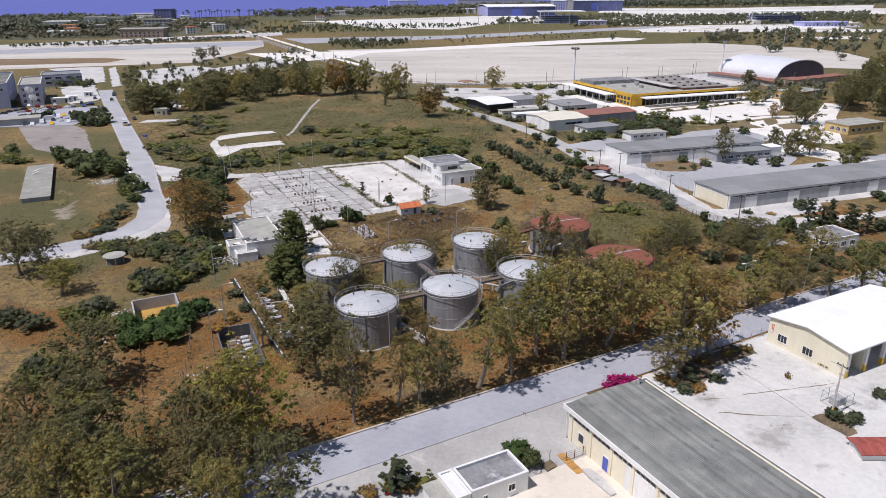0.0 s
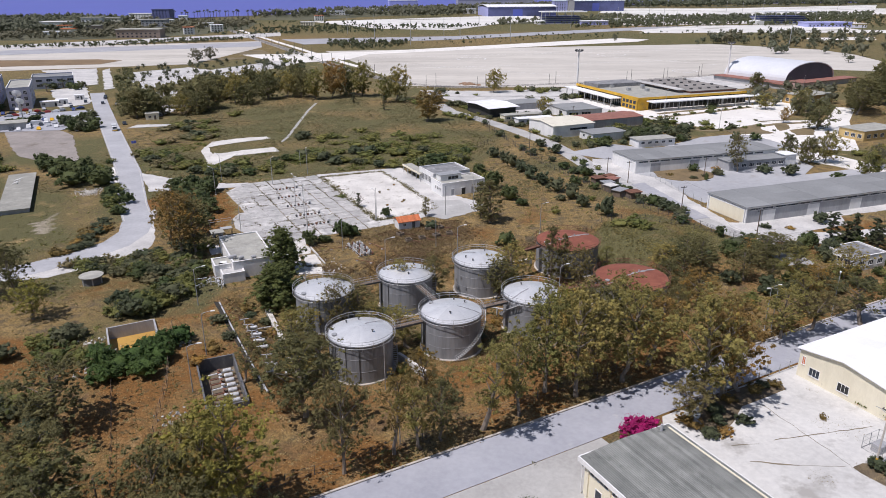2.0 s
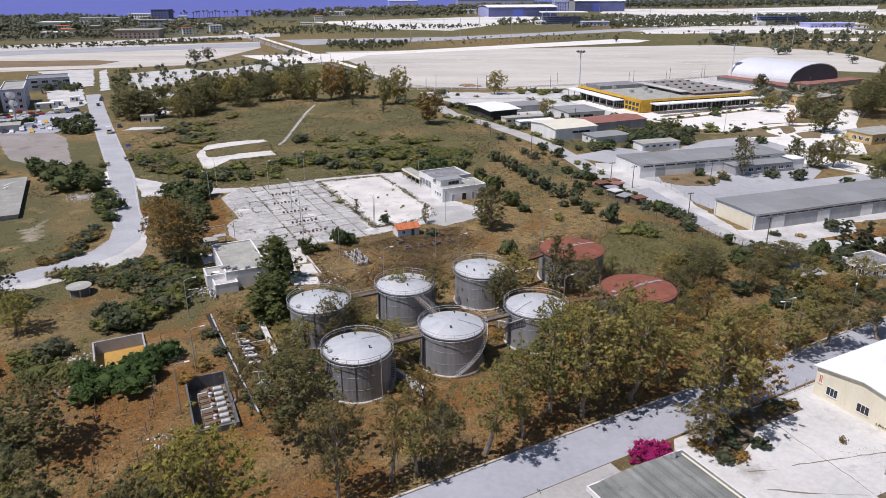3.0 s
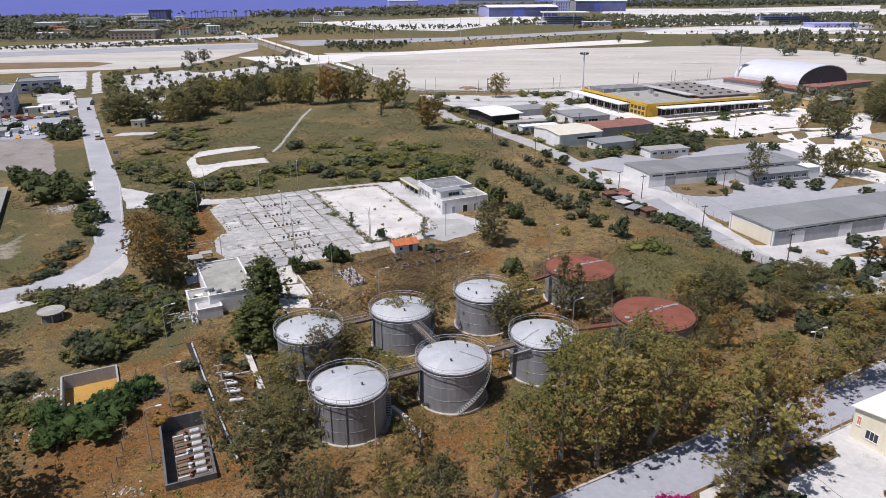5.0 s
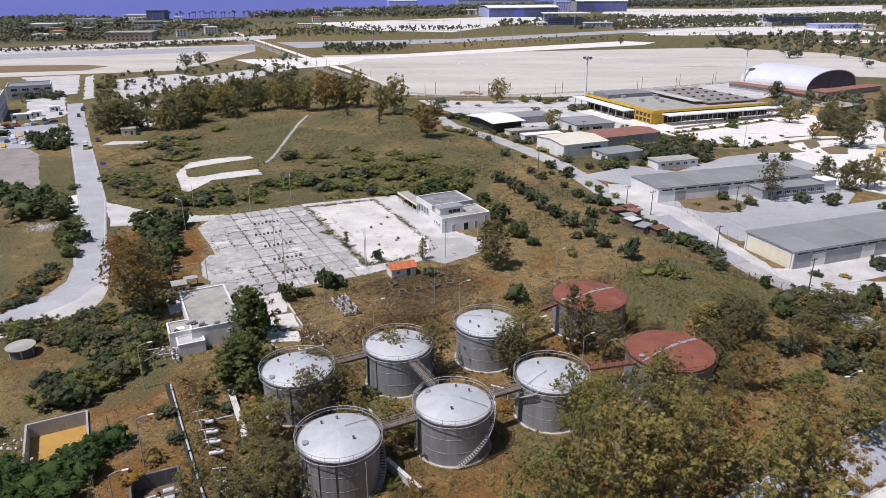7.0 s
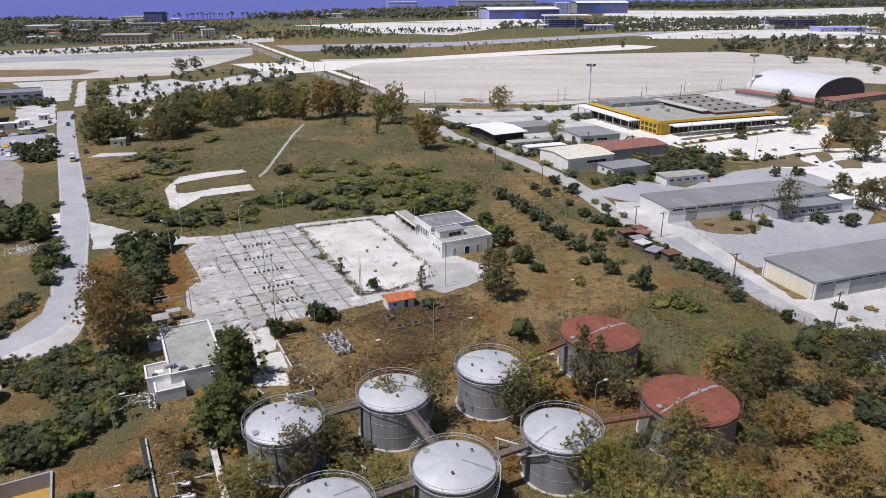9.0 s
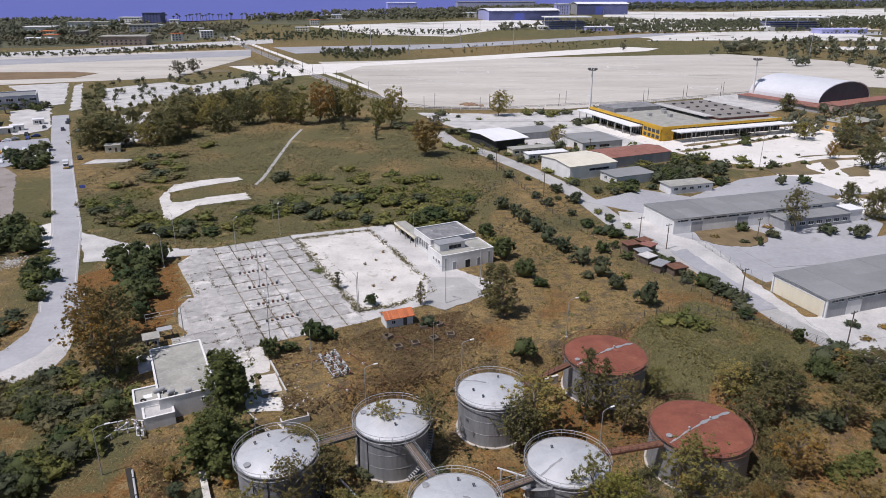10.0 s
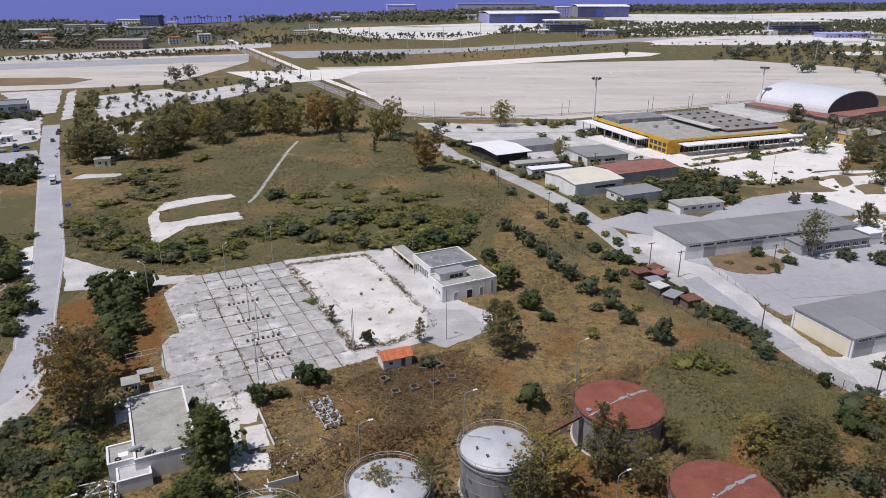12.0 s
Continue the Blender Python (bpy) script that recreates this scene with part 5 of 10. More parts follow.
part("gable", bm, surf("dark_gable_sheet", (0.11, 0.115, 0.14), (0.08, 0.085, 0.10), 0.1, 1.0), arch)
part("lean_to", boxes((-12, 62, -9, 0.3, -0.2, 3.0), (-10, -0.2, 0.3, AL, -0.2, 3.2)), WALL_GREY, arch)
part("lean_to_roof", boxes((-13, 63, -10, 0.4, 3.0, 3.4), (-11, -0.1, 0.4, AL, 3.2, 3.5)), ROOF_RED, arch)
house("low_house", *((215.2, 453.9)), 30, 16, 12, 4.6, "pink rendered house with a flat roof", surf("pink_render", (0.5, 0.36, 0.32), (0.4, 0.28, 0.25), 0.3, 2.0), ROOF_RED, over=0.3, openings=[("f", 3 + 4 * i, 1.2, 2, 1.6) for i in range(3)], category="house")
house("low_house", *((190.3, 396.3)), 30, 24, 14, 5.0, "ochre rendered house with a flat roof", surf("ochre_render", (0.52, 0.34, 0.12), (0.42, 0.27, 0.10), 0.3, 2.0), ROOF_SCREED, over=0.3, openings=[("f", 3 + 4 * i, 1.2, 2, 1.6) for i in range(5)] + [("l", 3 + 4 * i, 1.2, 2, 1.6) for i in range(3)], category="house")

# west: low slab roof, large pale blue office block, car park buildings
house("slab_shelter", *((-131.6, 200.9)), 27.5, 7.6, 46, 1.2, "long low shelter with a bare concrete slab roof", WALL_GREY, surf("dusty_slab_roof", (0.34, 0.33, 0.29), (0.23, 0.225, 0.20), 0.3, 2.5, 0.95, stain=(0.44, 0.43, 0.39), stain_scale=0.3, stain_at=0.6), z=0, over=0.4)
house("office_block", -227 - 53, 383 - 28, 28, 45, 62, 12.5, "large pale blue-grey office block", surf("pale_blue_render", (0.40, 0.42, 0.55), (0.32, 0.34, 0.46), 0.1, 1.0), ROOF_SCREED, parapet=0.8, openings=[("r", 8 + 12 * i, 2 + 4 * j, 3.5, 1.6) for i in range(4) for j in range(3)] + [("f", 4 + 6.2 * i, 9.4, 3.2, 1.4) for i in range(7)], category="office block")
for i in range(14):
    part("roof_rib", boxes((1.0, 44.0, 2.0 + i * 4.3, 2.5 + i * 4.3, 12.5, 12.75)), ROOF_WARE, bpy.data.objects["office_block"])
house("office_block", -238.5, 383.0, 28, 11, 40, 11.0, "narrow lilac stair block beside the offices", surf("lilac_stair_render", (0.46, 0.47, 0.58), (0.37, 0.38, 0.48), 0.2, 1.5), ROOF_SCREED, parapet=0.5, openings=[("f", 2.2 + 3.2 * i, 1.5 + 3.2 * j, 1.6, 1.8) for i in range(3) for j in range(3)] + [("r", 4 + 5 * i, 1.5 + 3.2 * j, 2.4, 1.6) for i in range(7) for j in range(3)], category="office block")
house("office_wing", *((-270.7, 461.4)), 28, 24, 22, 7, "pale blue rendered office wing with flat roof", surf("lilac_render", (0.50, 0.51, 0.60), (0.40, 0.41, 0.50), 0.2, 1.5), ROOF_WARE, parapet=0.6, openings=[("f", 4 + 6 * i, 1.5 + 3.0 * j, 3.5, 1.5) for i in range(4) for j in range(2)], category="office block")
sheet("car_park", [(-249.9, 353.2), (-194.4, 383.3), (-171.9, 348.2), (-181.0, 327.1), (-227.0, 318.7)], ASPHALT, "pale asphalt car park", 0.05, category="car park")
house("low_house", *((-221.7, 318.7)), 28, 26, 9, 3.0, "low flat-roofed garage by the car park", WALL_GREY, ROOF_SCREED, over=0.4, category="garage")


# ---------- storage tanks ----------
def storage_tank(x, y, radius, rusty, label, turn):
    ob = base("storage_tank", x, y, -4.2, turn, label, "storage tank", "tanks of the farm")
    h, seg = (7.1 if rusty else 7.5), 48
    part("base_ring", lathe([(radius + 0.45, -0.2), (radius + 0.35, 0.12), (radius, 0.14)], seg), KERB, ob)
    shell = lathe([(radius, 0.1), (radius, 2.3), (radius + 0.025, 2.32), (radius + 0.025, 2.4), (radius, 2.42), (radius, 4.7), (radius + 0.025, 4.72), (radius + 0.025, 4.8), (radius, 4.82), (radius, h)], seg)
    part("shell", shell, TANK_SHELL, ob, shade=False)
    part("rim", lathe([(radius, h - 0.12), (radius + 0.14, h - 0.12), (radius + 0.14, h + 0.02), (radius - 0.05, h + 0.02)], seg), STEEL if not rusty else RUST_STEEL, ob)
    rise = 1.25 if not rusty else 0.7
    n = 16 if not rusty else 12
    for i in range(n):
        rb = bmesh.new()
        rows = []
        for k in range(5):
            f = 1 - k / 4
            zz = h + rise * (1 - f ** 1.7) + 0.004 * (i % 2)
            r = max(0.0, (radius + 0.04) * f)
            if r < 0.01:
                rows.append([rb.verts.new((0, 0, zz))])
            else:
                rows.append([rb.verts.new((r * math.cos(a), r * math.sin(a), zz - (0.012 if q in (0, 3) else 0))) for q, a in enumerate(2 * math.pi * (i + q / 3) / n for q in range(4))])
        for A, B in zip(rows, rows[1:]):
            for q in range(3):
                fq = list(dict.fromkeys([A[q], A[q + 1], B[min(q + 1, len(B) - 1)], B[min(q, len(B) - 1)]]))
                rb.faces.new(fq)
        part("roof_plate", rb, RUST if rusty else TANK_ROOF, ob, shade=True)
    # walkway strips painted across the roof
    for ang, f0, wide in (((0.12, 0.0, 0.42), (math.pi + 0.12, 0.0, 0.2)) if rusty else ((0.35, 0.2, 0.2),)):
        sb = bmesh.new()
        prev = None
        for k in range(9):
            f = f0 + (0.96 - f0) * k / 8
            zz = h + rise * (1 - f ** 1.7) + 0.035
            r = radius * f
            d, e = Vector((math.cos(ang), math.sin(ang), 0)), Vector((-math.sin(ang), math.cos(ang), 0))
            cur = [sb.verts.new(d * r + e * (s * wide * (0.7 + 0.3 * math.sin(k * 2.1)) + 0.05 * math.sin(k * 1.3)) + Vector((0, 0, zz))) for s in (-1, 1)]
            if prev:
                sb.faces.new((prev[0], cur[0], cur[1], prev[1]))
            prev = cur
        part("roof_walkway", sb, TANK_SEAM if not rusty else STEEL, ob, "grey walkway strip")
    rail = STEEL if not rusty else RUST_STEEL
    part("handrail", hoop(radius + 0.5, h + 1.05, 0.045), rail, ob)
    part("middle_rail", hoop(radius + 0.5, h + 0.55, 0.035), rail, ob)
    part("toe_rail", hoop(radius + 0.5, h - 0.25, 0.05), rail, ob)
    for i in range(20):
        a = 2 * math.pi * i / 20
        c, s = math.cos(a), math.sin(a)
        part("rail_post", tubes(((c * (radius + 0.5), s * (radius + 0.5), h - 0.25), (c * (radius + 0.5), s * (radius + 0.5), h + 1.05), 0.03), ((c * radius, s * radius, h - 0.9), (c * (radius + 0.5), s * (radius + 0.5), h - 0.25), 0.04), n=5), rail, ob)
    for a, r in (((0.12, 0.3), (3.2, 0.35)) if rusty else ((2.0, 0.62), (1.3, 0.6), (5.2, 0.5))):
        f = r
        zz = h + rise * (1 - f ** 1.7)
        v = part("vent", lathe([(0.11, 0), (0.11, 0.35), (0.2, 0.37), (0.2, 0.5), (0.0, 0.6)], 12), STEEL if rusty else DARK_STEEL, ob)
        v.matrix_basis = pose(math.cos(a) * radius * r, math.sin(a) * radius * r, zz - 0.05)
    v = part("manhole", lathe([(0.42, 0), (0.42, 0.22), (0.5, 0.24), (0.5, 0.3), (0.0, 0.32)], 16), STEEL, ob)
    v.matrix_basis = pose(math.cos(3.1) * radius * 0.84, math.sin(3.1) * radius * 0.84, h + rise * (1 - 0.84 ** 1.7))
    # stair that winds up the shell
    a0, a1 = -0.9, 0.75
    for i in range(30):
        f = i / 29
        a = a0 + (a1 - a0) * f
        st = boxes((radius + 0.05, radius + 0.8, -0.13, 0.13, 0, 0.04))
        o = part("stair_tread", st, rail, ob)
        o.matrix_basis = Matrix.Translation((0, 0, 0.3 + f * (h - 0.5))) @ pose(0, 0, 0, 0, 0, math.degrees(a))
    pts = [Vector(((radius + 0.82) * math.cos(a0 + (a1 - a0) * i / 14), (radius + 0.82) * math.sin(a0 + (a1 - a0) * i / 14), 0.3 + (h - 0.5) * i / 14)) for i in range(15)]
    part("stair_stringer", bent(pts, 0.06, 5), rail, ob)
    part("stair_handrail", bent([p + Vector((0, 0, 1.0)) for p in pts], 0.035, 5), rail, ob)
    part("ladder", tubes(((radius + 0.1, -0.3, 0.2), (radius + 0.1, -0.3, h), 0.03), ((radius + 0.1, 0.3, 0.2), (radius + 0.1, 0.3, h), 0.03), *[((radius + 0.1, -0.3, 0.4 + 0.32 * i), (radius + 0.1, 0.3, 0.4 + 0.32 * i), 0.02) for i in range(21)], n=5), rail, ob).matrix_basis = pose(0, 0, 0, 0, 0, 205)
    for a in (200, 222, 246):
        part("downpipe", tubes(((radius + 0.08, 0, 0.4), (radius + 0.08, 0, h - 0.1), 0.06), n=6), DARK_STEEL, ob).matrix_basis = pose(0, 0, 0, 0, 0, a)
    return ob


for k, (u, v) in enumerate(((-30.8, -10.8), (-12.2, -10.8), (6.4, -10.8), (-30.8, 10.6), (-12.2, 10.6), (6.4, 10.6))):
    storage_tank(*site(u, v), 5.8, False, "grey steel storage tank with a bright aluminium cone roof", 28 + (0, -60, 170, 20, -40, 100)[k])
for p in ((38.15, 150.8), (27.85, 174.0)):
    storage_tank(*p, 7.6, True, "large storage tank with a rust-red roof", 28)


def catwalk(p, q, z, rusty):
    (xa, ya), (xb, yb) = p, q
    L = math.hypot(xb - xa, yb - ya)
    ob = base("catwalk", xa, ya, z, math.degrees(math.atan2(yb - ya, xb - xa)), ("rusty" if rusty else "grey steel") + " catwalk bridge between two tanks", "catwalk", "tank catwalks")
    mt = RUST_STEEL if rusty else DARK_STEEL
    part("deck", boxes((0, L, -0.55, 0.55, -0.05, 0.0)), WOOD if not rusty else RUST_STEEL, ob)
    for s in (-0.6, 0.6):
        part("beam", boxes((0, L, s - 0.06, s + 0.06, -0.35, 0.02)), mt, ob)
        part("handrail", tubes(((0, s, 1.0), (L, s, 1.0), 0.035), ((0, s, 0.5), (L, s, 0.5), 0.03), n=5), STEEL if not rusty else mt, ob)
        for i in range(int(L / 1.5) + 1):
            part("rail_post", tubes(((i * 1.5, s, 0), (i * 1.5, s, 1.0), 0.03), n=5), STEEL if not rusty else mt, ob)


for a, b, va, vb in ((-30.8, -12.2, -10.8, -10.8), (-12.2, 6.4, -10.8, -10.8), (-30.8, -12.2, 10.6, 10.6)):
    catwalk(site(a + 6.1, va), site(b - 6.1, vb), 2.75, False)
catwalk(site(-12.2, 10.6 - 6.1), site(-12.2, -10.8 + 6.1), 2.75, False)
catwalk(site(6.4 + 6.1, -10.8), (31.0, 147.0), 2.75, True)
catwalk(site(6.4 + 6.1, 10.6), (20.4, 170.6), 2.75, True)
house("white_house", *((93.4, 163.8)), 22, 10, 8, 3.4, "white flat house with a mottled roof among trees", WALL_WHITE, ROOF_DARK, parapet=0.25, openings=[("l", 2 + 2.0 * i, 1.2, 1.4, 1.2) for i in range(3)] + [("f", 2 + 3 * i, 1.2, 1.6, 1.2) for i in range(3)], category="house")
house("ochre_house", *((171.3, 303.6)), 24, 22, 12, 4.2, "ochre house with a pale flat roof", surf("ochre_wall", (0.55, 0.40, 0.17), (0.45, 0.32, 0.14), 0.3, 2.0), ROOF_SCREED, over=0.4, openings=[("l", 2 + 3 * i, 1.2, 1.8, 1.5) for i in range(3)] + [("f", 3 + 4 * i, 1.2, 2.0, 1.5) for i in range(5)], category="house")

# roof plant, ribs and dishes of the western offices
for p, r in zip([(-225.0, 369.8), (-208.3, 344.4)], (2.2, 1.9)):
    dish = base("satellite_dish", *p, 8.0, 200, "large white satellite dish beside the offices", "satellite dish", "satellite dishes")
    part("bowl", lathe([(0.0, 0.0), (r * 0.5, r * 0.12), (r, r * 0.45), (r, r * 0.5), (r * 0.5, r * 0.17), (0.0, 0.06)], 20), ROOF_WHITE, dish).matrix_basis = pose(0, 0, 2.0, 55, 0, 0)
    part("mast", tubes(((0, 0, -8.2), (0, 0, 2.2), 0.3)), STEEL, dish)
for p, w in zip([(-226.4, 391.3), (-222.3, 399.4), (-220.5, 416.6)], (9, 6, 5)):
    house("gate_cabin", *p, 28, w, 4, 2.8, "small white gate cabin of the offices", WALL_WHITE, ROOF_WHITE, over=0.3, openings=[("f", 1.6, 1.0, 1.4, 1.1), ("f", w - 1.6, 0.1, 1.0, 2.1, "door", GLASS)], category="cabin")
house("garden_hut", *((-152.6, 353.1)), 20, 6, 5, 3.0, "small pale hut with a flat roof under trees", WALL_CREAM, ROOF_SCREED, over=0.3, openings=[("f", 2, 1.0, 1.2, 1.0), ("f", 4.4, 0.1, 0.9, 2.0, "door", WOOD)], category="hut")


# ---------- plants ----------
OCTA = ((1, 0, 0), (0, 1, 0), (-1, 0, 0), (0, -1, 0), (0, 0, 1), (0, 0, -1))
OCTA_FACES = ((0, 1, 4), (1, 2, 4), (2, 3, 4), (3, 0, 4), (1, 0, 5), (2, 1, 5), (3, 2, 5), (0, 3, 5))


def leaf_core(bm, centre, size, rng):
    """The dense inner mass of a clump: a small uneven lump that the blades hide."""
    m = pose(0, 0, 0, rng.uniform(0, 360), rng.uniform(0, 360), rng.uniform(0, 360))
    vs = []
    for v in OCTA:
        p = (m @ Vector(v)) * rng.uniform(0.65, 1.25)
        vs.append(bm.verts.new((centre[0] + p.x * size[0], centre[1] + p.y * size[1], centre[2] + p.z * size[2])))
    for f in OCTA_FACES:
        bm.faces.new([vs[i] for i in f])


def leaf_mass(bm, centre, size, rng, fine=2):
    """The shaded inside of a crown: one uneven lump under the outer leaves."""
    m = Matrix.Translation(centre) @ pose(0, 0, 0, rng.uniform(0, 360), rng.uniform(0, 360), rng.uniform(0, 360))
    for v in bmesh.ops.create_icosphere(bm, subdivisions=fine, radius=1.0)["verts"]:
        p = m.to_3x3() @ v.co * rng.uniform(0.78, 1.12)
        v.co = Vector(centre) + Vector((p.x * size[0], p.y * size[1], p.z * size[2]))
        for f in v.link_faces:
            f.smooth = True


def leaf_cloud(bm, centre, size, count, leaf, rng, droop=0.0, core=0.0, lumps=2):
    """Small leaf blades scattered through an uneven clump, round a dense core."""
    for _ in range(lumps):
        o = [centre[i] + size[i] * rng.uniform(-0.45, 0.45) for i in range(3)]
        leaf_core(bm, o, [d * core for d in size], rng)
    low = 0.4 if lumps else 0.25
    for _ in range(count):
        while True:
            p = Vector((rng.uniform(-1, 1), rng.uniform(-1, 1), rng.uniform(-1, 1)))
            if low < p.length < 1:
                break
        c = Vector(centre) + Vector((p.x * size[0], p.y * size[1], p.z * size[2]))
        n = (p.normalized() * 0.7 + Vector((rng.gauss(0, 0.55), rng.gauss(0, 0.55), 0.55 + rng.gauss(0, 0.5)))).normalized()
        d = Vector((rng.gauss(0, 1), rng.gauss(0, 1), rng.gauss(0, 0.6) - droop * 3))
        d = (d - n * d.dot(n)).normalized()
        s = n.cross(d)
        thin = 0.7 if droop > 0.25 else 1.0
        ln, wd = leaf * rng.uniform(0.6, 1.3) / thin, leaf * rng.uniform(0.25, 0.5) * thin
        a = bm.verts.new(c - d * ln * 0.5 - s * wd)
        b = bm.verts.new(c - d * ln * 0.4 + s * wd)
        e = bm.verts.new(c + d * ln * 0.6)
        bm.faces.new((a, b, e))


def tree_mesh(seed, tall, spread, lobes, clumps, per, leaf, low=0.34, lean=0.1, trunk_r=0.2, droop=0.3, lobe_r=0.42, peak=0.62, dense=0.40):
    """A trunk that forks into limbs, each of which carries a lobe of leaf clumps, with gaps between them."""
    rng = random.Random(seed)
    wood, crown = bmesh.new(), bmesh.new()
    foot = Vector((0, 0, -0.3))
    bend = Vector((rng.uniform(-lean, lean), rng.uniform(-lean, lean), 0)) * tall
    split = Vector((bend.x * 0.4, bend.y * 0.4, tall * low * rng.uniform(0.75, 1.0)))
    mid = (foot + split) / 2 + Vector((rng.uniform(-0.25, 0.25), rng.uniform(-0.25, 0.25), 0))
    tube(wood, foot, mid, trunk_r * 1.3, trunk_r, 7, False)
    tube(wood, mid, split, trunk_r, trunk_r * 0.85, 7, False)
    crest = Vector((bend.x, bend.y, tall * 0.86))
    core = split.lerp(crest, 0.5) + Vector((rng.uniform(-0.3, 0.3), rng.uniform(-0.3, 0.3), 0))
    tube(wood, split, core, trunk_r * 0.8, trunk_r * 0.5, 6, False)
    tube(wood, core, crest, trunk_r * 0.5, trunk_r * 0.15, 5, False)
    turn = rng.uniform(0, 6.283)
    for k in range(lobes):
        f = (k + 0.5) / lobes
        z = tall * (low + 0.08 + (0.92 - low) * f)
        girth = math.sin(math.pi * min(1.0, (0.16 + 0.84 * f) ** (math.log(0.5) / math.log(peak))))
        a = turn + k * 2.4 + rng.uniform(-0.4, 0.4)
        r = spread * girth * rng.uniform(0.45, 0.72)
        axis_ = split.lerp(crest, max(0.0, min(1.0, (z - split.z) / (crest.z - split.z))))
        c = Vector((axis_.x + math.cos(a) * r, axis_.y + math.sin(a) * r, min(z, tall * 0.93)))
        start = split.lerp(crest, max(0.0, min(0.95, (z - split.z) / (crest.z - split.z) - 0.28)))
        tube(wood, start, start.lerp(c, 0.55) + Vector((0, 0, 0.2)), trunk_r * 0.42, trunk_r * 0.25, 5, False)
        tube(wood, start.lerp(c, 0.55) + Vector((0, 0, 0.2)), c, trunk_r * 0.25, trunk_r * 0.08, 4, False)
        R = spread * lobe_r * rng.uniform(0.75, 1.2) * (0.65 + 0.35 * girth)
        if dense > 0.45:
            leaf_mass(crown, c, (R * dense * 0.9,) * 2 + (R * dense * 0.75,), rng, 1)
        for q in range(clumps):
            o = Vector((rng.gauss(0, 0.56), rng.gauss(0, 0.56), rng.gauss(0, 0.46))) * R
            s = R * rng.uniform(0.22, 0.42)
            leaf_cloud(crown, c + o, (s, s, s * 0.9), per, leaf, rng, droop, dense, 1 if dense > 0.45 else 2)
    a, b = bpy.data.meshes.new("trunk"), bpy.data.meshes.new("crown")
    wood.to_mesh(a)
    crown.to_mesh(b)
    wood.free()
    crown.free()
    a.materials.append(BARK)
    return a, b


def bush_mesh(seed, spread, tall, clumps, per, leaf, dome=False):
    """A shrub of leaf clumps; dome: rounded like an olive or fig, else low and spreading."""
    rng = random.Random(seed)
    bm = bmesh.new()
    leaf_mass(bm, (0, 0, tall * (0.42 if dome else 0.3)), (spread * 0.52, spread * 0.52, tall * (0.36 if dome else 0.24)), rng)
    for k in range(clumps):
        if dome:
            a, el = rng.uniform(0, 6.283), math.asin(rng.uniform(-0.2, 1.0))
            r, c = spread * 0.66 * math.cos(el), spread * rng.uniform(0.26, 0.42)
            z = tall * (0.36 + 0.44 * math.sin(el))
            leaf_cloud(bm, (math.cos(a) * r, math.sin(a) * r, z), (c, c, c * 0.9), per, leaf, rng, 0.0, 0.5, 2)
            continue
        a, r = rng.uniform(0, 6.283), spread * math.sqrt(rng.random()) * 0.8
        z = tall * rng.uniform(0.25, 0.85) * (1 - 0.5 * (r / spread) ** 2)
        c = spread * rng.uniform(0.22, 0.4)
        leaf_cloud(bm, (math.cos(a) * r, math.sin(a) * r, z), (c, c, min(c, z)), per, leaf, rng, 0.0, 0.45, 2)
    me = bpy.data.meshes.new("foliage")
    bm.to_mesh(me)
    bm.free()
    return me


def with_mat(me, material):
    m = me.copy()
    m.materials.clear()
    m.materials.append(material)
    return m


EUC = [tree_mesh(s, 10, 3.6, 16, 20, 24, 0.105, 0.17, droop=0.55) for s in (11, 12, 13, 14)]
EUC += [tree_mesh(s, 10, 2.4, 12, 20, 24, 0.105, 0.24, 0.14, droop=0.55) for s in (21, 22, 23)]
PINES = [tree_mesh(s, 9, 3.4, 30, 24, 40, 0.09, 0.03, 0.03, 0.2, 0.2, 0.42, 0.42, 0.62) for s in (31, 32)]
FARTREE = [tree_mesh(s, 9, 4.0, 15, 11, 20, 0.34, 0.12, 0.1, 0.2, 0.3, 0.54) for s in (41, 42, 43)]
DARKTALL = [tree_mesh(s, 11, 2.2, 24, 16, 36, 0.09, 0.04, 0.03, 0.2, 0.5, 0.42, 0.48, 0.5) for s in (51, 52)]
BUSH = [bush_mesh(s, 2.0, 2.6, 24, 40, 0.13) for s in (61, 62, 63)]
FARBUSH = [bush_mesh(s, 2.0, 2.4, 18, 44, 0.28) for s in (71, 72)]
CYP = [tree_mesh(s, 9, 1.0, 13, 7, 56, 0.22, 0.08, 0.01, 0.14, -0.4, 0.7, 0.3) for s in (81,)]

GROVE = [tree_mesh(s, 9, 4.0, 20, 11, 18, 0.34, 0.08, 0.06, 0.25, 0.2, 0.58, 0.5) for s in (44, 45, 46)]

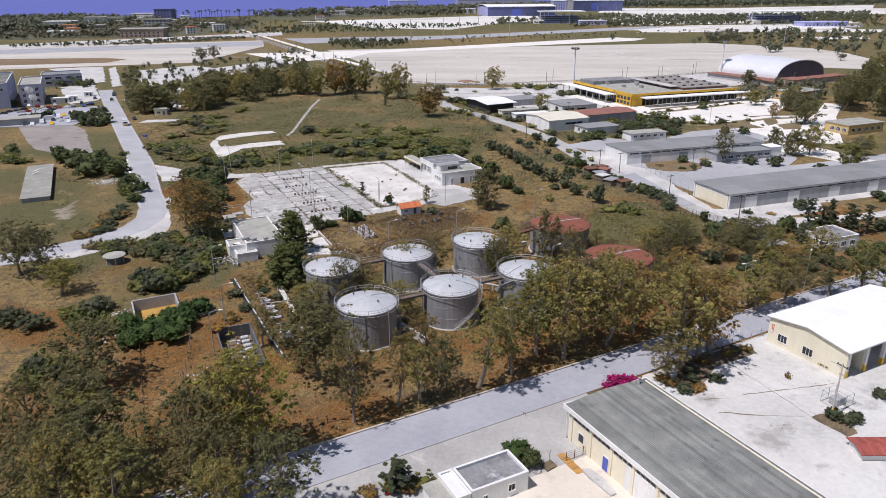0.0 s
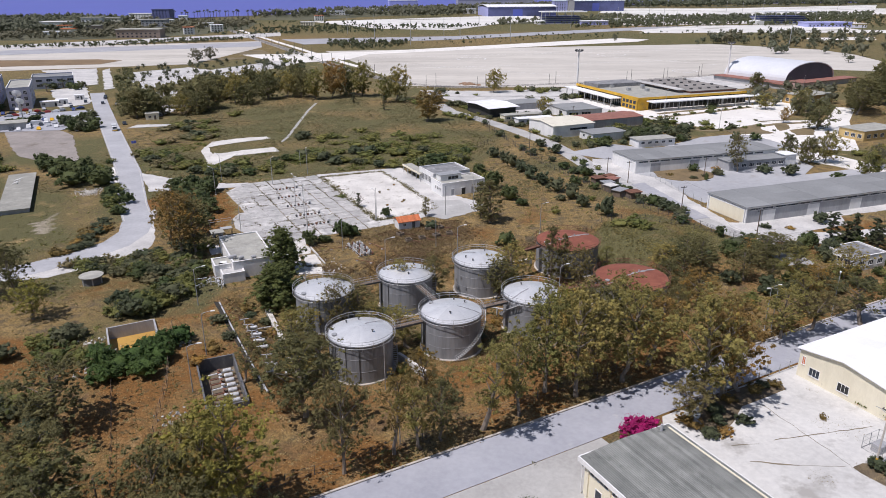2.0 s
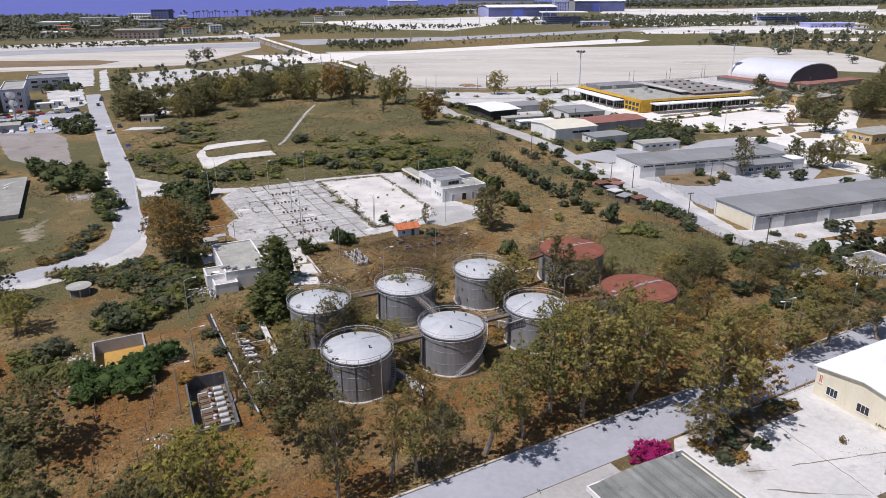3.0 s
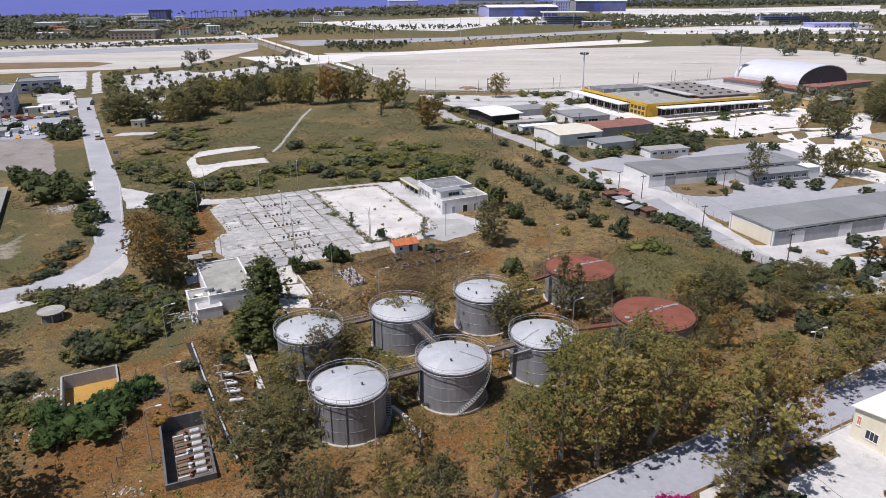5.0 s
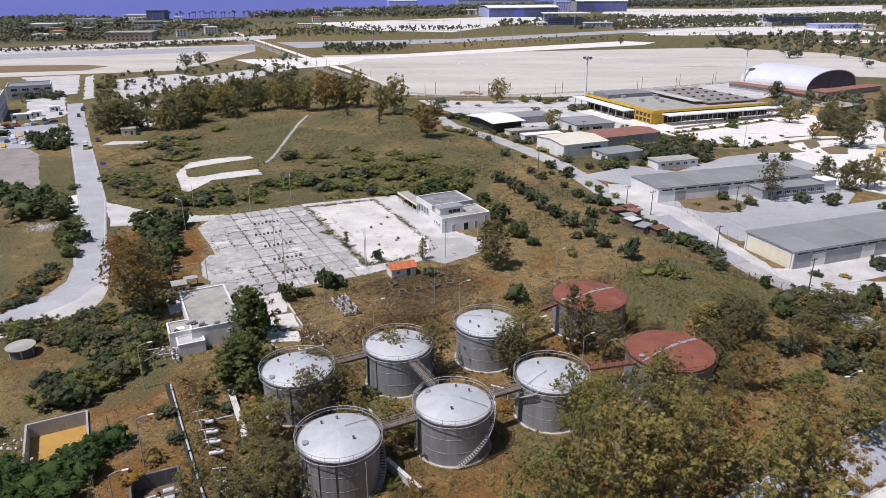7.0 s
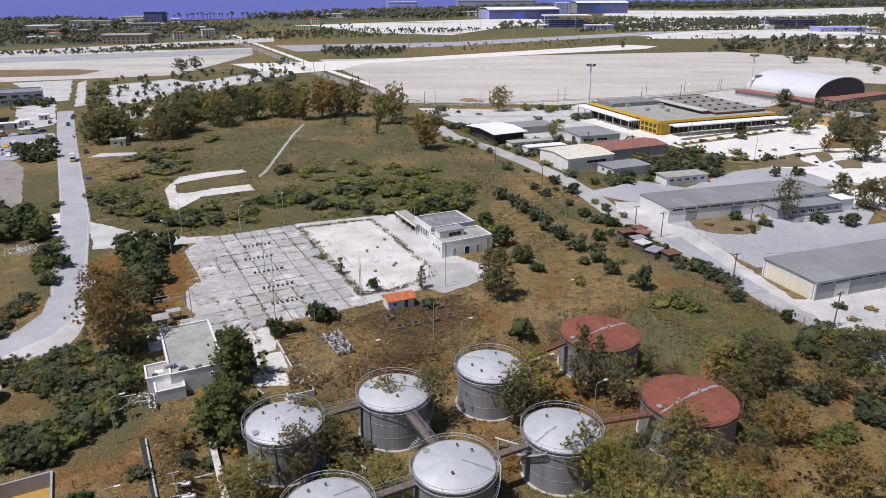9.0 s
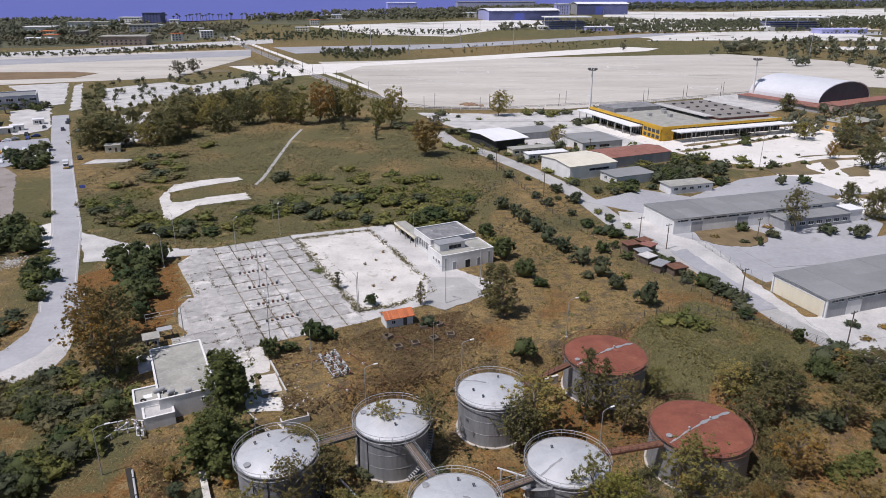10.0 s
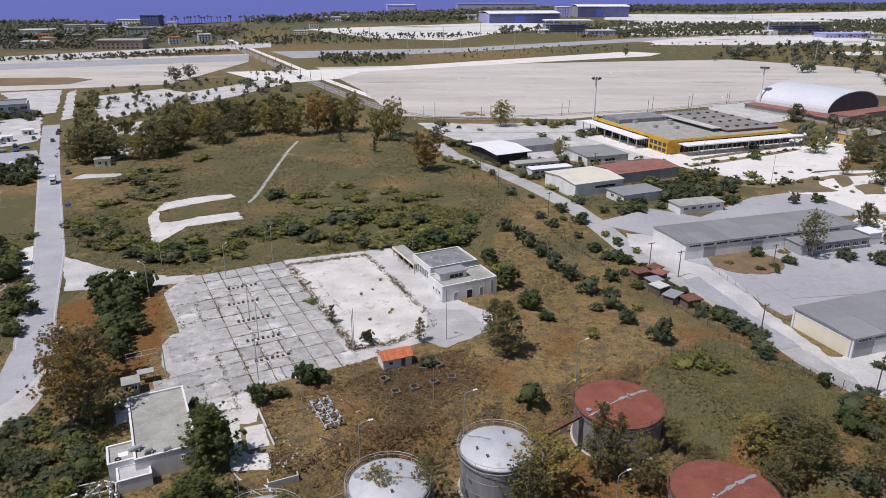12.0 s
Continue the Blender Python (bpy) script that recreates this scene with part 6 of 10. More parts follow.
LOOKS = {
    "euca": (EUC, EUCA, "eucalyptus_tree", "tall eucalyptus with drooping olive-green leaves", "eucalyptus"),
    "bright": (EUC, EUCA_BRIGHT, "eucalyptus_tree", "young eucalyptus with fresh yellow-green leaves", "eucalyptus"),
    "dry": (EUC, EUCA_DRY, "eucalyptus_tree", "tall eucalyptus with dry brownish-orange leaves", "eucalyptus"),
    "dusk": (EUC, EUCA_DARK, "eucalyptus_tree", "dusky grey-green eucalyptus on dry ground", "eucalyptus"),
    "pine": (PINES, PINE, "pine_tree", "dense dark green pine beside pump house", "pine"),
    "far": (FARTREE, HAZED_GREEN, "tree", "grey-green tree of the airfield", "tree"),
    "fargold": (FARTREE, EUCA_DRY, "tree", "golden brown tree of the airfield", "tree"),
    "fargreen": (FARTREE, EUCA, "tree", "olive-green tree of the airfield", "tree"),
    "grove": (GROVE, NEAR_DARK, "tree", "dense dark grey-green tree of the grove", "tree"),
    "tall": (DARKTALL, EUCA_DARK, "casuarina_tree", "narrow dark brownish-green casuarina", "tree"),
    "cyp": (CYP, OLIVE, "cypress_tree", "slim dark cypress on meadow edge", "cypress"),
}
CACHE = {}
CENTRE = random.Random(5)


def tree(look_name, x, y, tall, wide, which=None, spin=None, z=None):
    meshes, material, name, label, cat = LOOKS[look_name]
    i = CENTRE.randrange(len(meshes)) if which is None else which % len(meshes)
    key = (look_name, i)
    if key not in CACHE:
        CACHE[key] = (meshes[i][0], with_mat(meshes[i][1], material))
    a, b = CACHE[key]
    ob = base(name, x, y, z, CENTRE.uniform(0, 360) if spin is None else spin, label, cat, cat + " trees")
    ref = {"euca": 10, "bright": 10, "dry": 10, "dusk": 10, "pine": 9, "tall": 11, "cyp": 9}.get(look_name, 9)
    rad = 3.6 if look_name in ("euca", "bright", "dry", "dusk") and i < 4 else {"euca": 2.4, "bright": 2.4, "dry": 2.4, "dusk": 2.4, "pine": 3.4, "tall": 2.2, "cyp": 1.0}.get(look_name, 4.0)
    if look_name in ("euca", "bright", "dry", "dusk"):
        wide *= 1.32
    ob.scale = (wide / rad, wide / rad, tall / ref)
    for nm, me in (("trunk", a), ("crown", b)):
        o = new(nm, me)
        o.parent = ob
    return ob


MIDBUSH = [bush_mesh(s, 2.0, 2.6, 17, 20, 0.17) for s in (91, 92, 93)]
DOME = [bush_mesh(s, 2.0, 2.6, 28, 40, 0.12, True) for s in (101, 102, 103)]
MIDDOME = [bush_mesh(s, 2.0, 2.6, 20, 20, 0.155, True) for s in (104, 105, 106)]
BLOOKS = {
    "shrub": (BUSH, SHRUB, "bright green shrub in dry grass", False), "mastic": (DOME, MASTIC, "dense dark green shrub on field", False), "olive": (DOME, OLIVE, "round grey-green olive bush", False),
    "fig": (DOME, FIG, "broad-leaved green fig bush", False), "bloom": (BUSH, BLOOM, "magenta flowering bougainvillea by the road", False), "dry": (BUSH, EUCA_DRY, "dry brownish shrub on field", False),
    "redbloom": (BUSH, REDBLOOM, "small shrub with red blossom by the road", False),
    "far": (FARBUSH, OLIVE, "dark bush of the airfield", True), "fargreen": (FARBUSH, SHRUB, "green bush of the airfield", True), "reed": (BUSH, REED, "clump of dry reeds in meadow", False),
}


def bush(look_name, x, y, wide, tall, z=None):
    meshes, material, label, far = BLOOKS[look_name]
    if y > 175:
        meshes = MIDDOME if meshes is DOME else MIDBUSH
    i = CENTRE.randrange(len(meshes))
    key = ("bush", look_name, i, y > 175)
    if key not in CACHE:
        CACHE[key] = with_mat(meshes[i], material)
    ob = new("shrub" if look_name in ("shrub", "reed") else {"olive": "olive_bush", "fig": "fig_bush", "bloom": "bougainvillea", "redbloom": "flowering_shrub", "mastic": "mastic_bush", "dry": "dry_shrub", "far": "airfield_bush", "fargreen": "airfield_bush"}[look_name], CACHE[key])
    ob.matrix_basis = pose(x, y, height(x, y) if z is None else z, 0, 0, CENTRE.uniform(0, 360))
    ob.scale = (wide / 2.0, wide / 2.0, tall / 2.6)
    return tagged(ob, label, "shrub", "shrubs")


def thicket(looks, area, count, tall, wide, seed):
    """Shrubs of mixed size strewn over an outline."""
    rng = random.Random(seed)
    xa, xb = min(p[0] for p in area), max(p[0] for p in area)
    ya, yb = min(p[1] for p in area), max(p[1] for p in area)
    done = tries = 0
    while done < count and tries < count * 50:
        tries += 1
        x, y = rng.uniform(xa, xb), rng.uniform(ya, yb)
        if inside_poly(x, y, area) and is_free(x, y):
            k = rng.uniform(0.55, 1.35)
            bush(looks[done % len(looks)], x, y, wide * k, tall * k * rng.uniform(0.8, 1.2))
            done += 1


def row(kind, looks, pts, tall, wide, jitter=0.12):
    for i, p in enumerate(pts):
        h, w = (tall * CENTRE.uniform(1 - jitter, 1 + jitter), wide * CENTRE.uniform(1 - jitter, 1 + jitter))
        lk = looks[i % len(looks)]
        if kind == "tree":
            tree(lk, p[0], p[1], h, w)
        else:
            bush(lk, p[0], p[1], w, h)


# eucalyptus belt on the north verge of the road: look, place, height, crown radius, which build
for lk, x, y, h, w, k in (("dusk", -15.4, 90.9, 16, 3.6, 0), ("dry", -8.8, 95.2, 13, 2.4, 4), ("euca", -5.1, 96.8, 11.5, 2.5, 5), ("dusk", -2.0, 98.5, 10.5, 3.0, 1),
                          ("euca", 4.2, 101.4, 16, 3.6, 6), ("euca", 10.0, 105.1, 15, 3.7, 2), ("euca", 20.0, 110.8, 19, 5.4, 1), ("euca", 28.6, 115.3, 18.5, 5.2, 3), ("dusk", 24.0, 118.5, 17, 5.0, 0)):
    tree(lk, x, y, h, w, k)
tree("dry", *((-3.3, 106.4)), 11.5, 2.6, 5)
tree("euca", 15.0, 112.0, 17.0, 4.8, 0)
# big gums at the corner of the yard
for lk, x, y, h, w, k in (("euca", 39.8, 107.1, 20.5, 5.6, 2), ("dry", 43.6, 110.5, 17, 5.2, 0), ("dusk", 36.6, 104.0, 8, 3.0, 4), ("dry", 47.5, 112.5, 13, 3.6, 5)):
    tree(lk, x, y, h, w, k)
# gums of the western field
for lk, p, h, w, k in zip(("bright", "euca", "dusk", "dusk", "euca"), [(-28.0, 81.6), (-35.5, 86.2), (-35.6, 112.0), (-23.4, 103.9), (-30.5, 81.0)], (18, 11, 7.5, 15, 15), (5.4, 3.6, 2.2, 5.6, 4.4), (0, 1, 5, 2, 3)):
    tree(lk, *p, h, w, k)
tree("dusk", -60.1, 98.1, 11.7, 5.0, 3)
row("tree", ["dusk", "dusk", "euca"], [(-52.4, 71.6), (-48.4, 65.8), (-39.6, 64.9), (-46.6, 72.9), (-51.7, 65.3), (-45.0, 63.9), (-58.6, 80.6), (-52.2, 78.6), (-45.8, 77.0), (-60.4, 71.0)], 14.5, 4.3)
row("tree", ["dusk", "dusk", "euca"], [(-32.5, 70.7), (-21.4, 66.6), (-26.3, 63.2), (-34.4, 76.0), (-29.0, 71.4)], 14.5, 3.8)
row("bush", ["olive", "shrub"], [(-70.5, 101.7), (-69.2, 104.2), (-65.0, 100.9), (-69.9, 98.4), (-61.5, 96.9)], 3.6, 3.4)
# east of the road belt
tree("euca", 62.2, 131.2, 10.5, 4.4, 0)
tree("dry", 34.4, 120.9, 13.5, 3.8, 4)
row("tree", ["euca", "dusk"], [(89.0, 140.2), (80.7, 136.9), (93.8, 137.1), (104.4, 150.6)], 11.0, 3.6)
# between the tanks
for lk, x, y, h, w, k in (("dusk", -23.8, 137.5, 11.0, 2.9, 0), ("euca", -17.7, 133.4, 9.5, 2.2, 6), ("euca", -9.7, 150.9, 11, 2.6, 6), ("dusk", -4.2, 154.2, 11, 3.2, 2), ("euca", 12.8, 157.2, 12.0, 4.6, 1), ("dusk", 9.4, 153.6, 10.0, 3.2, 3),
                          ("euca", 18.6, 136.4, 12.0, 2.9, 0), ("bright", 21.8, 131.0, 11.0, 3.4, 2), ("dusk", 28.3, 159.4, 11.0, 2.8, 3), ("euca", 34.8, 141.6, 12.0, 3.9, 2), ("dusk", 26.4, 134.4, 10.0, 2.4, 5),
                          ("dusk", 36.8, 134.0, 8.5, 2.3, 1), ("dry", 40.2, 132.6, 8.0, 2.2, 0), ("dry", 34.7, 128.4, 9.0, 2.5, 3), ("dusk", 44.4, 137.6, 7.5, 2.4, 2)):
    tree(lk, x, y, h, w, k)
tree("euca", *((-8.7, 131.6)), 9.0, 3.0, 5)
tree("tall", 22.6, 162.4, 15.0, 2.9)
tree("tall", 25.2, 163.0, 13.0, 2.3)
for lk, x, y, h, w, k in (("dusk", 52.0, 159.6, 9.0, 3.6, 0), ("dusk", 56.4, 160.6, 9.0, 3.6, 1), ("dusk", 48.4, 157.8, 8.0, 3.0, 3), ("euca", 49.4, 168.4, 6.4, 3.8, 2), ("dusk", 55.4, 166.0, 7.0, 3.4, 3), ("dusk", 65.2, 157.6, 7.5, 3.2, 1), ("dusk", 70.8, 156.6, 6.5, 2.0, 5), ("dusk", 48.5, 149.0, 8.0, 2.8, 2),
                          ("dry", 50.8, 145.0, 8.5, 3.8, 0), ("dry", 53.4, 131.4, 8.5, 4.2, 1), ("dusk", 75.2, 168.6, 6.5, 4.0, 3), ("dusk", 72.2, 165.2, 6.0, 3.0, 2), ("dusk", 79.0, 171.0, 6.0, 3.2, 0), ("dusk", 38.9, 161.6, 7.5, 2.2, 1), ("euca", 37.4, 170.6, 7.5, 2.0, 6)):
    tree(lk, x, y, h, w, k)
for x, y, w, h in ((59.9, 145.6, 3.0, 2.6), (57.0, 144.0, 2.4, 2.2), (62.6, 147.0, 2.6, 2.4), (69.3, 171.6, 2.6, 3.0)):
    bush("shrub", x, y, w, h)
bush("shrub", 48.6, 191.0, 3.6, 3.6)
bush("shrub", 51.4, 188.6, 2.6, 2.6)
row("bush", ["olive", "dry"], [(54.2, 168.6), (57.6, 165.6), (43.1, 162.4), (45.9, 158.2), (70.9, 177.0), (73.9, 176.0), (74.7, 180.0), (74.4, 173.4)], 3.0, 3.2)
row("tree", ["dry", "euca"], [(76.7, 147.4), (74.3, 156.5)], 9.5, 3.2)
# pines by the pump house, dry gums by the west road
for p, h, w in zip([(-39.9, 159.8), (-38.5, 148.6)], (10.6, 10.0), (4.6, 6.0)):
    tree("pine", *p, h, w)
for lk, p, h, w, k in zip(("dry", "dusk", "dry", "dusk"), [(-66.1, 168.1), (-63.0, 168.9), (-73.8, 180.9), (-71.2, 182.9)], (16, 14, 14, 12), (4.6, 4.4, 4.2, 4.2), (0, 1, 2, 3)):
    tree(lk, *p, h, w, k)
row("bush", ["mastic"], [(-89.7, 227.4), (-85.5, 220.6), (-81.1, 212.8), (-77.1, 205.7), (-73.5, 199.1), (-70.1, 193.5), (-84.4, 227.5), (-80.0, 220.7), (-79.3, 224.8), (-78.1, 227.6), (-74.9, 210.0), (-78.5, 215.5), (-76.2, 202.0), (-72.2, 204.5)], 5.2, 4.1)
row("bush", ["reed", "olive", "shrub"], [(-63.5, 161.4), (-60.1, 160.0), (-57.1, 161.5), (-59.8, 155.9), (-67.4, 158.4), (-62.5, 154.5), (-67.0, 153.1), (-72.7, 161.2)], 2.6, 3.2)
row("bush", ["reed", "shrub", "olive"], [(-91.2, 162.0), (-88.7, 163.1), (-84.5, 163.2), (-82.0, 164.4), (-78.2, 163.2), (-76.2, 165.6), (-73.0, 165.6), (-70.3, 166.9), (-84.0, 158.7), (-76.8, 157.6), (-68.9, 159.2)], 2.6, 2.7)
row("bush", ["shrub", "olive", "mastic"], [(-57.8, 148.4), (-68.4, 156.8), (-71.0, 156.0), (-67.4, 137.0), (-64.6, 136.2), (-62.0, 137.4), (-60.3, 140.9), (-68.8, 141.0), (-65.6, 141.8), (-63.0, 143.4), (-59.9, 145.2), (-62.4, 148.2), (-59.6, 150.2), (-61.2, 154.0), (-58.6, 157.0)], 3.9, 3.6)
row("bush", ["fig"], [(-51.8, 118.6), (-57.6, 115.6), (-52.8, 123.0), (-51.0, 126.0), (-52.6, 113.8), (-60.6, 116.2), (-56.0, 118.0), (-62.6, 118.6), (-54.6, 120.8), (-58.8, 111.8)], 3.9, 3.2)
row("bush", ["olive", "shrub"], [(-80.6, 118.6), (-75.5, 123.6), (-72.3, 126.2), (-65.3, 118.7), (-86.4, 120.9), (-70.8, 118.7)], 3.6, 3.8)
tree("dusk", *((-99.3, 145.4)), 12.5, 4.6, 0)
tree("dusk", *((-93.0, 144.8)), 12.0, 4.2, 2)
tree("bright", *((-83.8, 134.9)), 8.0, 3.6, 1)
bush("mastic", -127.0, 233.0, 6.0, 6.5)
bush("mastic", -116.8, 233.5, 5.4, 6.2)
bush("mastic", -99.8, 213.5, 2.8, 4.2)
for x, y, w, h in ((-37.0, 177.4, 2.5, 4.6), (-29.2, 184.2, 3.4, 5.0), (-26.6, 184.8, 2.2, 3.0), (-33.6, 179.8, 2.6, 2.2), (-48.0, 175.4, 1.6, 2.6)):
    bush("mastic", x, y, w, h)
bush("fig", -23.7, 152.4, 2.8, 3.4)
# lawn of shrubs and single trees by the court
tree("tall", 10.0, 195.2, 12.6, 4.2)
tree("tall", 7.4, 200.4, 11.0, 2.8)
bush("mastic", *((-7.5, 259.9)), 6.5, 5.2)
bush("mastic", *((-10.7, 257.4)), 5.0, 4.6)
bush("shrub", *((-1.7, 262.4)), 5.5, 4.6)
bush("mastic", 12.4, 231.0, 4.3, 6.6)
bush("shrub", 10.6, 239.6, 4.0, 4.8)
bush("mastic", 8.4, 246.6, 3.4, 4.6)
for x, y, w, h in ((16.8, 218.0, 3.6, 5.2), (20.3, 212.2, 2.6, 2.6), (13.0, 180.0, 3.2, 3.8), (17.6, 221.5, 2.8, 3.6)):
    bush("mastic", x, y, w, h)
for x, y, w, h in ((15.2, 274.5, 3.6, 4.4), (18.5, 267.2, 2.9, 4.6), (20.9, 259.8, 3.2, 5.0), (23.6, 252.8, 3.4, 4.6), (25.5, 243.4, 3.5, 5.0), (28.9, 236.3, 3.3, 4.6), (32.4, 227.5, 3.5, 5.0), (35.7, 218.8, 3.5, 5.6), (38.2, 210.5, 2.6, 4.4), (32.7, 217.2, 2.4, 2.0), (43.0, 201.5, 3.5, 6.4), (44.1, 250.0, 3.0, 3.4), (41.5, 250.5, 2.2, 2.6), (39.8, 282.5, 3.8, 4.0), (35.1, 294.5, 3.2, 3.4)):
    bush("olive", x, y, w, h)
for x, y, w, h in ((39.7, 235.2, 2.4, 3.6), (28.9, 203.8, 1.8, 2.6), (46.8, 262.0, 2.4, 2.6), (45.0, 269.5, 1.9, 2.4), (51.2, 255.5, 1.9, 2.0), (43.8, 239.4, 2.0, 2.2), (45.3, 230.4, 2.1, 2.4), (50.0, 243.0, 2.0, 2.2), (42.0, 217.5, 1.6, 2.2), (4.3, 282.0, 3.0, 2.6)):
    bush("shrub" if w < 2 else "mastic", x, y, w, h)
row("bush", ["olive", "shrub"], [(61.7, 212.8), (63.2, 210.0), (63.7, 202.0), (17.5, 363.0), (56.7, 217.2)], 2.4, 2.8)
row("bush", ["shrub"], [(-66.1, 313.8), (-35.1, 314.4), (-28.6, 293.7), (-22.0, 307.3), (-14.0, 307.4), (-40.1, 293.5), (-45.5, 281.2), (-48.0, 275.6), (-33.8, 275.8), (-23.7, 281.6)], 2.4, 4.0)
row("bush", ["shrub"], [(-10.4, 270.2), (-5.3, 275.7), (-1.7, 265.2), (-11.7, 260.1), (-16.0, 275.5), (-8.2, 255.5), (-3.4, 260.3), (3.5, 270.5), (-20.4, 287.0), (-53.8, 269.5)], 3.4, 4.2)
row("bush", ["shrub", "mastic"], [(-106.4, 259.1), (-106.1, 269.2), (-99.2, 261.7), (-110.3, 274.5), (-117.4, 274.4), (-81.4, 254.8), (-86.1, 250.2), (-72.6, 248.3), (-67.7, 252.8), (-64.3, 269.9)], 2.6, 3.6)
row("bush", ["shrub"], [(-60.5, 275.3), (-56.5, 281.1), (-62.2, 250.6), (-116.3, 309.3), (-110.8, 305.8), (-105.5, 313.1), (47.5, 192.5), (49.0, 190.3), (44.5, 190.2), (-123.0, 346.5)], 2.0, 3.4)
bush("mastic", *((-19.6, 201.1)), 2.0, 3.0)
bush("shrub", *((-35.7, 220.8)), 2.2, 0.7)
tree("cyp", *((-28.7, 209.9)), 4.6, 0.9)
tree("tall", *((-8.4, 201.1)), 6.0, 1.3)
row("bush", ["dry"], [(-20.3, 211.4), (-16.1, 215.0), (-15.7, 216.5), (-24.0, 225.4), (-21.5, 228.2), (-20.2, 234.3), (-12.9, 192.4), (-38.2, 232.2)], 0.7, 0.6)
bush("olive", *((-6.4, 191.2)), 2.2, 2.2)
# tree line behind the meadow
for lk, p, h, w in zip(("fargold", "fargreen", "grove", "fargreen", "fargreen", "fargreen", "grove", "fargold"), [(-72.6, 426.7), (-81.7, 420.7), (-65.8, 439.0), (-55.3, 433.0), (-33.8, 418.7), (-38.9, 407.6), (-90.6, 427.9), (-13.7, 349.6)], (19, 15, 16, 18, 17, 14, 14, 14), (8.5, 7, 7, 8, 8, 5, 7, 7.5)):
    tree(lk, *p, h, w)
row("tree", ["grove", "grove", "fargreen"], [(-138.9, 378.7), (-137.5, 420.9), (-123.7, 406.0), (-123.9, 437.6), (-108.7, 421.4), (-99.3, 429.7), (-97.5, 446.9), (-132.4, 385.2)], 15.0, 8.0)
row("tree", ["grove", "grove", "fargreen"], [(-169.3, 371.9), (-149.6, 367.6), (-139.7, 367.8), (-132.9, 372.5), (-117.2, 402.2), (-127.0, 467.7)], 10.0, 6.0)
row("bush", ["far", "fargreen"], [(-158.2, 607.7), (-145.1, 624.8), (-123.2, 577.6), (-98.1, 563.9), (-30.1, 409.7), (-21.4, 403.2), (-10.6, 410.1), (-107.2, 550.3)], 4.0, 5.0)
row("tree", ["cyp"], [(-57.0, 406.3), (-37.6, 383.4), (-19.3, 400.2)], 7.0, 1.4)
row("tree", ["fargreen", "far"], [(44.8, 372.6), (-10.5, 407.1)], 7.5, 4.0)
tree("fargreen", 23.7, 445.8, 13.0, 6.0)
row("bush", ["far", "fargreen"], [(-8.0, 447.0), (40.0, 449.0), (48.0, 452.0), (55.0, 449.0), (62.0, 452.0), (52.0, 443.0), (80.0, 458.0)], 4.5, 4.5)
row("tree", ["far"], [(-224.3, 634.5), (-219.9, 653.9)], 10.0, 6.0)
row("tree", ["far"], [(187.6, 863.1)], 7.0, 3.5)
row("tree", ["grove", "fargreen"], [(190.6, 464.0), (191.8, 400.9)], 9.0, 5.0)
for lk, x, y, h, w in (("grove", 173.1, 366.0, 12.0, 4.2), ("grove", 165.2, 330.0, 13.0, 6.4), ("fargreen", 164.4, 385.0, 8.0, 5.0), ("fargold", 156.6, 346.0, 7.0, 2.6), ("grove", 212.9, 382.0, 15.0, 8.4),
                       ("grove", 129.6, 280.0, 7.5, 3.2), ("grove", 129.7, 265.0, 9.5, 3.8), ("fargreen", 136.6, 266.0, 11.0, 5.0), ("fargreen", 138.0, 239.0, 10.0, 5.2)):
    tree(lk, x, y, h, w)
for lk, x, y, w, h in (("mastic", 84.4, 253.4, 2.5, 3.0), ("olive", 108.6, 251.6, 3.4, 3.2), ("olive", 116.4, 248.6, 3.8, 4.4), ("mastic", 131.0, 243.6, 3.6, 2.2), ("mastic", 84.7, 240.6, 0.9, 3.2), ("olive", 88.4, 316.0, 5.0, 5.0), ("mastic", 79.0, 310.0, 4.0, 4.6), ("olive", 94.9, 315.0, 3.6, 4.6),
                       ("olive", 118.2, 304.6, 2.2, 4.4), ("mastic", 127.4, 306.4, 3.0, 3.6), ("mastic", 130.9, 371.6, 3.7, 4.6), ("shrub", 114.3, 331.2, 2.8, 2.2), ("olive", 84.2, 191.8, 2.0, 1.5), ("dry", 84.0, 185.8, 1.6, 0.9), ("dry", 90.6, 190.8, 1.7, 1.2), ("olive", 101.4, 197.2, 3.6, 3.0),
                       ("mastic", 69.7, 185.0, 1.9, 3.2), ("olive", 83.6, 173.4, 3.2, 3.6), ("shrub", 76.2, 174.8, 3.4, 3.6), ("mastic", 90.1, 180.0, 3.0, 3.6), ("mastic", 59.3, 213.0, 3.0, 3.4), ("olive", 62.3, 208.2, 3.5, 3.4), ("olive", 63.8, 199.2, 3.1, 2.2), ("shrub", 155.6, 278.2, 3.6, 3.2)):
    bush(lk, x, y, w, h)
row("bush", ["far", "fargreen"], [(138.5, 393.3), (99.6, 340.4), (107.6, 331.9), (117.6, 340.7), (127.3, 332.3), (92.3, 331.7), (98.1, 323.6), (90.5, 340.2), (79.0, 323.3), (74.7, 331.4)], 3.4, 4.0)
row("bush", ["far", "fargreen"], [(16.4, 391.1), (24.0, 385.2), (63.4, 418.3), (73.4, 425.8), (43.4, 418.0), (53.8, 411.2), (68.3, 323.1), (91.0, 349.4), (17.8, 368.2), (99.0, 257.3)], 3.0, 3.4)
row("tree", ["grove", "dusk"], [(231.2, 400.5), (203.2, 367.8), (290.4, 485.6), (235.2, 378.0)], 19.0, 8.0)
row("tree", ["cyp"], [(97.3, 182.8), (102.1, 181.2), (105.7, 176.2), (98.1, 177.6), (107.4, 180.9), (110.5, 178.0)], 8.0, 1.9)
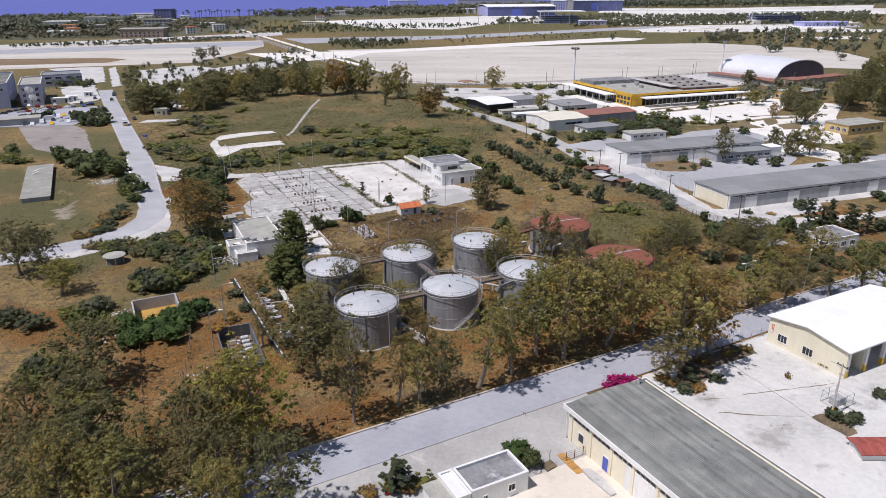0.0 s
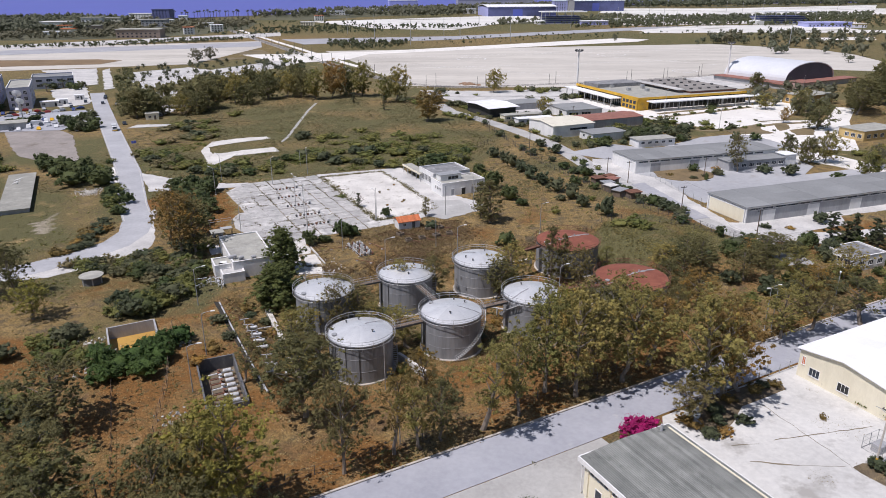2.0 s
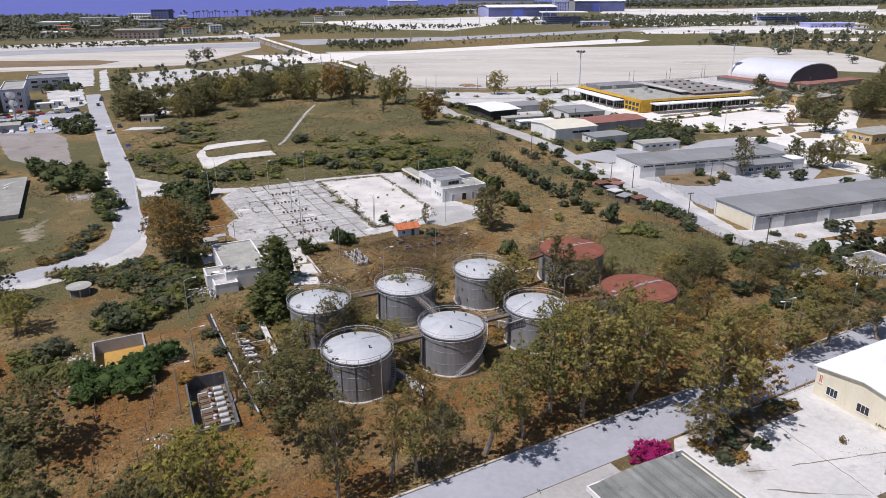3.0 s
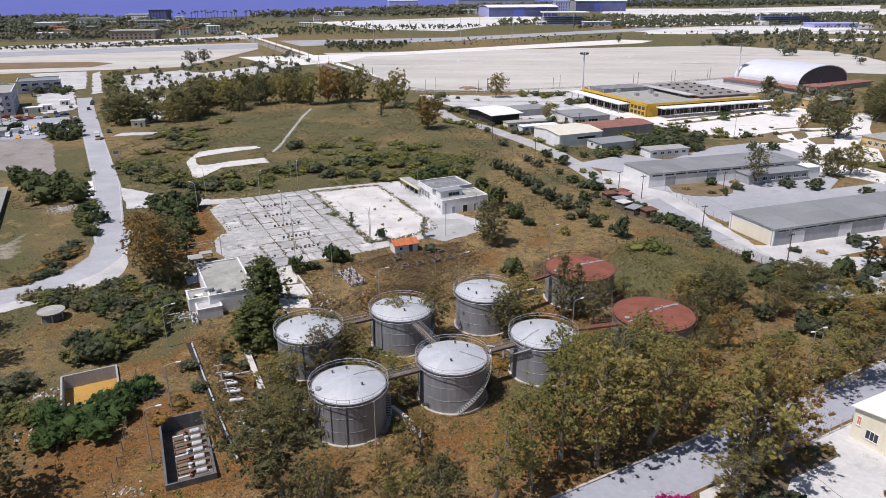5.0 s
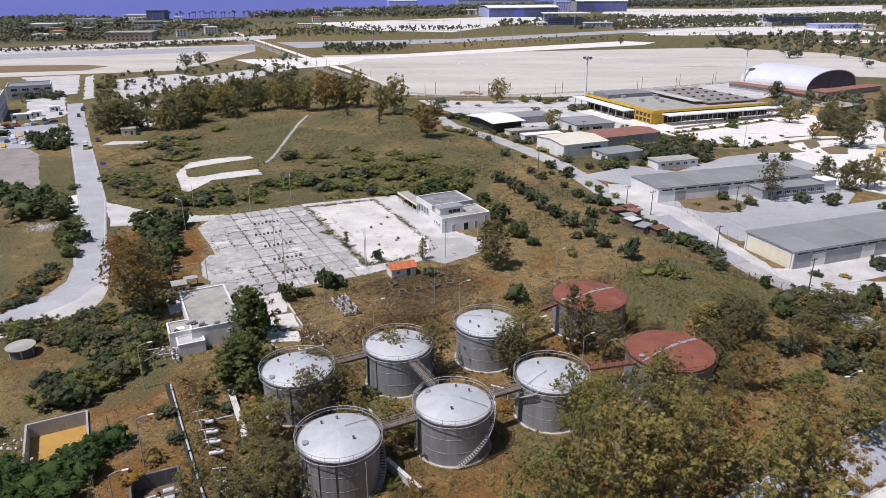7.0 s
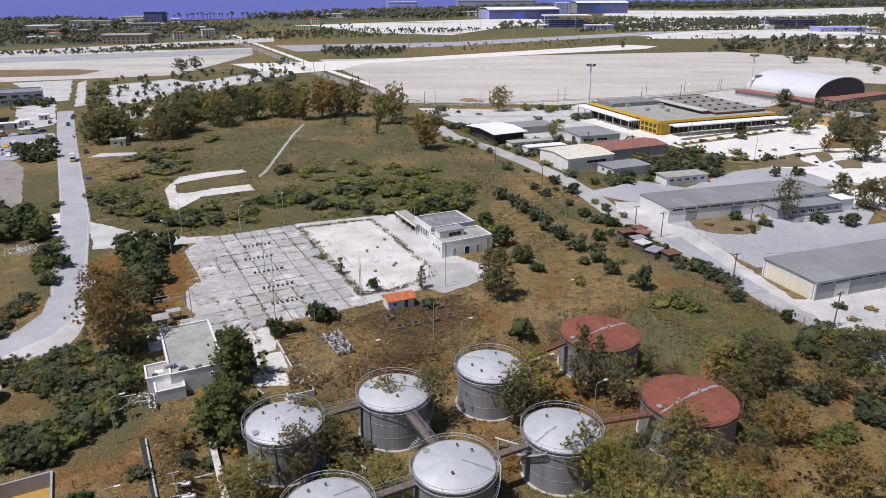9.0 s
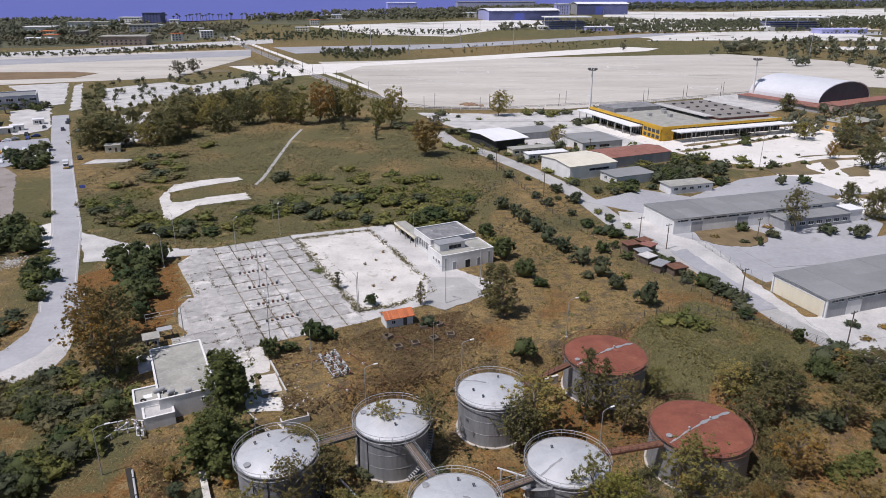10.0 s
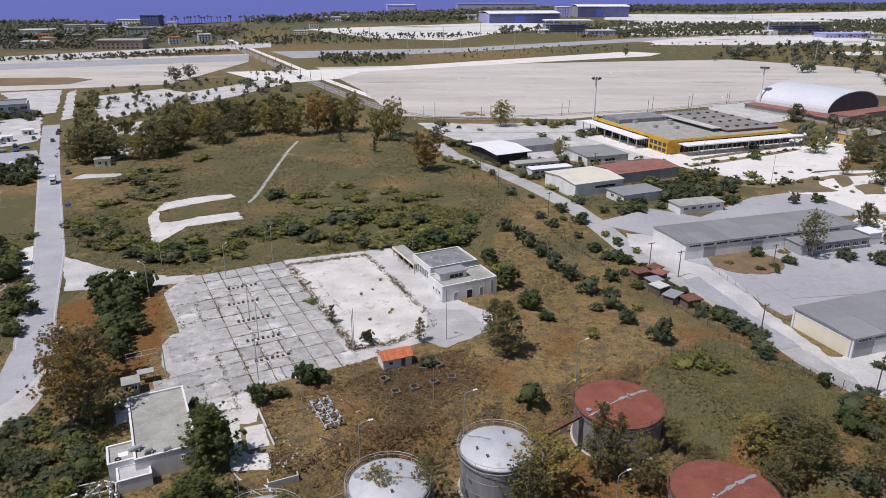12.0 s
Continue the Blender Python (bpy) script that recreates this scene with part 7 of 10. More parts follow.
row("tree", ["fargreen", "far"], [(157.1, 265.2), (149.7, 257.5)], 8.0, 3.8)
row("bush", ["olive", "shrub"], [(80.0, 161.0), (76.1, 165.0), (82.4, 157.2), (88.3, 161.1), (75.4, 178.1), (70.8, 155.2), (75.4, 153.4)], 2.8, 3.0)
row("bush", ["olive", "mastic"], [(130.6, 208.1), (131.1, 205.1), (91.3, 247.8), (145.6, 239.8), (64.8, 204.7)], 2.6, 3.0)

tree("dusk", *((99.6, 252.7)), 13.5, 3.4, 2)
row("bush", ["dry", "olive"], [(74.4, 247.2), (85.9, 245.3), (93.5, 256.2), (81.3, 243.2)], 1.4, 1.8)
row("tree", ["euca", "dusk", "euca"], [(72.8, 140.7), (68.8, 134.9), (87.8, 157.9)], 9.0, 3.6)
# car park hedges, dome tree and garden of the western offices
row("bush", ["mastic"], [(-211.5, 342.6), (-209.5, 344.2), (-207.6, 345.8), (-206.6, 349.0), (-206.1, 352.3), (-213.4, 341.0)], 3.2, 3.6)
row("bush", ["mastic", "olive"], [(-187.6, 341.7), (-182.9, 336.9), (-182.5, 341.7), (-178.9, 340.1), (-180.9, 349.8), (-174.1, 341.6), (-168.2, 333.9), (-170.8, 326.4), (-174.9, 326.4), (-181.8, 356.6)], 5.0, 4.2)
row("tree", ["grove"], [(-160.3, 360.8), (-157.4, 366.0)], 14.0, 8.0)
row("bush", ["mastic", "olive"], [(-266.4, 470.6), (-258.8, 464.8), (-248.2, 464.8), (-244.2, 470.4), (-241.7, 459.2), (-235.8, 393.0), (-243.1, 381.1)], 4.4, 4.0)
row("bush", ["mastic", "shrub"], [(-127.9, 247.0), (-126.9, 251.4), (-120.8, 242.8), (-122.0, 238.7), (-125.0, 238.7), (-118.9, 236.3)], 4.2, 4.2)
row("bush", ["shrub", "olive"], [(-130.6, 337.5), (-127.2, 343.7), (-118.0, 332.9), (-122.3, 325.7), (-110.3, 325.7), (-113.2, 314.6), (-112.3, 274.5), (-113.7, 266.4), (-105.6, 268.4)], 2.6, 4.6)

# brush between the tanks
row("tree", ["dusk", "euca"], [(-25.6, 123.5), (-30.2, 132.4), (-19.4, 143.1), (-31.4, 127.0), (-26.1, 144.8), (-27.6, 118.6), (-22.4, 119.4)], 8.8, 2.9)
row("bush", ["dry", "olive"], [(-44.0, 122.6), (-42.4, 127.4), (-41.0, 134.4), (-42.6, 140.8), (-44.8, 144.6), (-39.4, 141.6), (-36.2, 136.6), (-33.6, 131.0), (-45.6, 118.4), (-46.4, 134.0)], 1.7, 2.0)
row("bush", ["olive", "dry", "shrub"], [(-27.9, 150.8), (-23.8, 145.2), (-16.4, 141.8), (-15.0, 147.1), (-10.5, 141.8), (-6.8, 135.4), (-4.3, 129.6), (-14.8, 129.5), (-9.9, 122.9), (-2.9, 147.3), (1.1, 145.5), (-20.8, 139.2), (-28.8, 129.3), (-35.7, 145.1), (-27.7, 121.5), (4.7, 135.5), (8.8, 142.1), (13.7, 147.4), (16.6, 138.8), (10.2, 125.7)], 1.6, 1.8)

row("bush", ["reed", "reed", "shrub"], [(-133.2, 326.6), (-131.1, 330.2), (-128.3, 333.8), (-123.4, 330.2), (-121.8, 337.5), (-120.1, 345.1), (-117.0, 349.0), (-113.7, 306.9), (-109.3, 305.7), (-106.9, 310.0), (-117.4, 310.0), (-123.1, 297.8), (-119.8, 300.8)], 2.6, 4.0)
row("bush", ["shrub", "mastic"], [(106.4, 334.6), (112.7, 328.8), (120.1, 327.0), (124.2, 329.0), (133.0, 332.4), (141.4, 337.0), (102.0, 360.0), (111.0, 365.0), (121.0, 370.4), (131.0, 375.6), (142.0, 382.0), (152.0, 388.0)], 1.6, 1.8)
bush("olive", *((-64.9, 309.9)), 4.6, 3.6)
bush("olive", *((-66.9, 307.0)), 3.4, 2.8)
row("bush", ["shrub"], [(-111.4, 368.1), (-112.6, 363.8), (-42.5, 322.8), (-32.2, 291.7), (-18.9, 305.3), (-14.1, 310.3)], 3.0, 4.0)


# ---------- plaza of concrete slabs ----------
PA = Vector(((-48.7, 247.3)))          # north corner of the slab field
pu, pv = Vector((-CG, -SG)), Vector((SG, -CG))     # along its short and long sides
plaza = base("plaza", PA.x, PA.y, 0.0, 0, "field of cracked grey concrete slabs with weedy joints", "paving", kind="structure")
NSL, MSL = 6, 11
SU, SV = 26.0 / NSL * 1.0, 62.0 / MSL
slab_meshes = []
for k in range(5):
    rng = random.Random(200 + k)
    bm = bmesh.new()
    g = 0.09
    pts = [(g, g), (SU - g, g), (SU - g, SV - g), (g, SV - g)]
    out = []
    for (xa, ya), (xb, yb) in zip(pts, pts[1:] + pts[:1]):
        for i in range(4):
            out.append((xa + (xb - xa) * i / 4 + rng.uniform(-0.05, 0.05), ya + (yb - ya) * i / 4 + rng.uniform(-0.05, 0.05)))
    top = [bm.verts.new((x, y, rng.uniform(0.05, 0.065))) for x, y in out]
    low = [bm.verts.new((x, y, -0.2)) for x, y in out]
    bm.faces.new(top)
    for i in range(len(out)):
        bm.faces.new((top[i], low[i], low[(i + 1) % len(out)], top[(i + 1) % len(out)]))
    bmesh.ops.recalc_face_normals(bm, faces=bm.faces)
    me = bpy.data.meshes.new("slab")
    bm.to_mesh(me)
    bm.free()
    me.materials.append(SLAB)
    slab_meshes.append(me)
JOINTS = []
srng = random.Random(77)
for i in range(-1, NSL + 5):
    for j in range(MSL + 2):
        if i == -1 and j > 9:
            continue
        mid_ = PA + pu * ((i + 0.5) * SU) + pv * ((j + 0.5) * SV)
        if (i > NSL or j >= MSL or (i == NSL and (j < 1 or j > 8))) and not inside_poly(mid_.x, mid_.y, SLAB_EDGE):
            continue
        o = new("slab", slab_meshes[srng.randrange(5)])
        c = pu * (i * SU) + pv * (j * SV)
        o.parent = plaza
        o.matrix_basis = Matrix.Translation((c.x, c.y, srng.uniform(-0.012, 0.012))) @ Matrix(((pu.x, pv.x, 0, 0), (pu.y, pv.y, 0, 0), (0, 0, 1, 0), (0, 0, 0, 1)))
        w = PA + c
        JOINTS.append(w)
corners = [PA + pu * (-SU), PA + pu * ((NSL + 1) * SU), PA + pu * ((NSL + 1) * SU) + pv * (MSL * SV), PA + pu * (-SU) + pv * (MSL * SV)]
pave([tuple(p) for p in corners])


# ---------- poles, lamps, fences ----------
def street_lamp(x, y, tall, face, label="grey street lamp with a curved arm and pale head", double=False, z=None):
    ob = base("street_lamp", x, y, z, face, label, "street lamp", "street lamps")
    part("pole", tubes(((0, 0, -0.2), (0, 0, tall * 0.5), 0.10, 0.085), ((0, 0, tall * 0.5), (0, 0, tall), 0.085, 0.06)), STEEL, ob)
    part("foot", boxes((-0.22, 0.22, -0.22, 0.22, -0.2, 0.12)), CONCRETE, ob)
    for s in ((1, -1) if double else (1,)):
        part("arm", bent([(0, 0, tall), (0.5 * s, 0, tall + 0.28), (1.4 * s, 0, tall + 0.42), (1.8 * s, 0, tall + 0.42)], 0.05, 6), STEEL, ob)
        hd = bmesh.new()
        box(hd, min(1.6 * s, 2.4 * s), max(1.6 * s, 2.4 * s), -0.16, 0.16, tall + 0.32, tall + 0.5, 0.05)
        part("lamp_head", hd, WALL_WHITE, ob)
    return ob


def utility_pole(x, y, tall, face, z=None, mat_=None):
    ob = base("utility_pole", x, y, z, face, "weathered wooden utility pole with a crossarm", "utility pole", "utility poles")
    part("pole", tubes(((0, 0, -0.3), (0, 0, tall), 0.15, 0.10)), mat_ or WOOD, ob)
    part("crossarm", boxes((-1.0, 1.0, -0.07, 0.07, tall - 0.5, tall - 0.36)), DARK_STEEL, ob)
    for s in (-0.85, 0.0, 0.85):
        part("insulator", lathe([(0.06, 0), (0.08, 0.12), (0.04, 0.2), (0.0, 0.22)], 8), DARK_STEEL, ob).matrix_basis = pose(s, 0, tall - 0.36)
    return ob


def pole(x, y, tall, label="thin bare steel pole in dry grass", r=0.07, z=None, m_=None):
    ob = base("steel_pole", x, y, z, 0, label, "pole", "steel poles")
    part("shaft", tubes(((0, 0, -0.2), (0, 0, tall), r * 1.2, r * 0.8)), m_ or STEEL, ob)
    part("cap", tubes(((0, 0, tall), (0, 0, tall + 0.12), r * 1.4, r * 0.6)), m_ or STEEL, ob)
    return ob


def fence(pts, step=3.0, tall=2.0, mat_=None, label="rusty chain-link fence on thin posts", wires=4):
    (x0, y0) = pts[0]
    ob = base("fence", x0, y0, 0, 0, label, "fence", "fences")
    mat_ = mat_ or DARK_STEEL
    prev = None
    for a, b in zip(pts, pts[1:]):
        n = max(1, int(math.hypot(b[0] - a[0], b[1] - a[1]) / step))
        for i in range(n):
            x, y = a[0] + (b[0] - a[0]) * i / n, a[1] + (b[1] - a[1]) * i / n
            z = height(x, y)
            p = Vector((x - x0, y - y0, z))
            part("post", tubes((p, p + Vector((0, 0, tall)), 0.06), n=5), mat_, ob)
            if prev is not None:
                for k in range(wires):
                    h = Vector((0, 0, tall * (0.15 + 0.83 * k / max(1, wires - 1))))
                    part("wire", tubes((prev + h, p + h, 0.02), n=3), mat_, ob)
            prev = p
    return ob


for p in ((-47.7, 210.7), (-43.3, 201.8), (-39.0, 185.3)):
    street_lamp(*p, 9.2, 118, double=True, label="double-armed lamp on the slab field")
for p, f in zip([(-22.2, 196.9), (-56.8, 185.2), (5.6, 213.9), (-2.7, 202.2), (-79.5, 240.6), (-75.8, 222.9), (-51.7, 248.5), (-60.8, 235.5)], (118, 20, 170, 160, 140, 150, 100, 80)):
    street_lamp(*p, 8.6, f)
for p, f in zip([(-44.6, 121.1), (-42.9, 109.3), (-53.2, 141.6), (23.0, 152.5)], (20, 20, 30, 30)):
    street_lamp(*p, 8.6, f, z=-0.6 if p[0] < 0 else -4.2)
for p in [(0.6, 168.3), (-15.9, 159.4)]:
    street_lamp(*p, 8.2, 25, z=-0.2)
street_lamp(*((22.5, 186.0)), 8.0, 30)
for p, f in zip([(76.4, 140.2), (61.6, 134.0)], (60, 190)):
    street_lamp(*p, 9.0, f)
street_lamp(*((60.6, 134.6)), 9.0, 20)
for p, h in zip([(-22.0, 197.4), (-27.9, 173.3), (-4.8, 176.4), (-32.5, 150.6), (-12.6, 250.0), (-56.9, 261.1)], (9.5, 8, 8, 9, 6, 6)):
    pole(*p, h)
pole(*((-8.1, 97.6)), 9.0)
pole(*((-11.8, 113.7)), 9.0, label="grey steel pole at the basin edge", z=-2.2)
pole(*((-42.8, 78.2)), 9.0, label="wooden pole among eucalyptus trees", m_=WOOD, r=0.12)
for p, h, f in zip([(52.6, 246.9), (57.7, 237.8), (65.0, 203.6), (77.7, 181.8), (30.0, 288.5), (15.7, 324.2), (57.4, 352.8), (85.2, 244.5)], (6.5, 7.5, 8.5, 8.5, 8.5, 8, 7, 7), (20, 20, 20, 30, 30, 30, 30, 30)):
    utility_pole(*p, h, f)
up = utility_pole(*((58.9, 93.1)), 9.5, 110, z=-1.5, mat_=KERB)
part("painted_foot", tubes(((0, 0, 0), (0, 0, 1.6), 0.175, 0.17)), YELLOW, up, "yellow painted foot band")
part("lamp_arm", bent([(0, 0, 8.6), (1.2, 0, 8.9), (2.0, 0, 8.8)], 0.05, 6), STEEL, up)

fence([(10.1, 359.8), (19.1, 318.1), (32.0, 263.6), (42.8, 237.2), (50.4, 222.3), (58.5, 203.7), (66.6, 191.9), (72.5, 181.7)], 3.0, wires=6)
fence([(67.5, 246.3), (70.4, 232.1), (73.4, 218.9), (75.0, 209.3)], 3.5, 1.9, STEEL, "galvanised chain-link fence beside the road")
fence([(-20.0, 281.2), (-7.3, 285.5), (7.6, 287.5), (19.6, 310.7)], 3.0, 1.8)
fence([along(110, 8.9), along(142, 8.9)], 2.5, 1.8, STEEL, "galvanised mesh fence beside the road")
fence([along(78, 20.6), along(87, 20.8)], 1.5, 1.6, RUST_STEEL, "rusty wrought fence of the forecourt", 5)
fence([site(-70, -30), site(-64, -8), site(-60, 16)], 3.0, 1.8, WOOD, "old wire fence on leaning wooden posts", 3)
fence([along(10, -5), along(60, -4.5), along(115, -5)], 4.0, 1.6, DARK_STEEL, "old wire fence behind the kerb", 3)

# floodlight masts of the apron
for p, h in zip([(77.5, 463.3), (189.3, 510.1)], (23.0, 24.0)):
    ob = base("floodlight_mast", *p, 0, 30, "tall white floodlight mast with a lamp ring", "floodlight mast", "floodlight masts")
    part("shaft", tubes(((0, 0, 0), (0, 0, h), 0.75, 0.4)), WALL_WHITE, ob)
    part("platform", lathe([(0.4, h - 0.4), (2.2, h), (2.2, h + 0.3), (0.4, h + 0.3)], 12), WALL_GREY, ob)
    for i in range(8):
        a = 6.283 * i / 8
        part("floodlight", boxes((-0.5, 0.5, -0.4, 0.4, 0, 0.9), bevel=0.06), DARK_STEEL, ob).matrix_basis = pose(2.2 * math.cos(a), 2.2 * math.sin(a), h + 0.3, 0, 0, math.degrees(a))
for p, h in zip([(102.7, 355.5), (119.0, 326.0), (193.9, 409.1)], (14, 14, 14)):
    street_lamp(*p, h, 60, label="tall pale lamp of the car park")

# ---------- pits and pipework ----------
def open_pit(cx, cy, rz, w, d, deep, floor_mat, label, wall_mat=WALL_GREY):
    z = height(cx, cy)
    ob = base("open_pit", cx, cy, z, rz, label, "pit")
    t = 0.3
    part("floor", boxes((-w / 2, w / 2, -d / 2, d / 2, -deep - 0.2, -deep)), floor_mat, ob)
    for nm, dd in (("wall", (-w / 2 - t, -w / 2, -d / 2 - t, d / 2 + t)), ("wall", (w / 2, w / 2 + t, -d / 2 - t, d / 2 + t)), ("wall", (-w / 2, w / 2, -d / 2 - t, -d / 2)), ("wall", (-w / 2, w / 2, d / 2, d / 2 + t))):
        part(nm, boxes((*dd, -deep - 0.2, 0.45)), wall_mat, ob)
    return ob


open_pit(*PITS[0], 2.0, OCHRE, "open concrete pit with an ochre sludge floor")
# valve pit walls: the shade inside the pit is painted into the dark concrete
vp = open_pit(*PITS[1], 2.0, surf("pit_dirt", (0.2, 0.16, 0.11), (0.12, 0.09, 0.06), 0.5, 3.0), "open concrete valve pit with rusty pipes", surf("shaded_pit_concrete", (0.16, 0.16, 0.165), (0.085, 0.085, 0.09), 0.5, 3.0, 0.95, stain=(0.28, 0.27, 0.26), stain_scale=0.5, stain_at=0.62, stretch=(1, 1, 0.3)))
for c in PITS:
    m = pose(c[0], c[1], 0, 0, 0, c[2])
    pave([tuple((m @ Vector((a * c[3] / 2, b * c[4] / 2, 0))).xy) for a, b in ((-1, -1), (1, -1), (1, 1), (-1, 1))])
for i in range(7):
    y = -5.2 + i * 1.7
    part("pipe", bent([(-1.6, y, -1.9), (-1.6, y, -1.2), (0.4, y, -1.1), (0.6, y, -1.1), (2.6, y, -1.1)], 0.14, 8), RUST_STEEL if i % 3 else PIPE, vp)
    part("valve", lathe([(0.3, 0), (0.34, 0.1), (0.34, 0.5), (0.1, 0.6), (0.1, 0.95), (0.32, 0.97), (0.32, 1.02), (0, 1.04)], 10), PIPE if i % 2 else RUST_STEEL, vp).matrix_basis = pose(0.2, y, -1.4)
    part("filter_drum", lathe([(0.0, 0), (0.34, 0.06), (0.38, 0.2), (0.38, 1.3), (0.34, 1.45), (0, 1.5)], 12), PIPE, vp).matrix_basis = pose(0.8, y + 0.1, -0.9, 0, 90, 0)

tub_x, tub_y = (-80.9, 153.0)
tub = base("round_cistern", tub_x, tub_y, None, 0, "low round concrete cistern with a flat lid", "cistern")
# cistern wall in dark grey under a paler lid
part("wall", lathe([(2.05, -0.3), (2.05, 1.7), (1.85, 1.7), (1.85, -0.2)], 28), surf("dark_cistern_wall", (0.17, 0.17, 0.17), (0.10, 0.10, 0.10), 0.6, 3.0, 0.95), tub)
part("lid", lathe([(0, 1.78), (2.5, 1.7), (2.55, 1.92), (0, 2.02)], 28), ROOF_SCREED, tub)
for i in range(6):
    part("rib", boxes((2.05, 2.2, -0.12, 0.12, -0.2, 1.7)), CONCRETE, tub).matrix_basis = pose(0, 0, 0, 0, 0, 60 * i)



def filter_vessel(x, y, rz, z=None):
    ob = base("filter_vessel", x, y, z, rz, "horizontal white filter vessel on steel legs", "filter vessel", "filter vessels")
    ob.scale = (0.8, 0.75, 0.75)
    part("drum", lathe([(0, -1.45), (0.3, -1.4), (0.46, -1.2), (0.48, -1.1), (0.48, 1.1), (0.46, 1.2), (0.3, 1.4), (0, 1.45)], 16), PIPE, ob).matrix_basis = pose(0, 0, 1.0, 0, 90, 0)
    for s in (-0.9, 0.9):
        part("leg", boxes((s - 0.08, s + 0.08, -0.35, 0.35, -0.2, 0.6)), DARK_STEEL, ob)
    part("flange", lathe([(0.2, 0), (0.2, 0.3), (0.3, 0.3), (0.3, 0.38), (0, 0.4)], 10), PIPE, ob).matrix_basis = pose(0.3, 0, 1.4)
    part("valve_wheel", hoop(0.28, 1.95, 0.04, 14, 5), RUST_STEEL, ob)
    return ob


for i, p in enumerate([(-39.9, 133.2), (-38.4, 130.9), (-37.1, 128.3), (-35.8, 125.6), (-32.4, 118.9), (-31.6, 116.5), (-29.6, 121.0)]):
    filter_vessel(*p, 14 + (i * 37) % 9)


def pipe_frame(name, pts, z, r, label, closed=False, posts=3.0, material=None):
    """A run of pipe along plan points, on short posts."""
    x0, y0 = pts[0]
    g = height(x0, y0)
    ob = base(name, x0, y0, g, 0, label, "pipe", "pipe runs")
    loop = list(pts) + ([pts[0]] if closed else [])
    for a, b in zip(loop, loop[1:]):
        A, B = Vector((a[0] - x0, a[1] - y0, z)), Vector((b[0] - x0, b[1] - y0, z))
        part("pipe", tubes((A, B, r)), material or PIPE, ob)
        n = max(1, int((B - A).length / posts))
        for k in range(n):
            q = A.lerp(B, (k + 0.5) / n)
            low = min(-0.05, height(q.x + x0, q.y + y0) - g - 0.1)
            part("support", boxes((q.x - 0.1, q.x + 0.1, q.y - 0.1, q.y + 0.1, low, z - r * 0.6)), CONCRETE, ob)
            part("flange", tubes((q - (B - A).normalized() * 0.06, q + (B - A).normalized() * 0.06, r * 1.7)), DARK_STEEL, ob)
    return ob


pipe_frame("pipe_run", [(-37.7, 139.1), (-43.8, 136.4), (-31.2, 114.0)], 0.7, 0.13, "white pipe run bent round the filter yard")
pipe_frame("pipe_run", [(-37.7, 139.1), (-36.0, 134.8)], 0.7, 0.1, "rusty pipe beside the filter yard", material=RUST_STEEL)
for p, q in (((-42.2, 133.6), (-40.6, 134.2)), ((-41.0, 131.4), (-39.2, 131.8)), ((-39.6, 128.9), (-37.6, 129.4)), ((-38.2, 126.5), (-36.4, 127.0)), ((-34.6, 120.2), (-32.6, 120.6)), ((-33.2, 117.8), (-32.0, 118.0))):
    b_ = pipe_frame("branch_pipe", [p, q], 0.85, 0.08, "short white branch pipe with a valve", posts=1.2)
    part("valve_wheel", hoop(0.24, 1.35, 0.035, 14, 5), RUST_STEEL, b_)
    part("stem", tubes(((0, 0, 0.85), (0, 0, 1.35), 0.04)), DARK_STEEL, b_)
pipe_frame("pipe_run", [(-49.0, 142.4), (-43.0, 131.2), (-35.4, 117.4), (-30.4, 108.6)], 0.35, 0.16, "long white and rusty pipe along the drain", posts=4.0)
# header of bent pipes beside the annex
for k, pts in enumerate(([(-58.9, 150.6), (-58.9, 153.0), (-55.6, 154.3)], [(-56.4, 149.4), (-55.4, 151.5), (-54.6, 153.8)], [(-56.4, 149.4), (-58.7, 150.4)], [(-54.9, 151.7), (-53.0, 152.4)], [(-53.4, 154.2), (-51.6, 150.3)], [(-52.4, 154.0), (-50.5, 150.3)], [(-51.6, 150.3), (-50.5, 150.3)], [(-54.4, 154.6), (-52.2, 154.2)])):
    pipe_frame("header_pipe", pts, 0.8 + 0.05 * (k % 3), 0.11, "bent white header pipe on low blocks", posts=1.6)
for p in ((-54.6, 153.6), (-53.2, 153.4), (-52.2, 152.2), (-55.4, 151.4), (-51.2, 151.6)):
    vb_ = base("gate_valve", *p, None, 20, "pale gate valve standing on the header pipes", "valve", "gate valves")
    part("body", lathe([(0.0, 0), (0.26, 0.02), (0.26, 0.9), (0.34, 0.92), (0.34, 1.0), (0.12, 1.1), (0.12, 1.5), (0, 1.52)], 12), PIPE, vb_)
    part("hand_wheel", hoop(0.26, 1.5, 0.035, 14, 5), RUST_STEEL, vb_)
# low walls beside the vessels and the tanks
for nm, a, b, w, h in (("retaining_wall", (-40.4, 146.6), (-33.6, 132.4), 0.9, 1.0), ("retaining_wall", (-10.6, 126.8), (-5.3, 120.3), 0.5, 1.6), ("retaining_wall", (14.0, 172.4), (19.4, 175.4), 0.4, 1.6)):
    L = math.hypot(b[0] - a[0], b[1] - a[1])
    zz = min(height(*a), height(*b))
    ob = base(nm, a[0], a[1], zz, math.degrees(math.atan2(b[1] - a[1], b[0] - a[0])), "pale weathered concrete retaining wall", "wall")
    part("wall", boxes((0, L, -w / 2, w / 2, -0.4, h), bevel=0.03), CONCRETE, ob)
    part("coping", boxes((-0.05, L + 0.05, -w / 2 - 0.06, w / 2 + 0.06, h, h + 0.1)), COURT_MAT, ob)

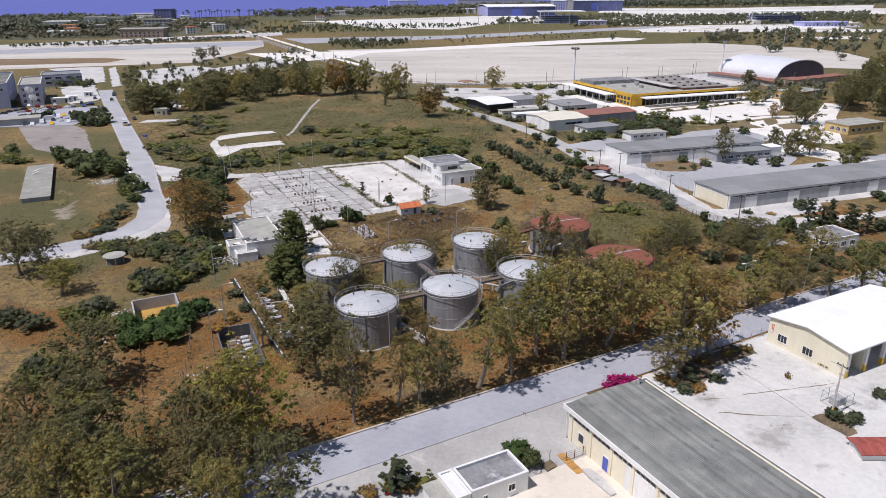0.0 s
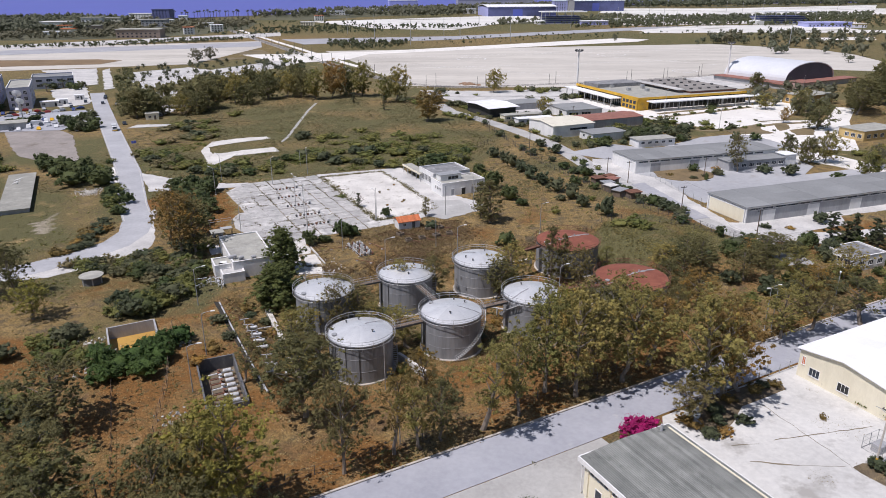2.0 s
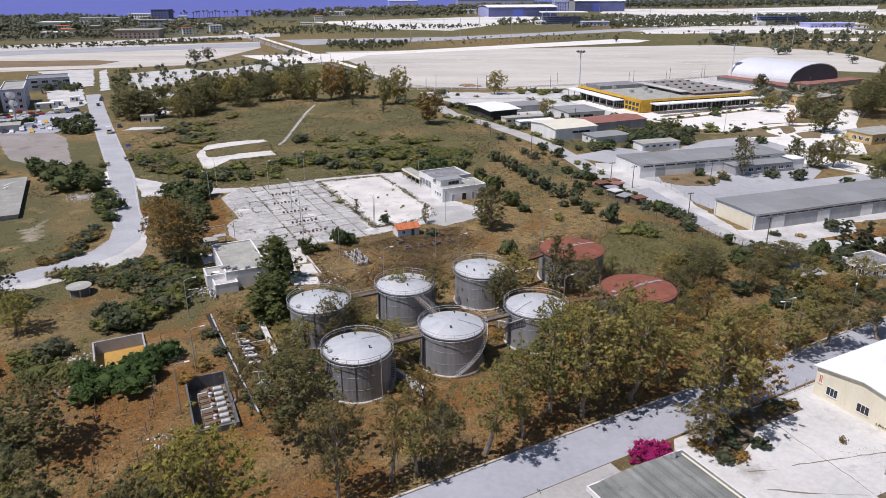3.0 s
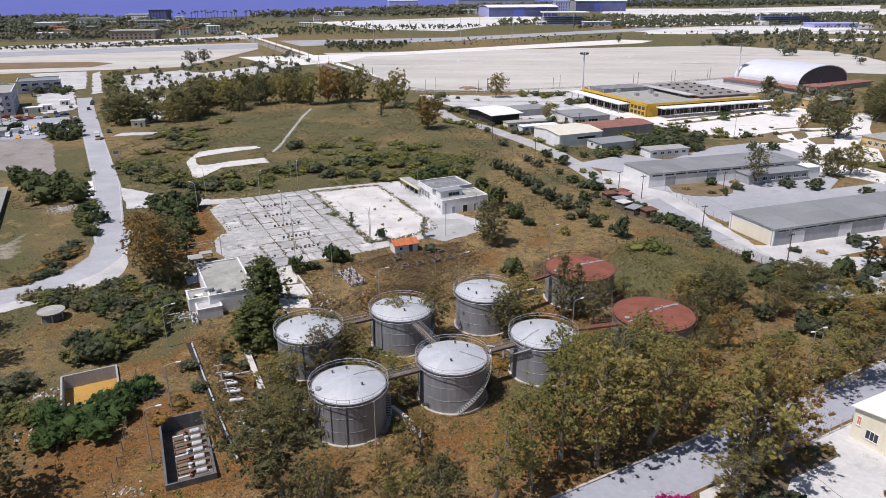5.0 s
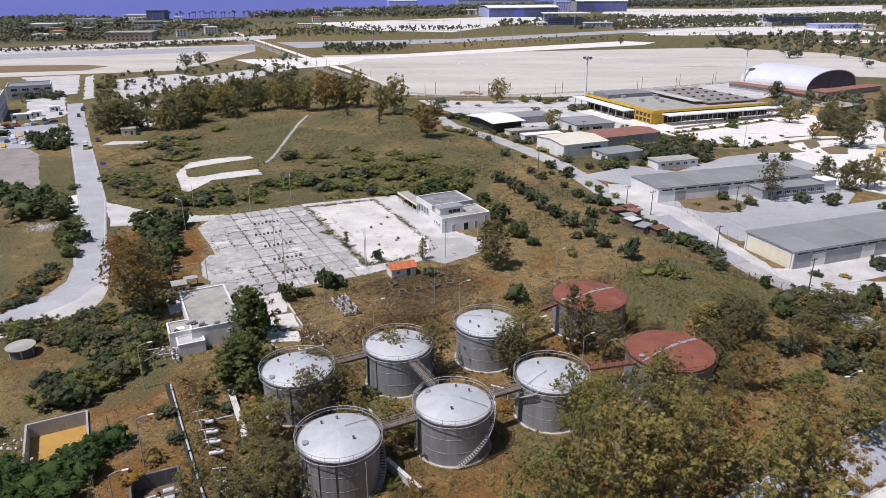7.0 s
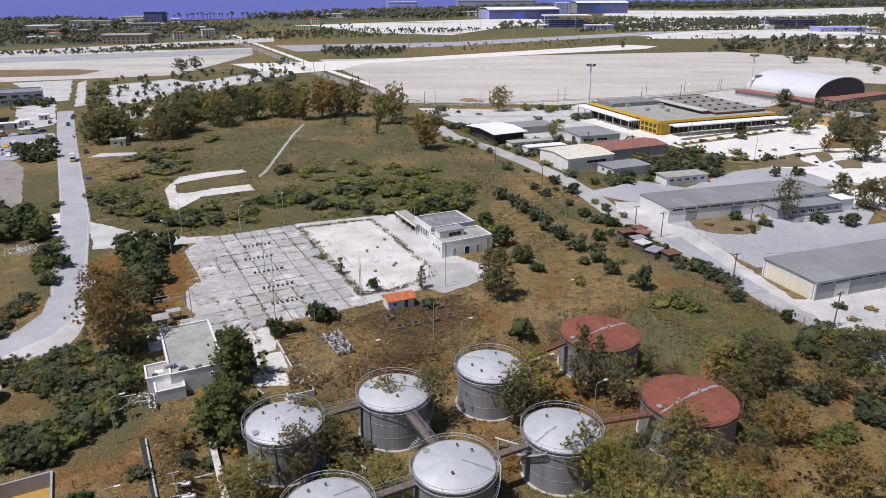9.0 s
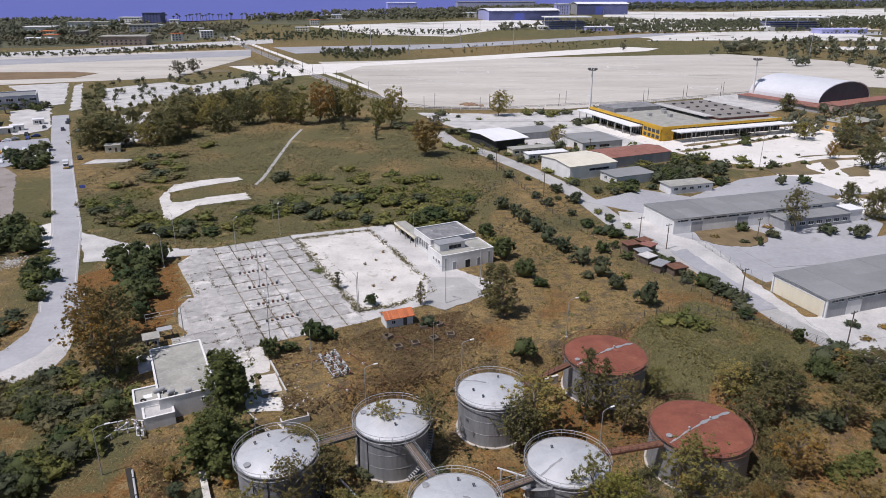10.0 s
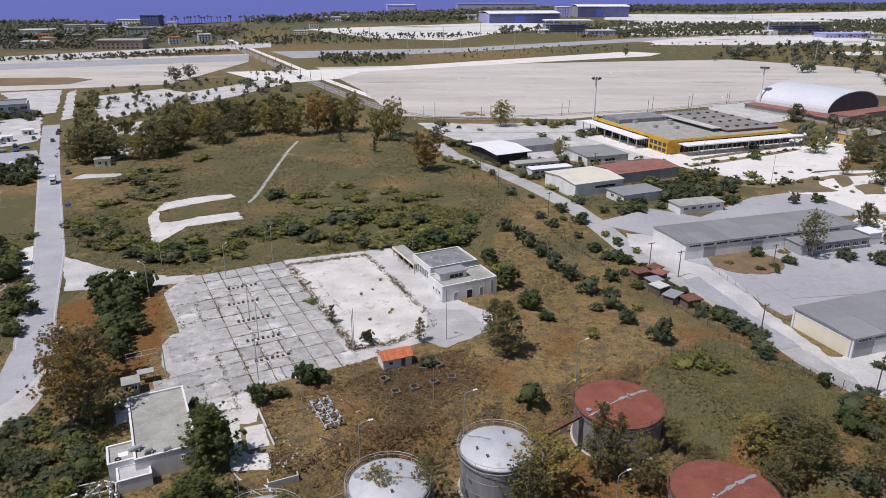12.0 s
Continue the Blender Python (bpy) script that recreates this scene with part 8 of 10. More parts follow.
# flat dark strip: the shade down in the drain is put into its colour
TRENCH_SHADE = surf("trench_shadow_soil", (0.045, 0.04, 0.032), (0.025, 0.022, 0.018), 0.5, 3.0, 0.95)
ribbon("drain_channel", [(-50.0, 143.2), (-43.1, 131.0), (-35.7, 117.8), (-31.6, 110.6)], 0.9, TRENCH_SHADE, "narrow open drain painted as a dark shaded strip", 0.05, 0.2, 2.0, "drain")

# manifold of pipes on a slab, valve boxes near the shed
mx, my = (-23.8, 174.1)
mani = base("pipe_manifold", mx, my, None, 28, "pump manifold of silver and rusty pipes on sleepers", "pipe manifold")
mani.scale = (0.72, 0.80, 0.85)
for k in range(5):
    part("sleeper", boxes((-2.9, 2.9, -5.6 + k * 2.7, -5.3 + k * 2.7, -0.2, 0.14)), KERB, mani)
for i in range(10):
    y = -5.6 + i * 1.2
    part("pipe", tubes(((-2.7, y, 0.45), (2.7, y + 0.1, 0.45), 0.1), n=7), PIPE if i % 3 else RUST_STEEL, mani)
    for k in range(4):
        x = -2.2 + k * 1.45 + 0.2 * ((i * 3 + k) % 3)
        part("valve", lathe([(0.24, 0), (0.3, 0.1), (0.3, 0.5), (0.12, 0.6), (0.12, 0.85), (0.3, 0.87), (0.3, 0.92), (0, 0.94)], 8), (PIPE, DARK_STEEL, STEEL, RUST_STEEL, PIPE)[(i * 3 + k) % 5], mani).matrix_basis = pose(x, y, 0.25, 30 * ((i + k) % 2), 0, 0)
for i in range(3):
    part("header", tubes(((-2.4 + i * 2.4, -6.0, 0.75), (-2.4 + i * 2.4, 5.6, 0.75), 0.1)), PIPE, mani)
BOX_WALL = surf("earthy_concrete", (0.24, 0.19, 0.14), (0.13, 0.10, 0.075), 0.8, 5.0, 0.95)
for p in [(-14.5, 185.3), (-12.0, 180.9), (-8.6, 182.5), (-4.9, 184.6), (-1.5, 186.3), (-4.1, 191.0), (-7.3, 190.1)]:
    ob = base("valve_box", *p, None, CENTRE.uniform(10, 50), "small open concrete valve box with a slanting pipe", "valve box", "valve boxes")
    part("wall", boxes((-0.8, 0.8, -0.8, -0.62, -0.2, 0.7), (-0.8, 0.8, 0.62, 0.8, -0.2, 0.7), (-0.8, -0.62, -0.62, 0.62, -0.2, 0.7), (0.62, 0.8, -0.62, 0.62, -0.2, 0.7)), BOX_WALL, ob)
    # near-black floor stands in for the shade down in the box
    part("floor", boxes((-0.62, 0.62, -0.62, 0.62, -0.2, 0.05)), PAINTED_SHADE, ob)
    part("pipe", tubes(((0.2, 0, 0.3), (2.6, -2.4, 0.15), 0.09)), RUST_STEEL, ob)
# plinths around the plaza: rows of low machine islands
for p in [(-54.6, 229.0), (-51.7, 219.7), (-46.9, 211.0), (-42.3, 201.8), (-38.2, 193.4)]:
    ob = base("pump_island", *p, None, 28, "low rounded island with rows of small rusty pumps", "pump island", "pump islands")
    bm = bmesh.new()
    box(bm, -5.0, 5.0, -0.55, 0.55, 0.0, 0.2, 0.12)
    part("plinth", bm, CONCRETE, ob)
    for i in range(7):
        part("pump", boxes((-3.6 + i * 1.1, -3.1 + i * 1.1, -0.25, 0.25, 0.2, 0.55 + 0.25 * (i % 3 == 0)), bevel=0.05), RUST_STEEL if i % 2 else DARK_STEEL, ob)
    part("meter", boxes((3.2, 3.7, -0.2, 0.2, 0.2, 1.3), bevel=0.04), WALL_WHITE, ob)
tr = base("pipe_trestle", *((-66.6, 189.8)), None, 28, "low trestle of thin pale pipes", "trestle")
part("rail", tubes(((0, 0, 1.8), (6, 0, 1.8), 0.06), ((0, 2, 1.8), (6, 2, 1.8), 0.06), ((3, 0, 1.8), (3, 2, 1.8), 0.06), n=6), STEEL, tr)
for x, y in ((0, 0), (6, 0), (0, 2), (6, 2)):
    part("post", tubes(((x, y, -0.2), (x, y, 1.8), 0.06), n=6), STEEL, tr)
# roof clutter of the pump house
for p, s in zip([(-50.6, 158.0), (-48.4, 157.6), (-45.7, 158.1)], (1.0, 0.6, 0.55)):
    ob = base("roof_tank", *p, 3.98, 20, "small pale water tank lying on a roof", "water tank", "roof tanks")
    part("drum", lathe([(0, -s), (0.36, -s * 0.95), (0.4, -s * 0.8), (0.4, s * 0.8), (0.36, s * 0.95), (0, s)], 14), WALL_GREY, ob).matrix_basis = pose(0, 0, 0.42, 0, 90, 20)
    part("cradle", boxes((-0.6, -0.45, -0.5, 0.5, 0, 0.25), (0.45, 0.6, -0.5, 0.5, 0, 0.25)), KERB, ob)

# shanty sheds beside the east road
for k, (p, w, d) in enumerate(zip([(46.5, 235.4), (51.5, 238.1), (52.3, 234.4), (48.6, 230.0), (49.5, 225.9), (51.2, 220.4), (54.2, 218.6)], (3.6, 3, 3, 3.2, 3, 4, 3.6), (3, 2.6, 3, 2.6, 3, 2.6, 3))):
    house("lean_to_shed", *p, 20 + 13 * (k % 3), w, d, 2.0, "patched shanty shed with a rusty sheet roof", WOOD, (RUST_STEEL, RUST_STEEL, ROOF_RED, STEEL, CONCRETE, STEEL, RUST_STEEL)[k], over=0.4, roof_bits=4, category="shed")


# ---------- vehicles ----------
def car_parts(length, wide, tall, van):
    bm = bmesh.new()
    prof = [(-0.5, 0.18), (-0.5, 0.5), (-0.44, 0.56), (-0.26, 0.6), (-0.12, 0.97), (0.24, 1.0), (0.42, 0.66), (0.5, 0.58), (0.5, 0.18)] if not van else [(-0.5, 0.15), (-0.5, 0.45), (-0.4, 0.55), (-0.3, 0.95), (-0.24, 1.0), (0.5, 1.0), (0.5, 0.15)]
    L, R = [], []
    for px_, pz in prof:
        inset = 0.12 if pz > 0.7 else 0.0
        L.append(bm.verts.new((px_ * length, -wide / 2 + inset, pz * tall)))
        R.append(bm.verts.new((px_ * length, wide / 2 - inset, pz * tall)))
    n = len(prof)
    for i in range(n):
        bm.faces.new((L[i], L[(i + 1) % n], R[(i + 1) % n], R[i]))
    bm.faces.new(L[::-1])
    bm.faces.new(R)
    bmesh.ops.recalc_face_normals(bm, faces=bm.faces)
    return bm


def car(x, y, rz, colour, van=False):
    words = ("white", "silver", "dark grey", "red", "dark blue", "yellow")
    ob = base("van" if van else "car", x, y, None, rz, words[colour] + (" delivery van" if van else " saloon car") + " standing on the pale concrete", "van" if van else "car", "parked vehicles")
    L, W, H = (5.0, 1.9, 2.2) if van else (4.2, 1.7, 1.45)
    part("body", car_parts(L, W, H, van), CAR_MATS[colour], ob)
    part("windscreen", boxes((-0.2 * L, -0.05 * L, -W / 2 + 0.16, W / 2 - 0.16, 0.72 * H, 0.9 * H)) if van else boxes((-0.1 * L, 0.22 * L, -W / 2 + 0.085, W / 2 - 0.085, 0.68 * H, 0.93 * H)), GLASS, ob)
    for sx in (-0.31, 0.31):
        for sy in (-W / 2 + 0.08, W / 2 - 0.08):
            part("wheel", lathe([(0, -0.1), (0.3, -0.1), (0.32, 0), (0.3, 0.1), (0, 0.1)], 12), TYRE, ob).matrix_basis = pose(sx * L, sy, 0.31, 90, 0, 0)
    for sy in (-W / 2 + 0.3, W / 2 - 0.3):
        part("headlight", boxes((-0.505 * L, -0.49 * L, sy - 0.15, sy + 0.15, 0.4 * H, 0.48 * H)), WALL_WHITE, ob)
    return ob


for i, p in enumerate([(-245.6, 379.7), (-233.4, 368.6), (-230.2, 370.4), (-233.6, 381.5), (-228.4, 379.6), (-223.2, 375.9), (-220.1, 375.9), (-220.2, 383.4), (-209.9, 375.8), (-209.4, 391.2), (-209.0, 340.4), (-203.9, 338.9), (-200.5, 340.4)]):
    car(*p, 28 + 90 * (i % 2), (2, 4, 2, 0, 3, 1, 3, 1, 0, 2, 0, 1, 0)[i], i in (10, 12))
for i, p in enumerate([(-202.3, 351.5), (-198.5, 351.5), (-196.8, 354.8), (-192.4, 337.3), (-187.0, 334.3), (-178.9, 345.1), (-178.4, 349.8), (-192.1, 328.5), (-207.4, 332.9), (-203.3, 332.9), (-182.2, 354.8)]):
    car(*p, 28 + 90, (4, 5, 0, 1, 0, 0, 3, 5, 1, 1, 0)[i], i in (2,))
for i, p in enumerate([(-182.8, 339.3), (-187.4, 352.4), (-187.8, 358.4), (-173.3, 337.7), (-171.6, 329.1), (-173.4, 326.6), (-205.2, 421.4), (-210.3, 408.6), (-203.6, 382.1)]):
    car(*p, 118, (0, 0, 0, 3, 0, 1, 2, 2, 4)[i], i in (1, 2))
for p, c in zip([(-208.1, 428.1), (-198.1, 403.5), (-158.2, 341.9), (-188.3, 399.3)], (2, 2, 2, 1)):
    car(*p, 118, c)
tk = base("truck", *((-156.1, 327.1)), None, 118, "white and yellow small truck on the road", "truck")
part("cab", boxes((-2.8, -1.2, -1.0, 1.0, 0.5, 2.3), bevel=0.12), CAR_MATS[0], tk)
part("windscreen", boxes((-2.84, -2.78, -0.85, 0.85, 1.35, 2.1)), GLASS, tk)
part("bumper", boxes((-2.9, -2.75, -1.0, 1.0, 0.4, 0.8)), CAR_MATS[5], tk)
part("cargo_box", boxes((-1.1, 3.0, -1.1, 1.1, 0.8, 2.9), bevel=0.06), CAR_MATS[0], tk)
for sx in (-2.0, 1.8):
    for sy in (-0.95, 0.95):
        part("wheel", lathe([(0, -0.14), (0.42, -0.14), (0.45, 0), (0.42, 0.14), (0, 0.14)], 14), TYRE, tk).matrix_basis = pose(sx, sy, 0.45, 90, 0, 0)
sheet("side_track", [(-152.3, 332.0), (-136.0, 336.5), (-134.5, 342.0), (-151.0, 340.0)], CONCRETE, "pale paved stub beside the road", 0.035, wobble=0.3, category="road")
bush("bloom", *((27.4, 100.4)), 3.0, 2.8)
bush("bloom", *((29.0, 101.1)), 2.6, 2.6)
row("bush", ["fig", "mastic"], [(9.0, 81.8), (10.5, 80.6)], 3.4, 2.6)
row("bush", ["olive"], [(59.1, 92.9), (60.5, 91.4), (62.0, 91.9), (69.7, 98.6)], 1.8, 1.6)
tree("cyp", *((-7.4, 75.5)), 5.0, 1.8)
bush("redbloom", -6.2, 74.9, 0.6, 1.2)
bush("redbloom", -8.6, 74.6, 0.5, 0.9)
row("bush", ["shrub", "dry"], [(-8.5, 76.0), (-5.8, 75.5), (-4.0, 76.7), (-11.4, 74.3)], 1.8, 1.8)


# ---------- far land: woods, halls, houses, masts ----------
HOUSES = [(-644, 1134, 46), (-620, 1214, 36), (-590, 1231, 30), (-593, 1439, 36), (-635, 1441, 46), (-430, 926, 56), (-504, 1176, 44), (-532, 1412, 18), (-519, 1045, 14), (-551, 1020, 20), (-562, 996, 36), (-303, 1711, 50)]


def woods(name, label, area, count, tall, material, seed, leaves=26):
    """A far wood as one mass of clumps within an outline."""
    rng = random.Random(seed)
    bm = bmesh.new()
    xa, xb = min(p[0] for p in area), max(p[0] for p in area)
    ya, yb = min(p[1] for p in area), max(p[1] for p in area)
    done = tries = 0
    while done < count and tries < count * 40:
        tries += 1
        x, y = rng.uniform(xa, xb), rng.uniform(ya, yb)
        if not inside_poly(x, y, area) or any(hx_ - 6 < x < hx_ + w_ + 6 and hy_ - 60 < y < hy_ + 26 for hx_, hy_, w_ in HOUSES):
            continue
        done += 1
        h = tall * rng.uniform(0.5, 1.3)
        r = h * rng.uniform(0.35, 0.6)
        z = height(x, y)
        leaf_cloud(bm, (x, y, z + h * 0.55), (r, r, h * 0.45), int(leaves * 1.3) if y < 700 else int(leaves * 0.45), max(0.3, h * 0.07 if y < 500 else h * 0.11 if y < 700 else h * 0.17), rng, 0.0, 0.5, 1)
        for q in range(3):
            a = rng.uniform(0, 6.283)
            leaf_core(bm, (x + math.cos(a) * r * 0.5, y + math.sin(a) * r * 0.5, z + h * rng.uniform(0.35, 0.75)), (r * 0.5, r * 0.5, h * 0.24), rng)
        tube(bm, (x, y, z), (x, y, z + h * 0.5), h * 0.03, h * 0.02, 4, False)
    ob = link(name, bm, material)
    return tagged(ob, label, "woodland", kind="stuff")


woods("far_trees", "dark belt of trees along the coast", [(-729.8, 1068.5), (-583.8, 1011.0), (-536.6, 1094.9), (-545.9, 1220.5), (-603.6, 1378.5), (-739.7, 1451.5), (-969.6, 1406.4)], 1300, 12, HAZED_GREEN, 1, 20)
woods("far_trees", "scattered coastal trees and gardens", [(-544.7, 1094.7), (-391.7, 1076.2), (-325.0, 1146.8), (-364.3, 1349.3), (-588.3, 1378.9), (-652.3, 1342.1)], 420, 9, HAZED_GREEN, 2, 24)
woods("far_trees", "dark coastal grove beyond the apron", [(-411.8, 1480.5), (-212.7, 1551.0), (-17.3, 1556.2), (139.0, 1965.5), (488.2, 2224.9), (390.0, 2674.8), (-165.3, 2115.0), (-409.1, 1642.7)], 1100, 14, HAZED_GREEN, 3, 20)
woods("far_trees", "long belt of trees on the horizon", [(418.7, 2050.1), (786.7, 2144.1), (1327.1, 2349.8), (1633.7, 2467.8), (2146.3, 3228.5), (1048.4, 2842.6), (590.5, 2681.7)], 1100, 18, HAZED_GREEN, 4, 26)
woods("airfield_scrub", "scrub between the distant aprons", [(230.9, 1112.6), (419.6, 1164.3), (711.4, 1279.7), (858.1, 1534.8), (497.0, 1370.8), (274.0, 1269.1)], 520, 7, OLIVE, 5)
woods("airfield_scrub", "dark scrub on the airfield verge", [(-139.7, 787.3), (-87.8, 736.5), (-59.3, 778.0), (-52.7, 849.2), (-103.4, 861.3), (-144.7, 847.3)], 150, 5, OLIVE, 6)
woods("airfield_scrub", "low scrub along the runway", [(-478.0, 769.3), (-366.1, 793.9), (-291.7, 844.2), (-243.9, 915.7), (-311.7, 899.2), (-395.6, 842.0), (-492.3, 791.2)], 300, 4, OLIVE, 7)
woods("airfield_scrub", "scattered scrub on airfield grass", [(-269.3, 981.2), (-123.4, 1021.3), (83.9, 1208.0), (346.9, 1333.3), (267.5, 1240.0), (-146.1, 1202.5), (-257.7, 1148.4), (-303.3, 1100.3)], 380, 5, OLIVE, 8, 16)
woods("airfield_scrub", "scrub and trees beyond the hall", [(249.3, 784.3), (269.8, 698.6), (325.3, 608.7), (489.8, 894.7), (464.6, 997.4), (304.3, 927.6)], 60, 10, HAZED_GREEN, 9, 90)
woods("airfield_scrub", "bushes along the taxiway", [(-65.0, 849.0), (204.2, 957.3), (399.9, 1014.2), (424.4, 1073.6), (216.0, 1010.1), (-56.2, 904.7)], 60, 3, OLIVE, 10)
woods("field_scrub", "scrub and young trees by the runway", [(-263.4, 582.2), (-208.5, 614.4), (-161.8, 735.0), (-116.7, 616.2), (-128.3, 556.7), (-169.8, 507.7), (-213.3, 486.0)], 120, 4.5, HAZED_GREEN, 11, 60)
woods("field_scrub", "dark trees behind the meadow", [(-175.8, 380.3), (-143.4, 390.4), (-124.8, 442.8), (-95.6, 478.4), (-109.4, 508.8), (-152.1, 487.2), (-176.3, 433.9), (-195.6, 418.6)], 90, 9, NEAR_DARK, 12, 130)
thicket(['olive', 'shrub'], [(-7.0, 366.7), (9.8, 352.0), (37.0, 297.4), (59.1, 285.4), (80.1, 326.9), (95.2, 327.2), (127.6, 327.7), (139.5, 354.2), (92.3, 353.4), (71.5, 430.8), (29.6, 462.4), (-2.2, 422.1)], 80, 2.6, 2.8, 13)
thicket(["olive", "mastic"], [(79.0, 326.9), (95.8, 342.4), (106.5, 331.4), (97.2, 303.7), (81.6, 298.1), (73.8, 304.6)], 30, 3.4, 3.2, 31)
thicket(["mastic", "olive"], [(68.3, 322.8), (76.8, 315.3), (71.0, 294.8), (64.4, 291.5), (59.9, 296.5)], 8, 3.0, 3.0, 32)
woods("field_scrub", "trees around the car park", [(159.6, 411.1), (173.8, 345.5), (243.3, 466.3), (206.5, 448.8)], 34, 8, HAZED_GREEN, 14, 120)
thicket(['olive', 'mastic'], [(11.8, 342.7), (30.0, 303.9), (42.5, 266.2), (53.8, 234.4), (62.3, 210.5), (67.6, 194.2), (64.3, 191.9), (57.3, 203.7), (48.0, 229.0), (37.4, 256.6), (23.4, 297.1)], 20, 2.2, 2.4, 17)
thicket(['shrub', 'shrub', 'olive'], [(-114.3, 261.1), (-83.9, 256.9), (-59.4, 277.7), (-20.7, 290.1), (5.3, 273.3), (3.2, 258.3), (-18.1, 258.0), (-55.5, 262.1), (-78.9, 243.8), (-104.7, 252.0)], 75, 2.6, 3.2, 18)
thicket(['shrub'], [(-67.2, 309.2), (-40.7, 324.8), (-3.9, 310.3), (-9.5, 293.4), (-40.1, 292.9), (-60.7, 299.0)], 26, 2.2, 3.2, 19)
thicket(['shrub', 'reed'], [(-130.2, 288.2), (-108.7, 282.6), (-92.5, 261.5), (-101.5, 252.0), (-116.8, 261.1)], 24, 2.6, 3, 20)
thicket(['shrub', 'reed', 'olive'], [(-92.1, 165.0), (-81.4, 172.2), (-61.3, 178.6), (-58.5, 161.3), (-71.2, 158.7), (-84.8, 158.5)], 30, 2.2, 2.8, 21)
thicket(['olive', 'mastic'], [(57.2, 167.5), (77.5, 183.5), (96.2, 183.6), (122.0, 188.8), (101.2, 152.6), (77.5, 148.9), (59.2, 152.2)], 34, 3.4, 2.6, 22)
thicket(['shrub', 'mastic'], [(-106.1, 212.1), (-134.9, 276.4), (-121.7, 256.3), (-98.3, 212.2), (-95.7, 201.2)], 16, 2.4, 2.6, 23)
thicket(['mastic'], [(-158.2, 269.7), (-128.9, 260.1), (-116.3, 234.7), (-137.3, 242.6), (-143.5, 242.5)], 18, 4.2, 4, 24)
thicket(['mastic', 'shrub'], [(-201.5, 303.1), (-186.8, 291.1), (-151.7, 242.5), (-157.8, 242.5), (-174.8, 260.0)], 14, 2.8, 3, 25)
thicket(['dry', 'olive'], [(-100.1, 172.1), (-98.6, 185.0), (-97.6, 196.0), (-93.2, 185.0), (-92.6, 172.1), (-94.8, 163.6)], 24, 1.8, 2.4, 26)
thicket(['mastic'], [(-210.3, 345.1), (-169.6, 337.3), (-163.4, 324.2), (-200.0, 327.0)], 16, 2.6, 3, 16)

for n, (p, ang, L, W, h, wall, roof, lab) in enumerate((
    (((70.2, 1558.5)), 12, 150, 90, 19, BLUE_WALL, ROOF_WHITE, "huge blue hangar with a white roof"),
    (((300.3, 1866.1)), 2, 125, 80, 25, BLUE_WALL, ROOF_WHITE, "dark blue hangar with a sloping end"),
    (((249.0, 1864.6)), 2, 34, 40, 24, LILAC_WALL, ROOF_WHITE, "pale blue tower block of the airfield"),
    (((9.1, 2307.6)), 5, 240, 70, 20, WALL_GREY, ROOF_WARE, "long dark terminal on the coast"),
    (((-183.6, 2072.4)), 10, 80, 50, 22, LILAC_WALL, ROOF_WHITE, "pale blue cube hall on the coast"),
    (((-593.0, 1439.0)), 0, 34, 24, 19, BLUE_WALL, BLUE_WALL, "blue building by the sea"),
    (((-640.0, 1441.0)), 0, 44, 18, 11, WALL_WHITE, WALL_WHITE, "white hotel wing by the sea"),
    (((-430.0, 926.0)), 8, 54, 26, 10, BRICK, ROOF_SCREED, "long brown building with a pale flat roof"),
    (((-644.0, 1134.0)), 8, 44, 24, 10, WALL_WHITE, WALL_WHITE, "white villa among dark trees"),
    (((-620.0, 1214.0)), 10, 33, 20, 13, WALL_WHITE, ROOF_SCREED, "pale apartment house among trees"),
    (((-590.0, 1231.0)), 10, 26, 18, 12, WALL_CREAM, ROOF_SCREED, "cream apartment house near the coast"),
    (((-504.0, 1176.0)), 10, 40, 20, 11, WALL_GREY, ROOF_SCREED, "grey stepped house above the runway"),
    (((-519.0, 1045.0)), 10, 12, 12, 9, BRICK, ROOF_SCREED, "small red house behind trees"),
    (((-551.0, 1020.0)), 10, 18, 12, 6, WALL_CREAM, ROOF_TILE, "small cream house behind trees"),
    (((-562.0, 996.0)), 6, 32, 10, 3.6, WALL_WHITE, ROOF_WHITE, "low white sheds behind trees"),
    (((-532.0, 1412.0)), 6, 16, 12, 8, WALL_WHITE, ROOF_WHITE, "white pavilion near the palms"),
    (((-272.3, 1786.5)), 5, 90, 30, 8, WALL_WHITE, ROOF_SCREED, "low white pavilion by the shore"),
    (((-281.1, 1646.1)), 5, 50, 16, 8, WALL_WHITE, ROOF_WHITE, "white beach building by the shore"),
    (((19.1, 1707.7)), 5, 30, 20, 10, WALL_WHITE, ROOF_WHITE, "white shed beside the hangar"),
    (((208.0, 1210.9)), 5, 44, 16, 6, LILAC_WALL, ROOF_WHITE, "white stalls beside the grandstand"),
    (((543.8, 1143.0)), 5, 70, 30, 6, LILAC_WALL, LILAC_WALL, "long pale blue low roof"),
)):
    hb = base("hangar" if n < 3 else "far_building", *p, 0, ang, lab, "hangar" if n < 3 else "building", "far buildings")
    part("wall", boxes((0, L, 0, W, -0.5, h)), wall, hb)
    if n < 2:
        rb = bmesh.new()
        rows_ = []
        for i in range(9):
            y = -1 + (W + 2) * i / 8
            zz = h + 4 * (1 - ((i - 4) / 4) ** 2)
            rows_.append([rb.verts.new(q) for q in ((-2, y, zz), (L + 2, y, zz), (L + 2, y, zz - 1), (-2, y, zz - 1))])
        for A, B in zip(rows_, rows_[1:]):
            for j in range(4):
                rb.faces.new((A[j], A[(j + 1) % 4], B[(j + 1) % 4], B[j]))
        bmesh.ops.recalc_face_normals(rb, faces=rb.faces)
        part("roof", rb, roof, hb)
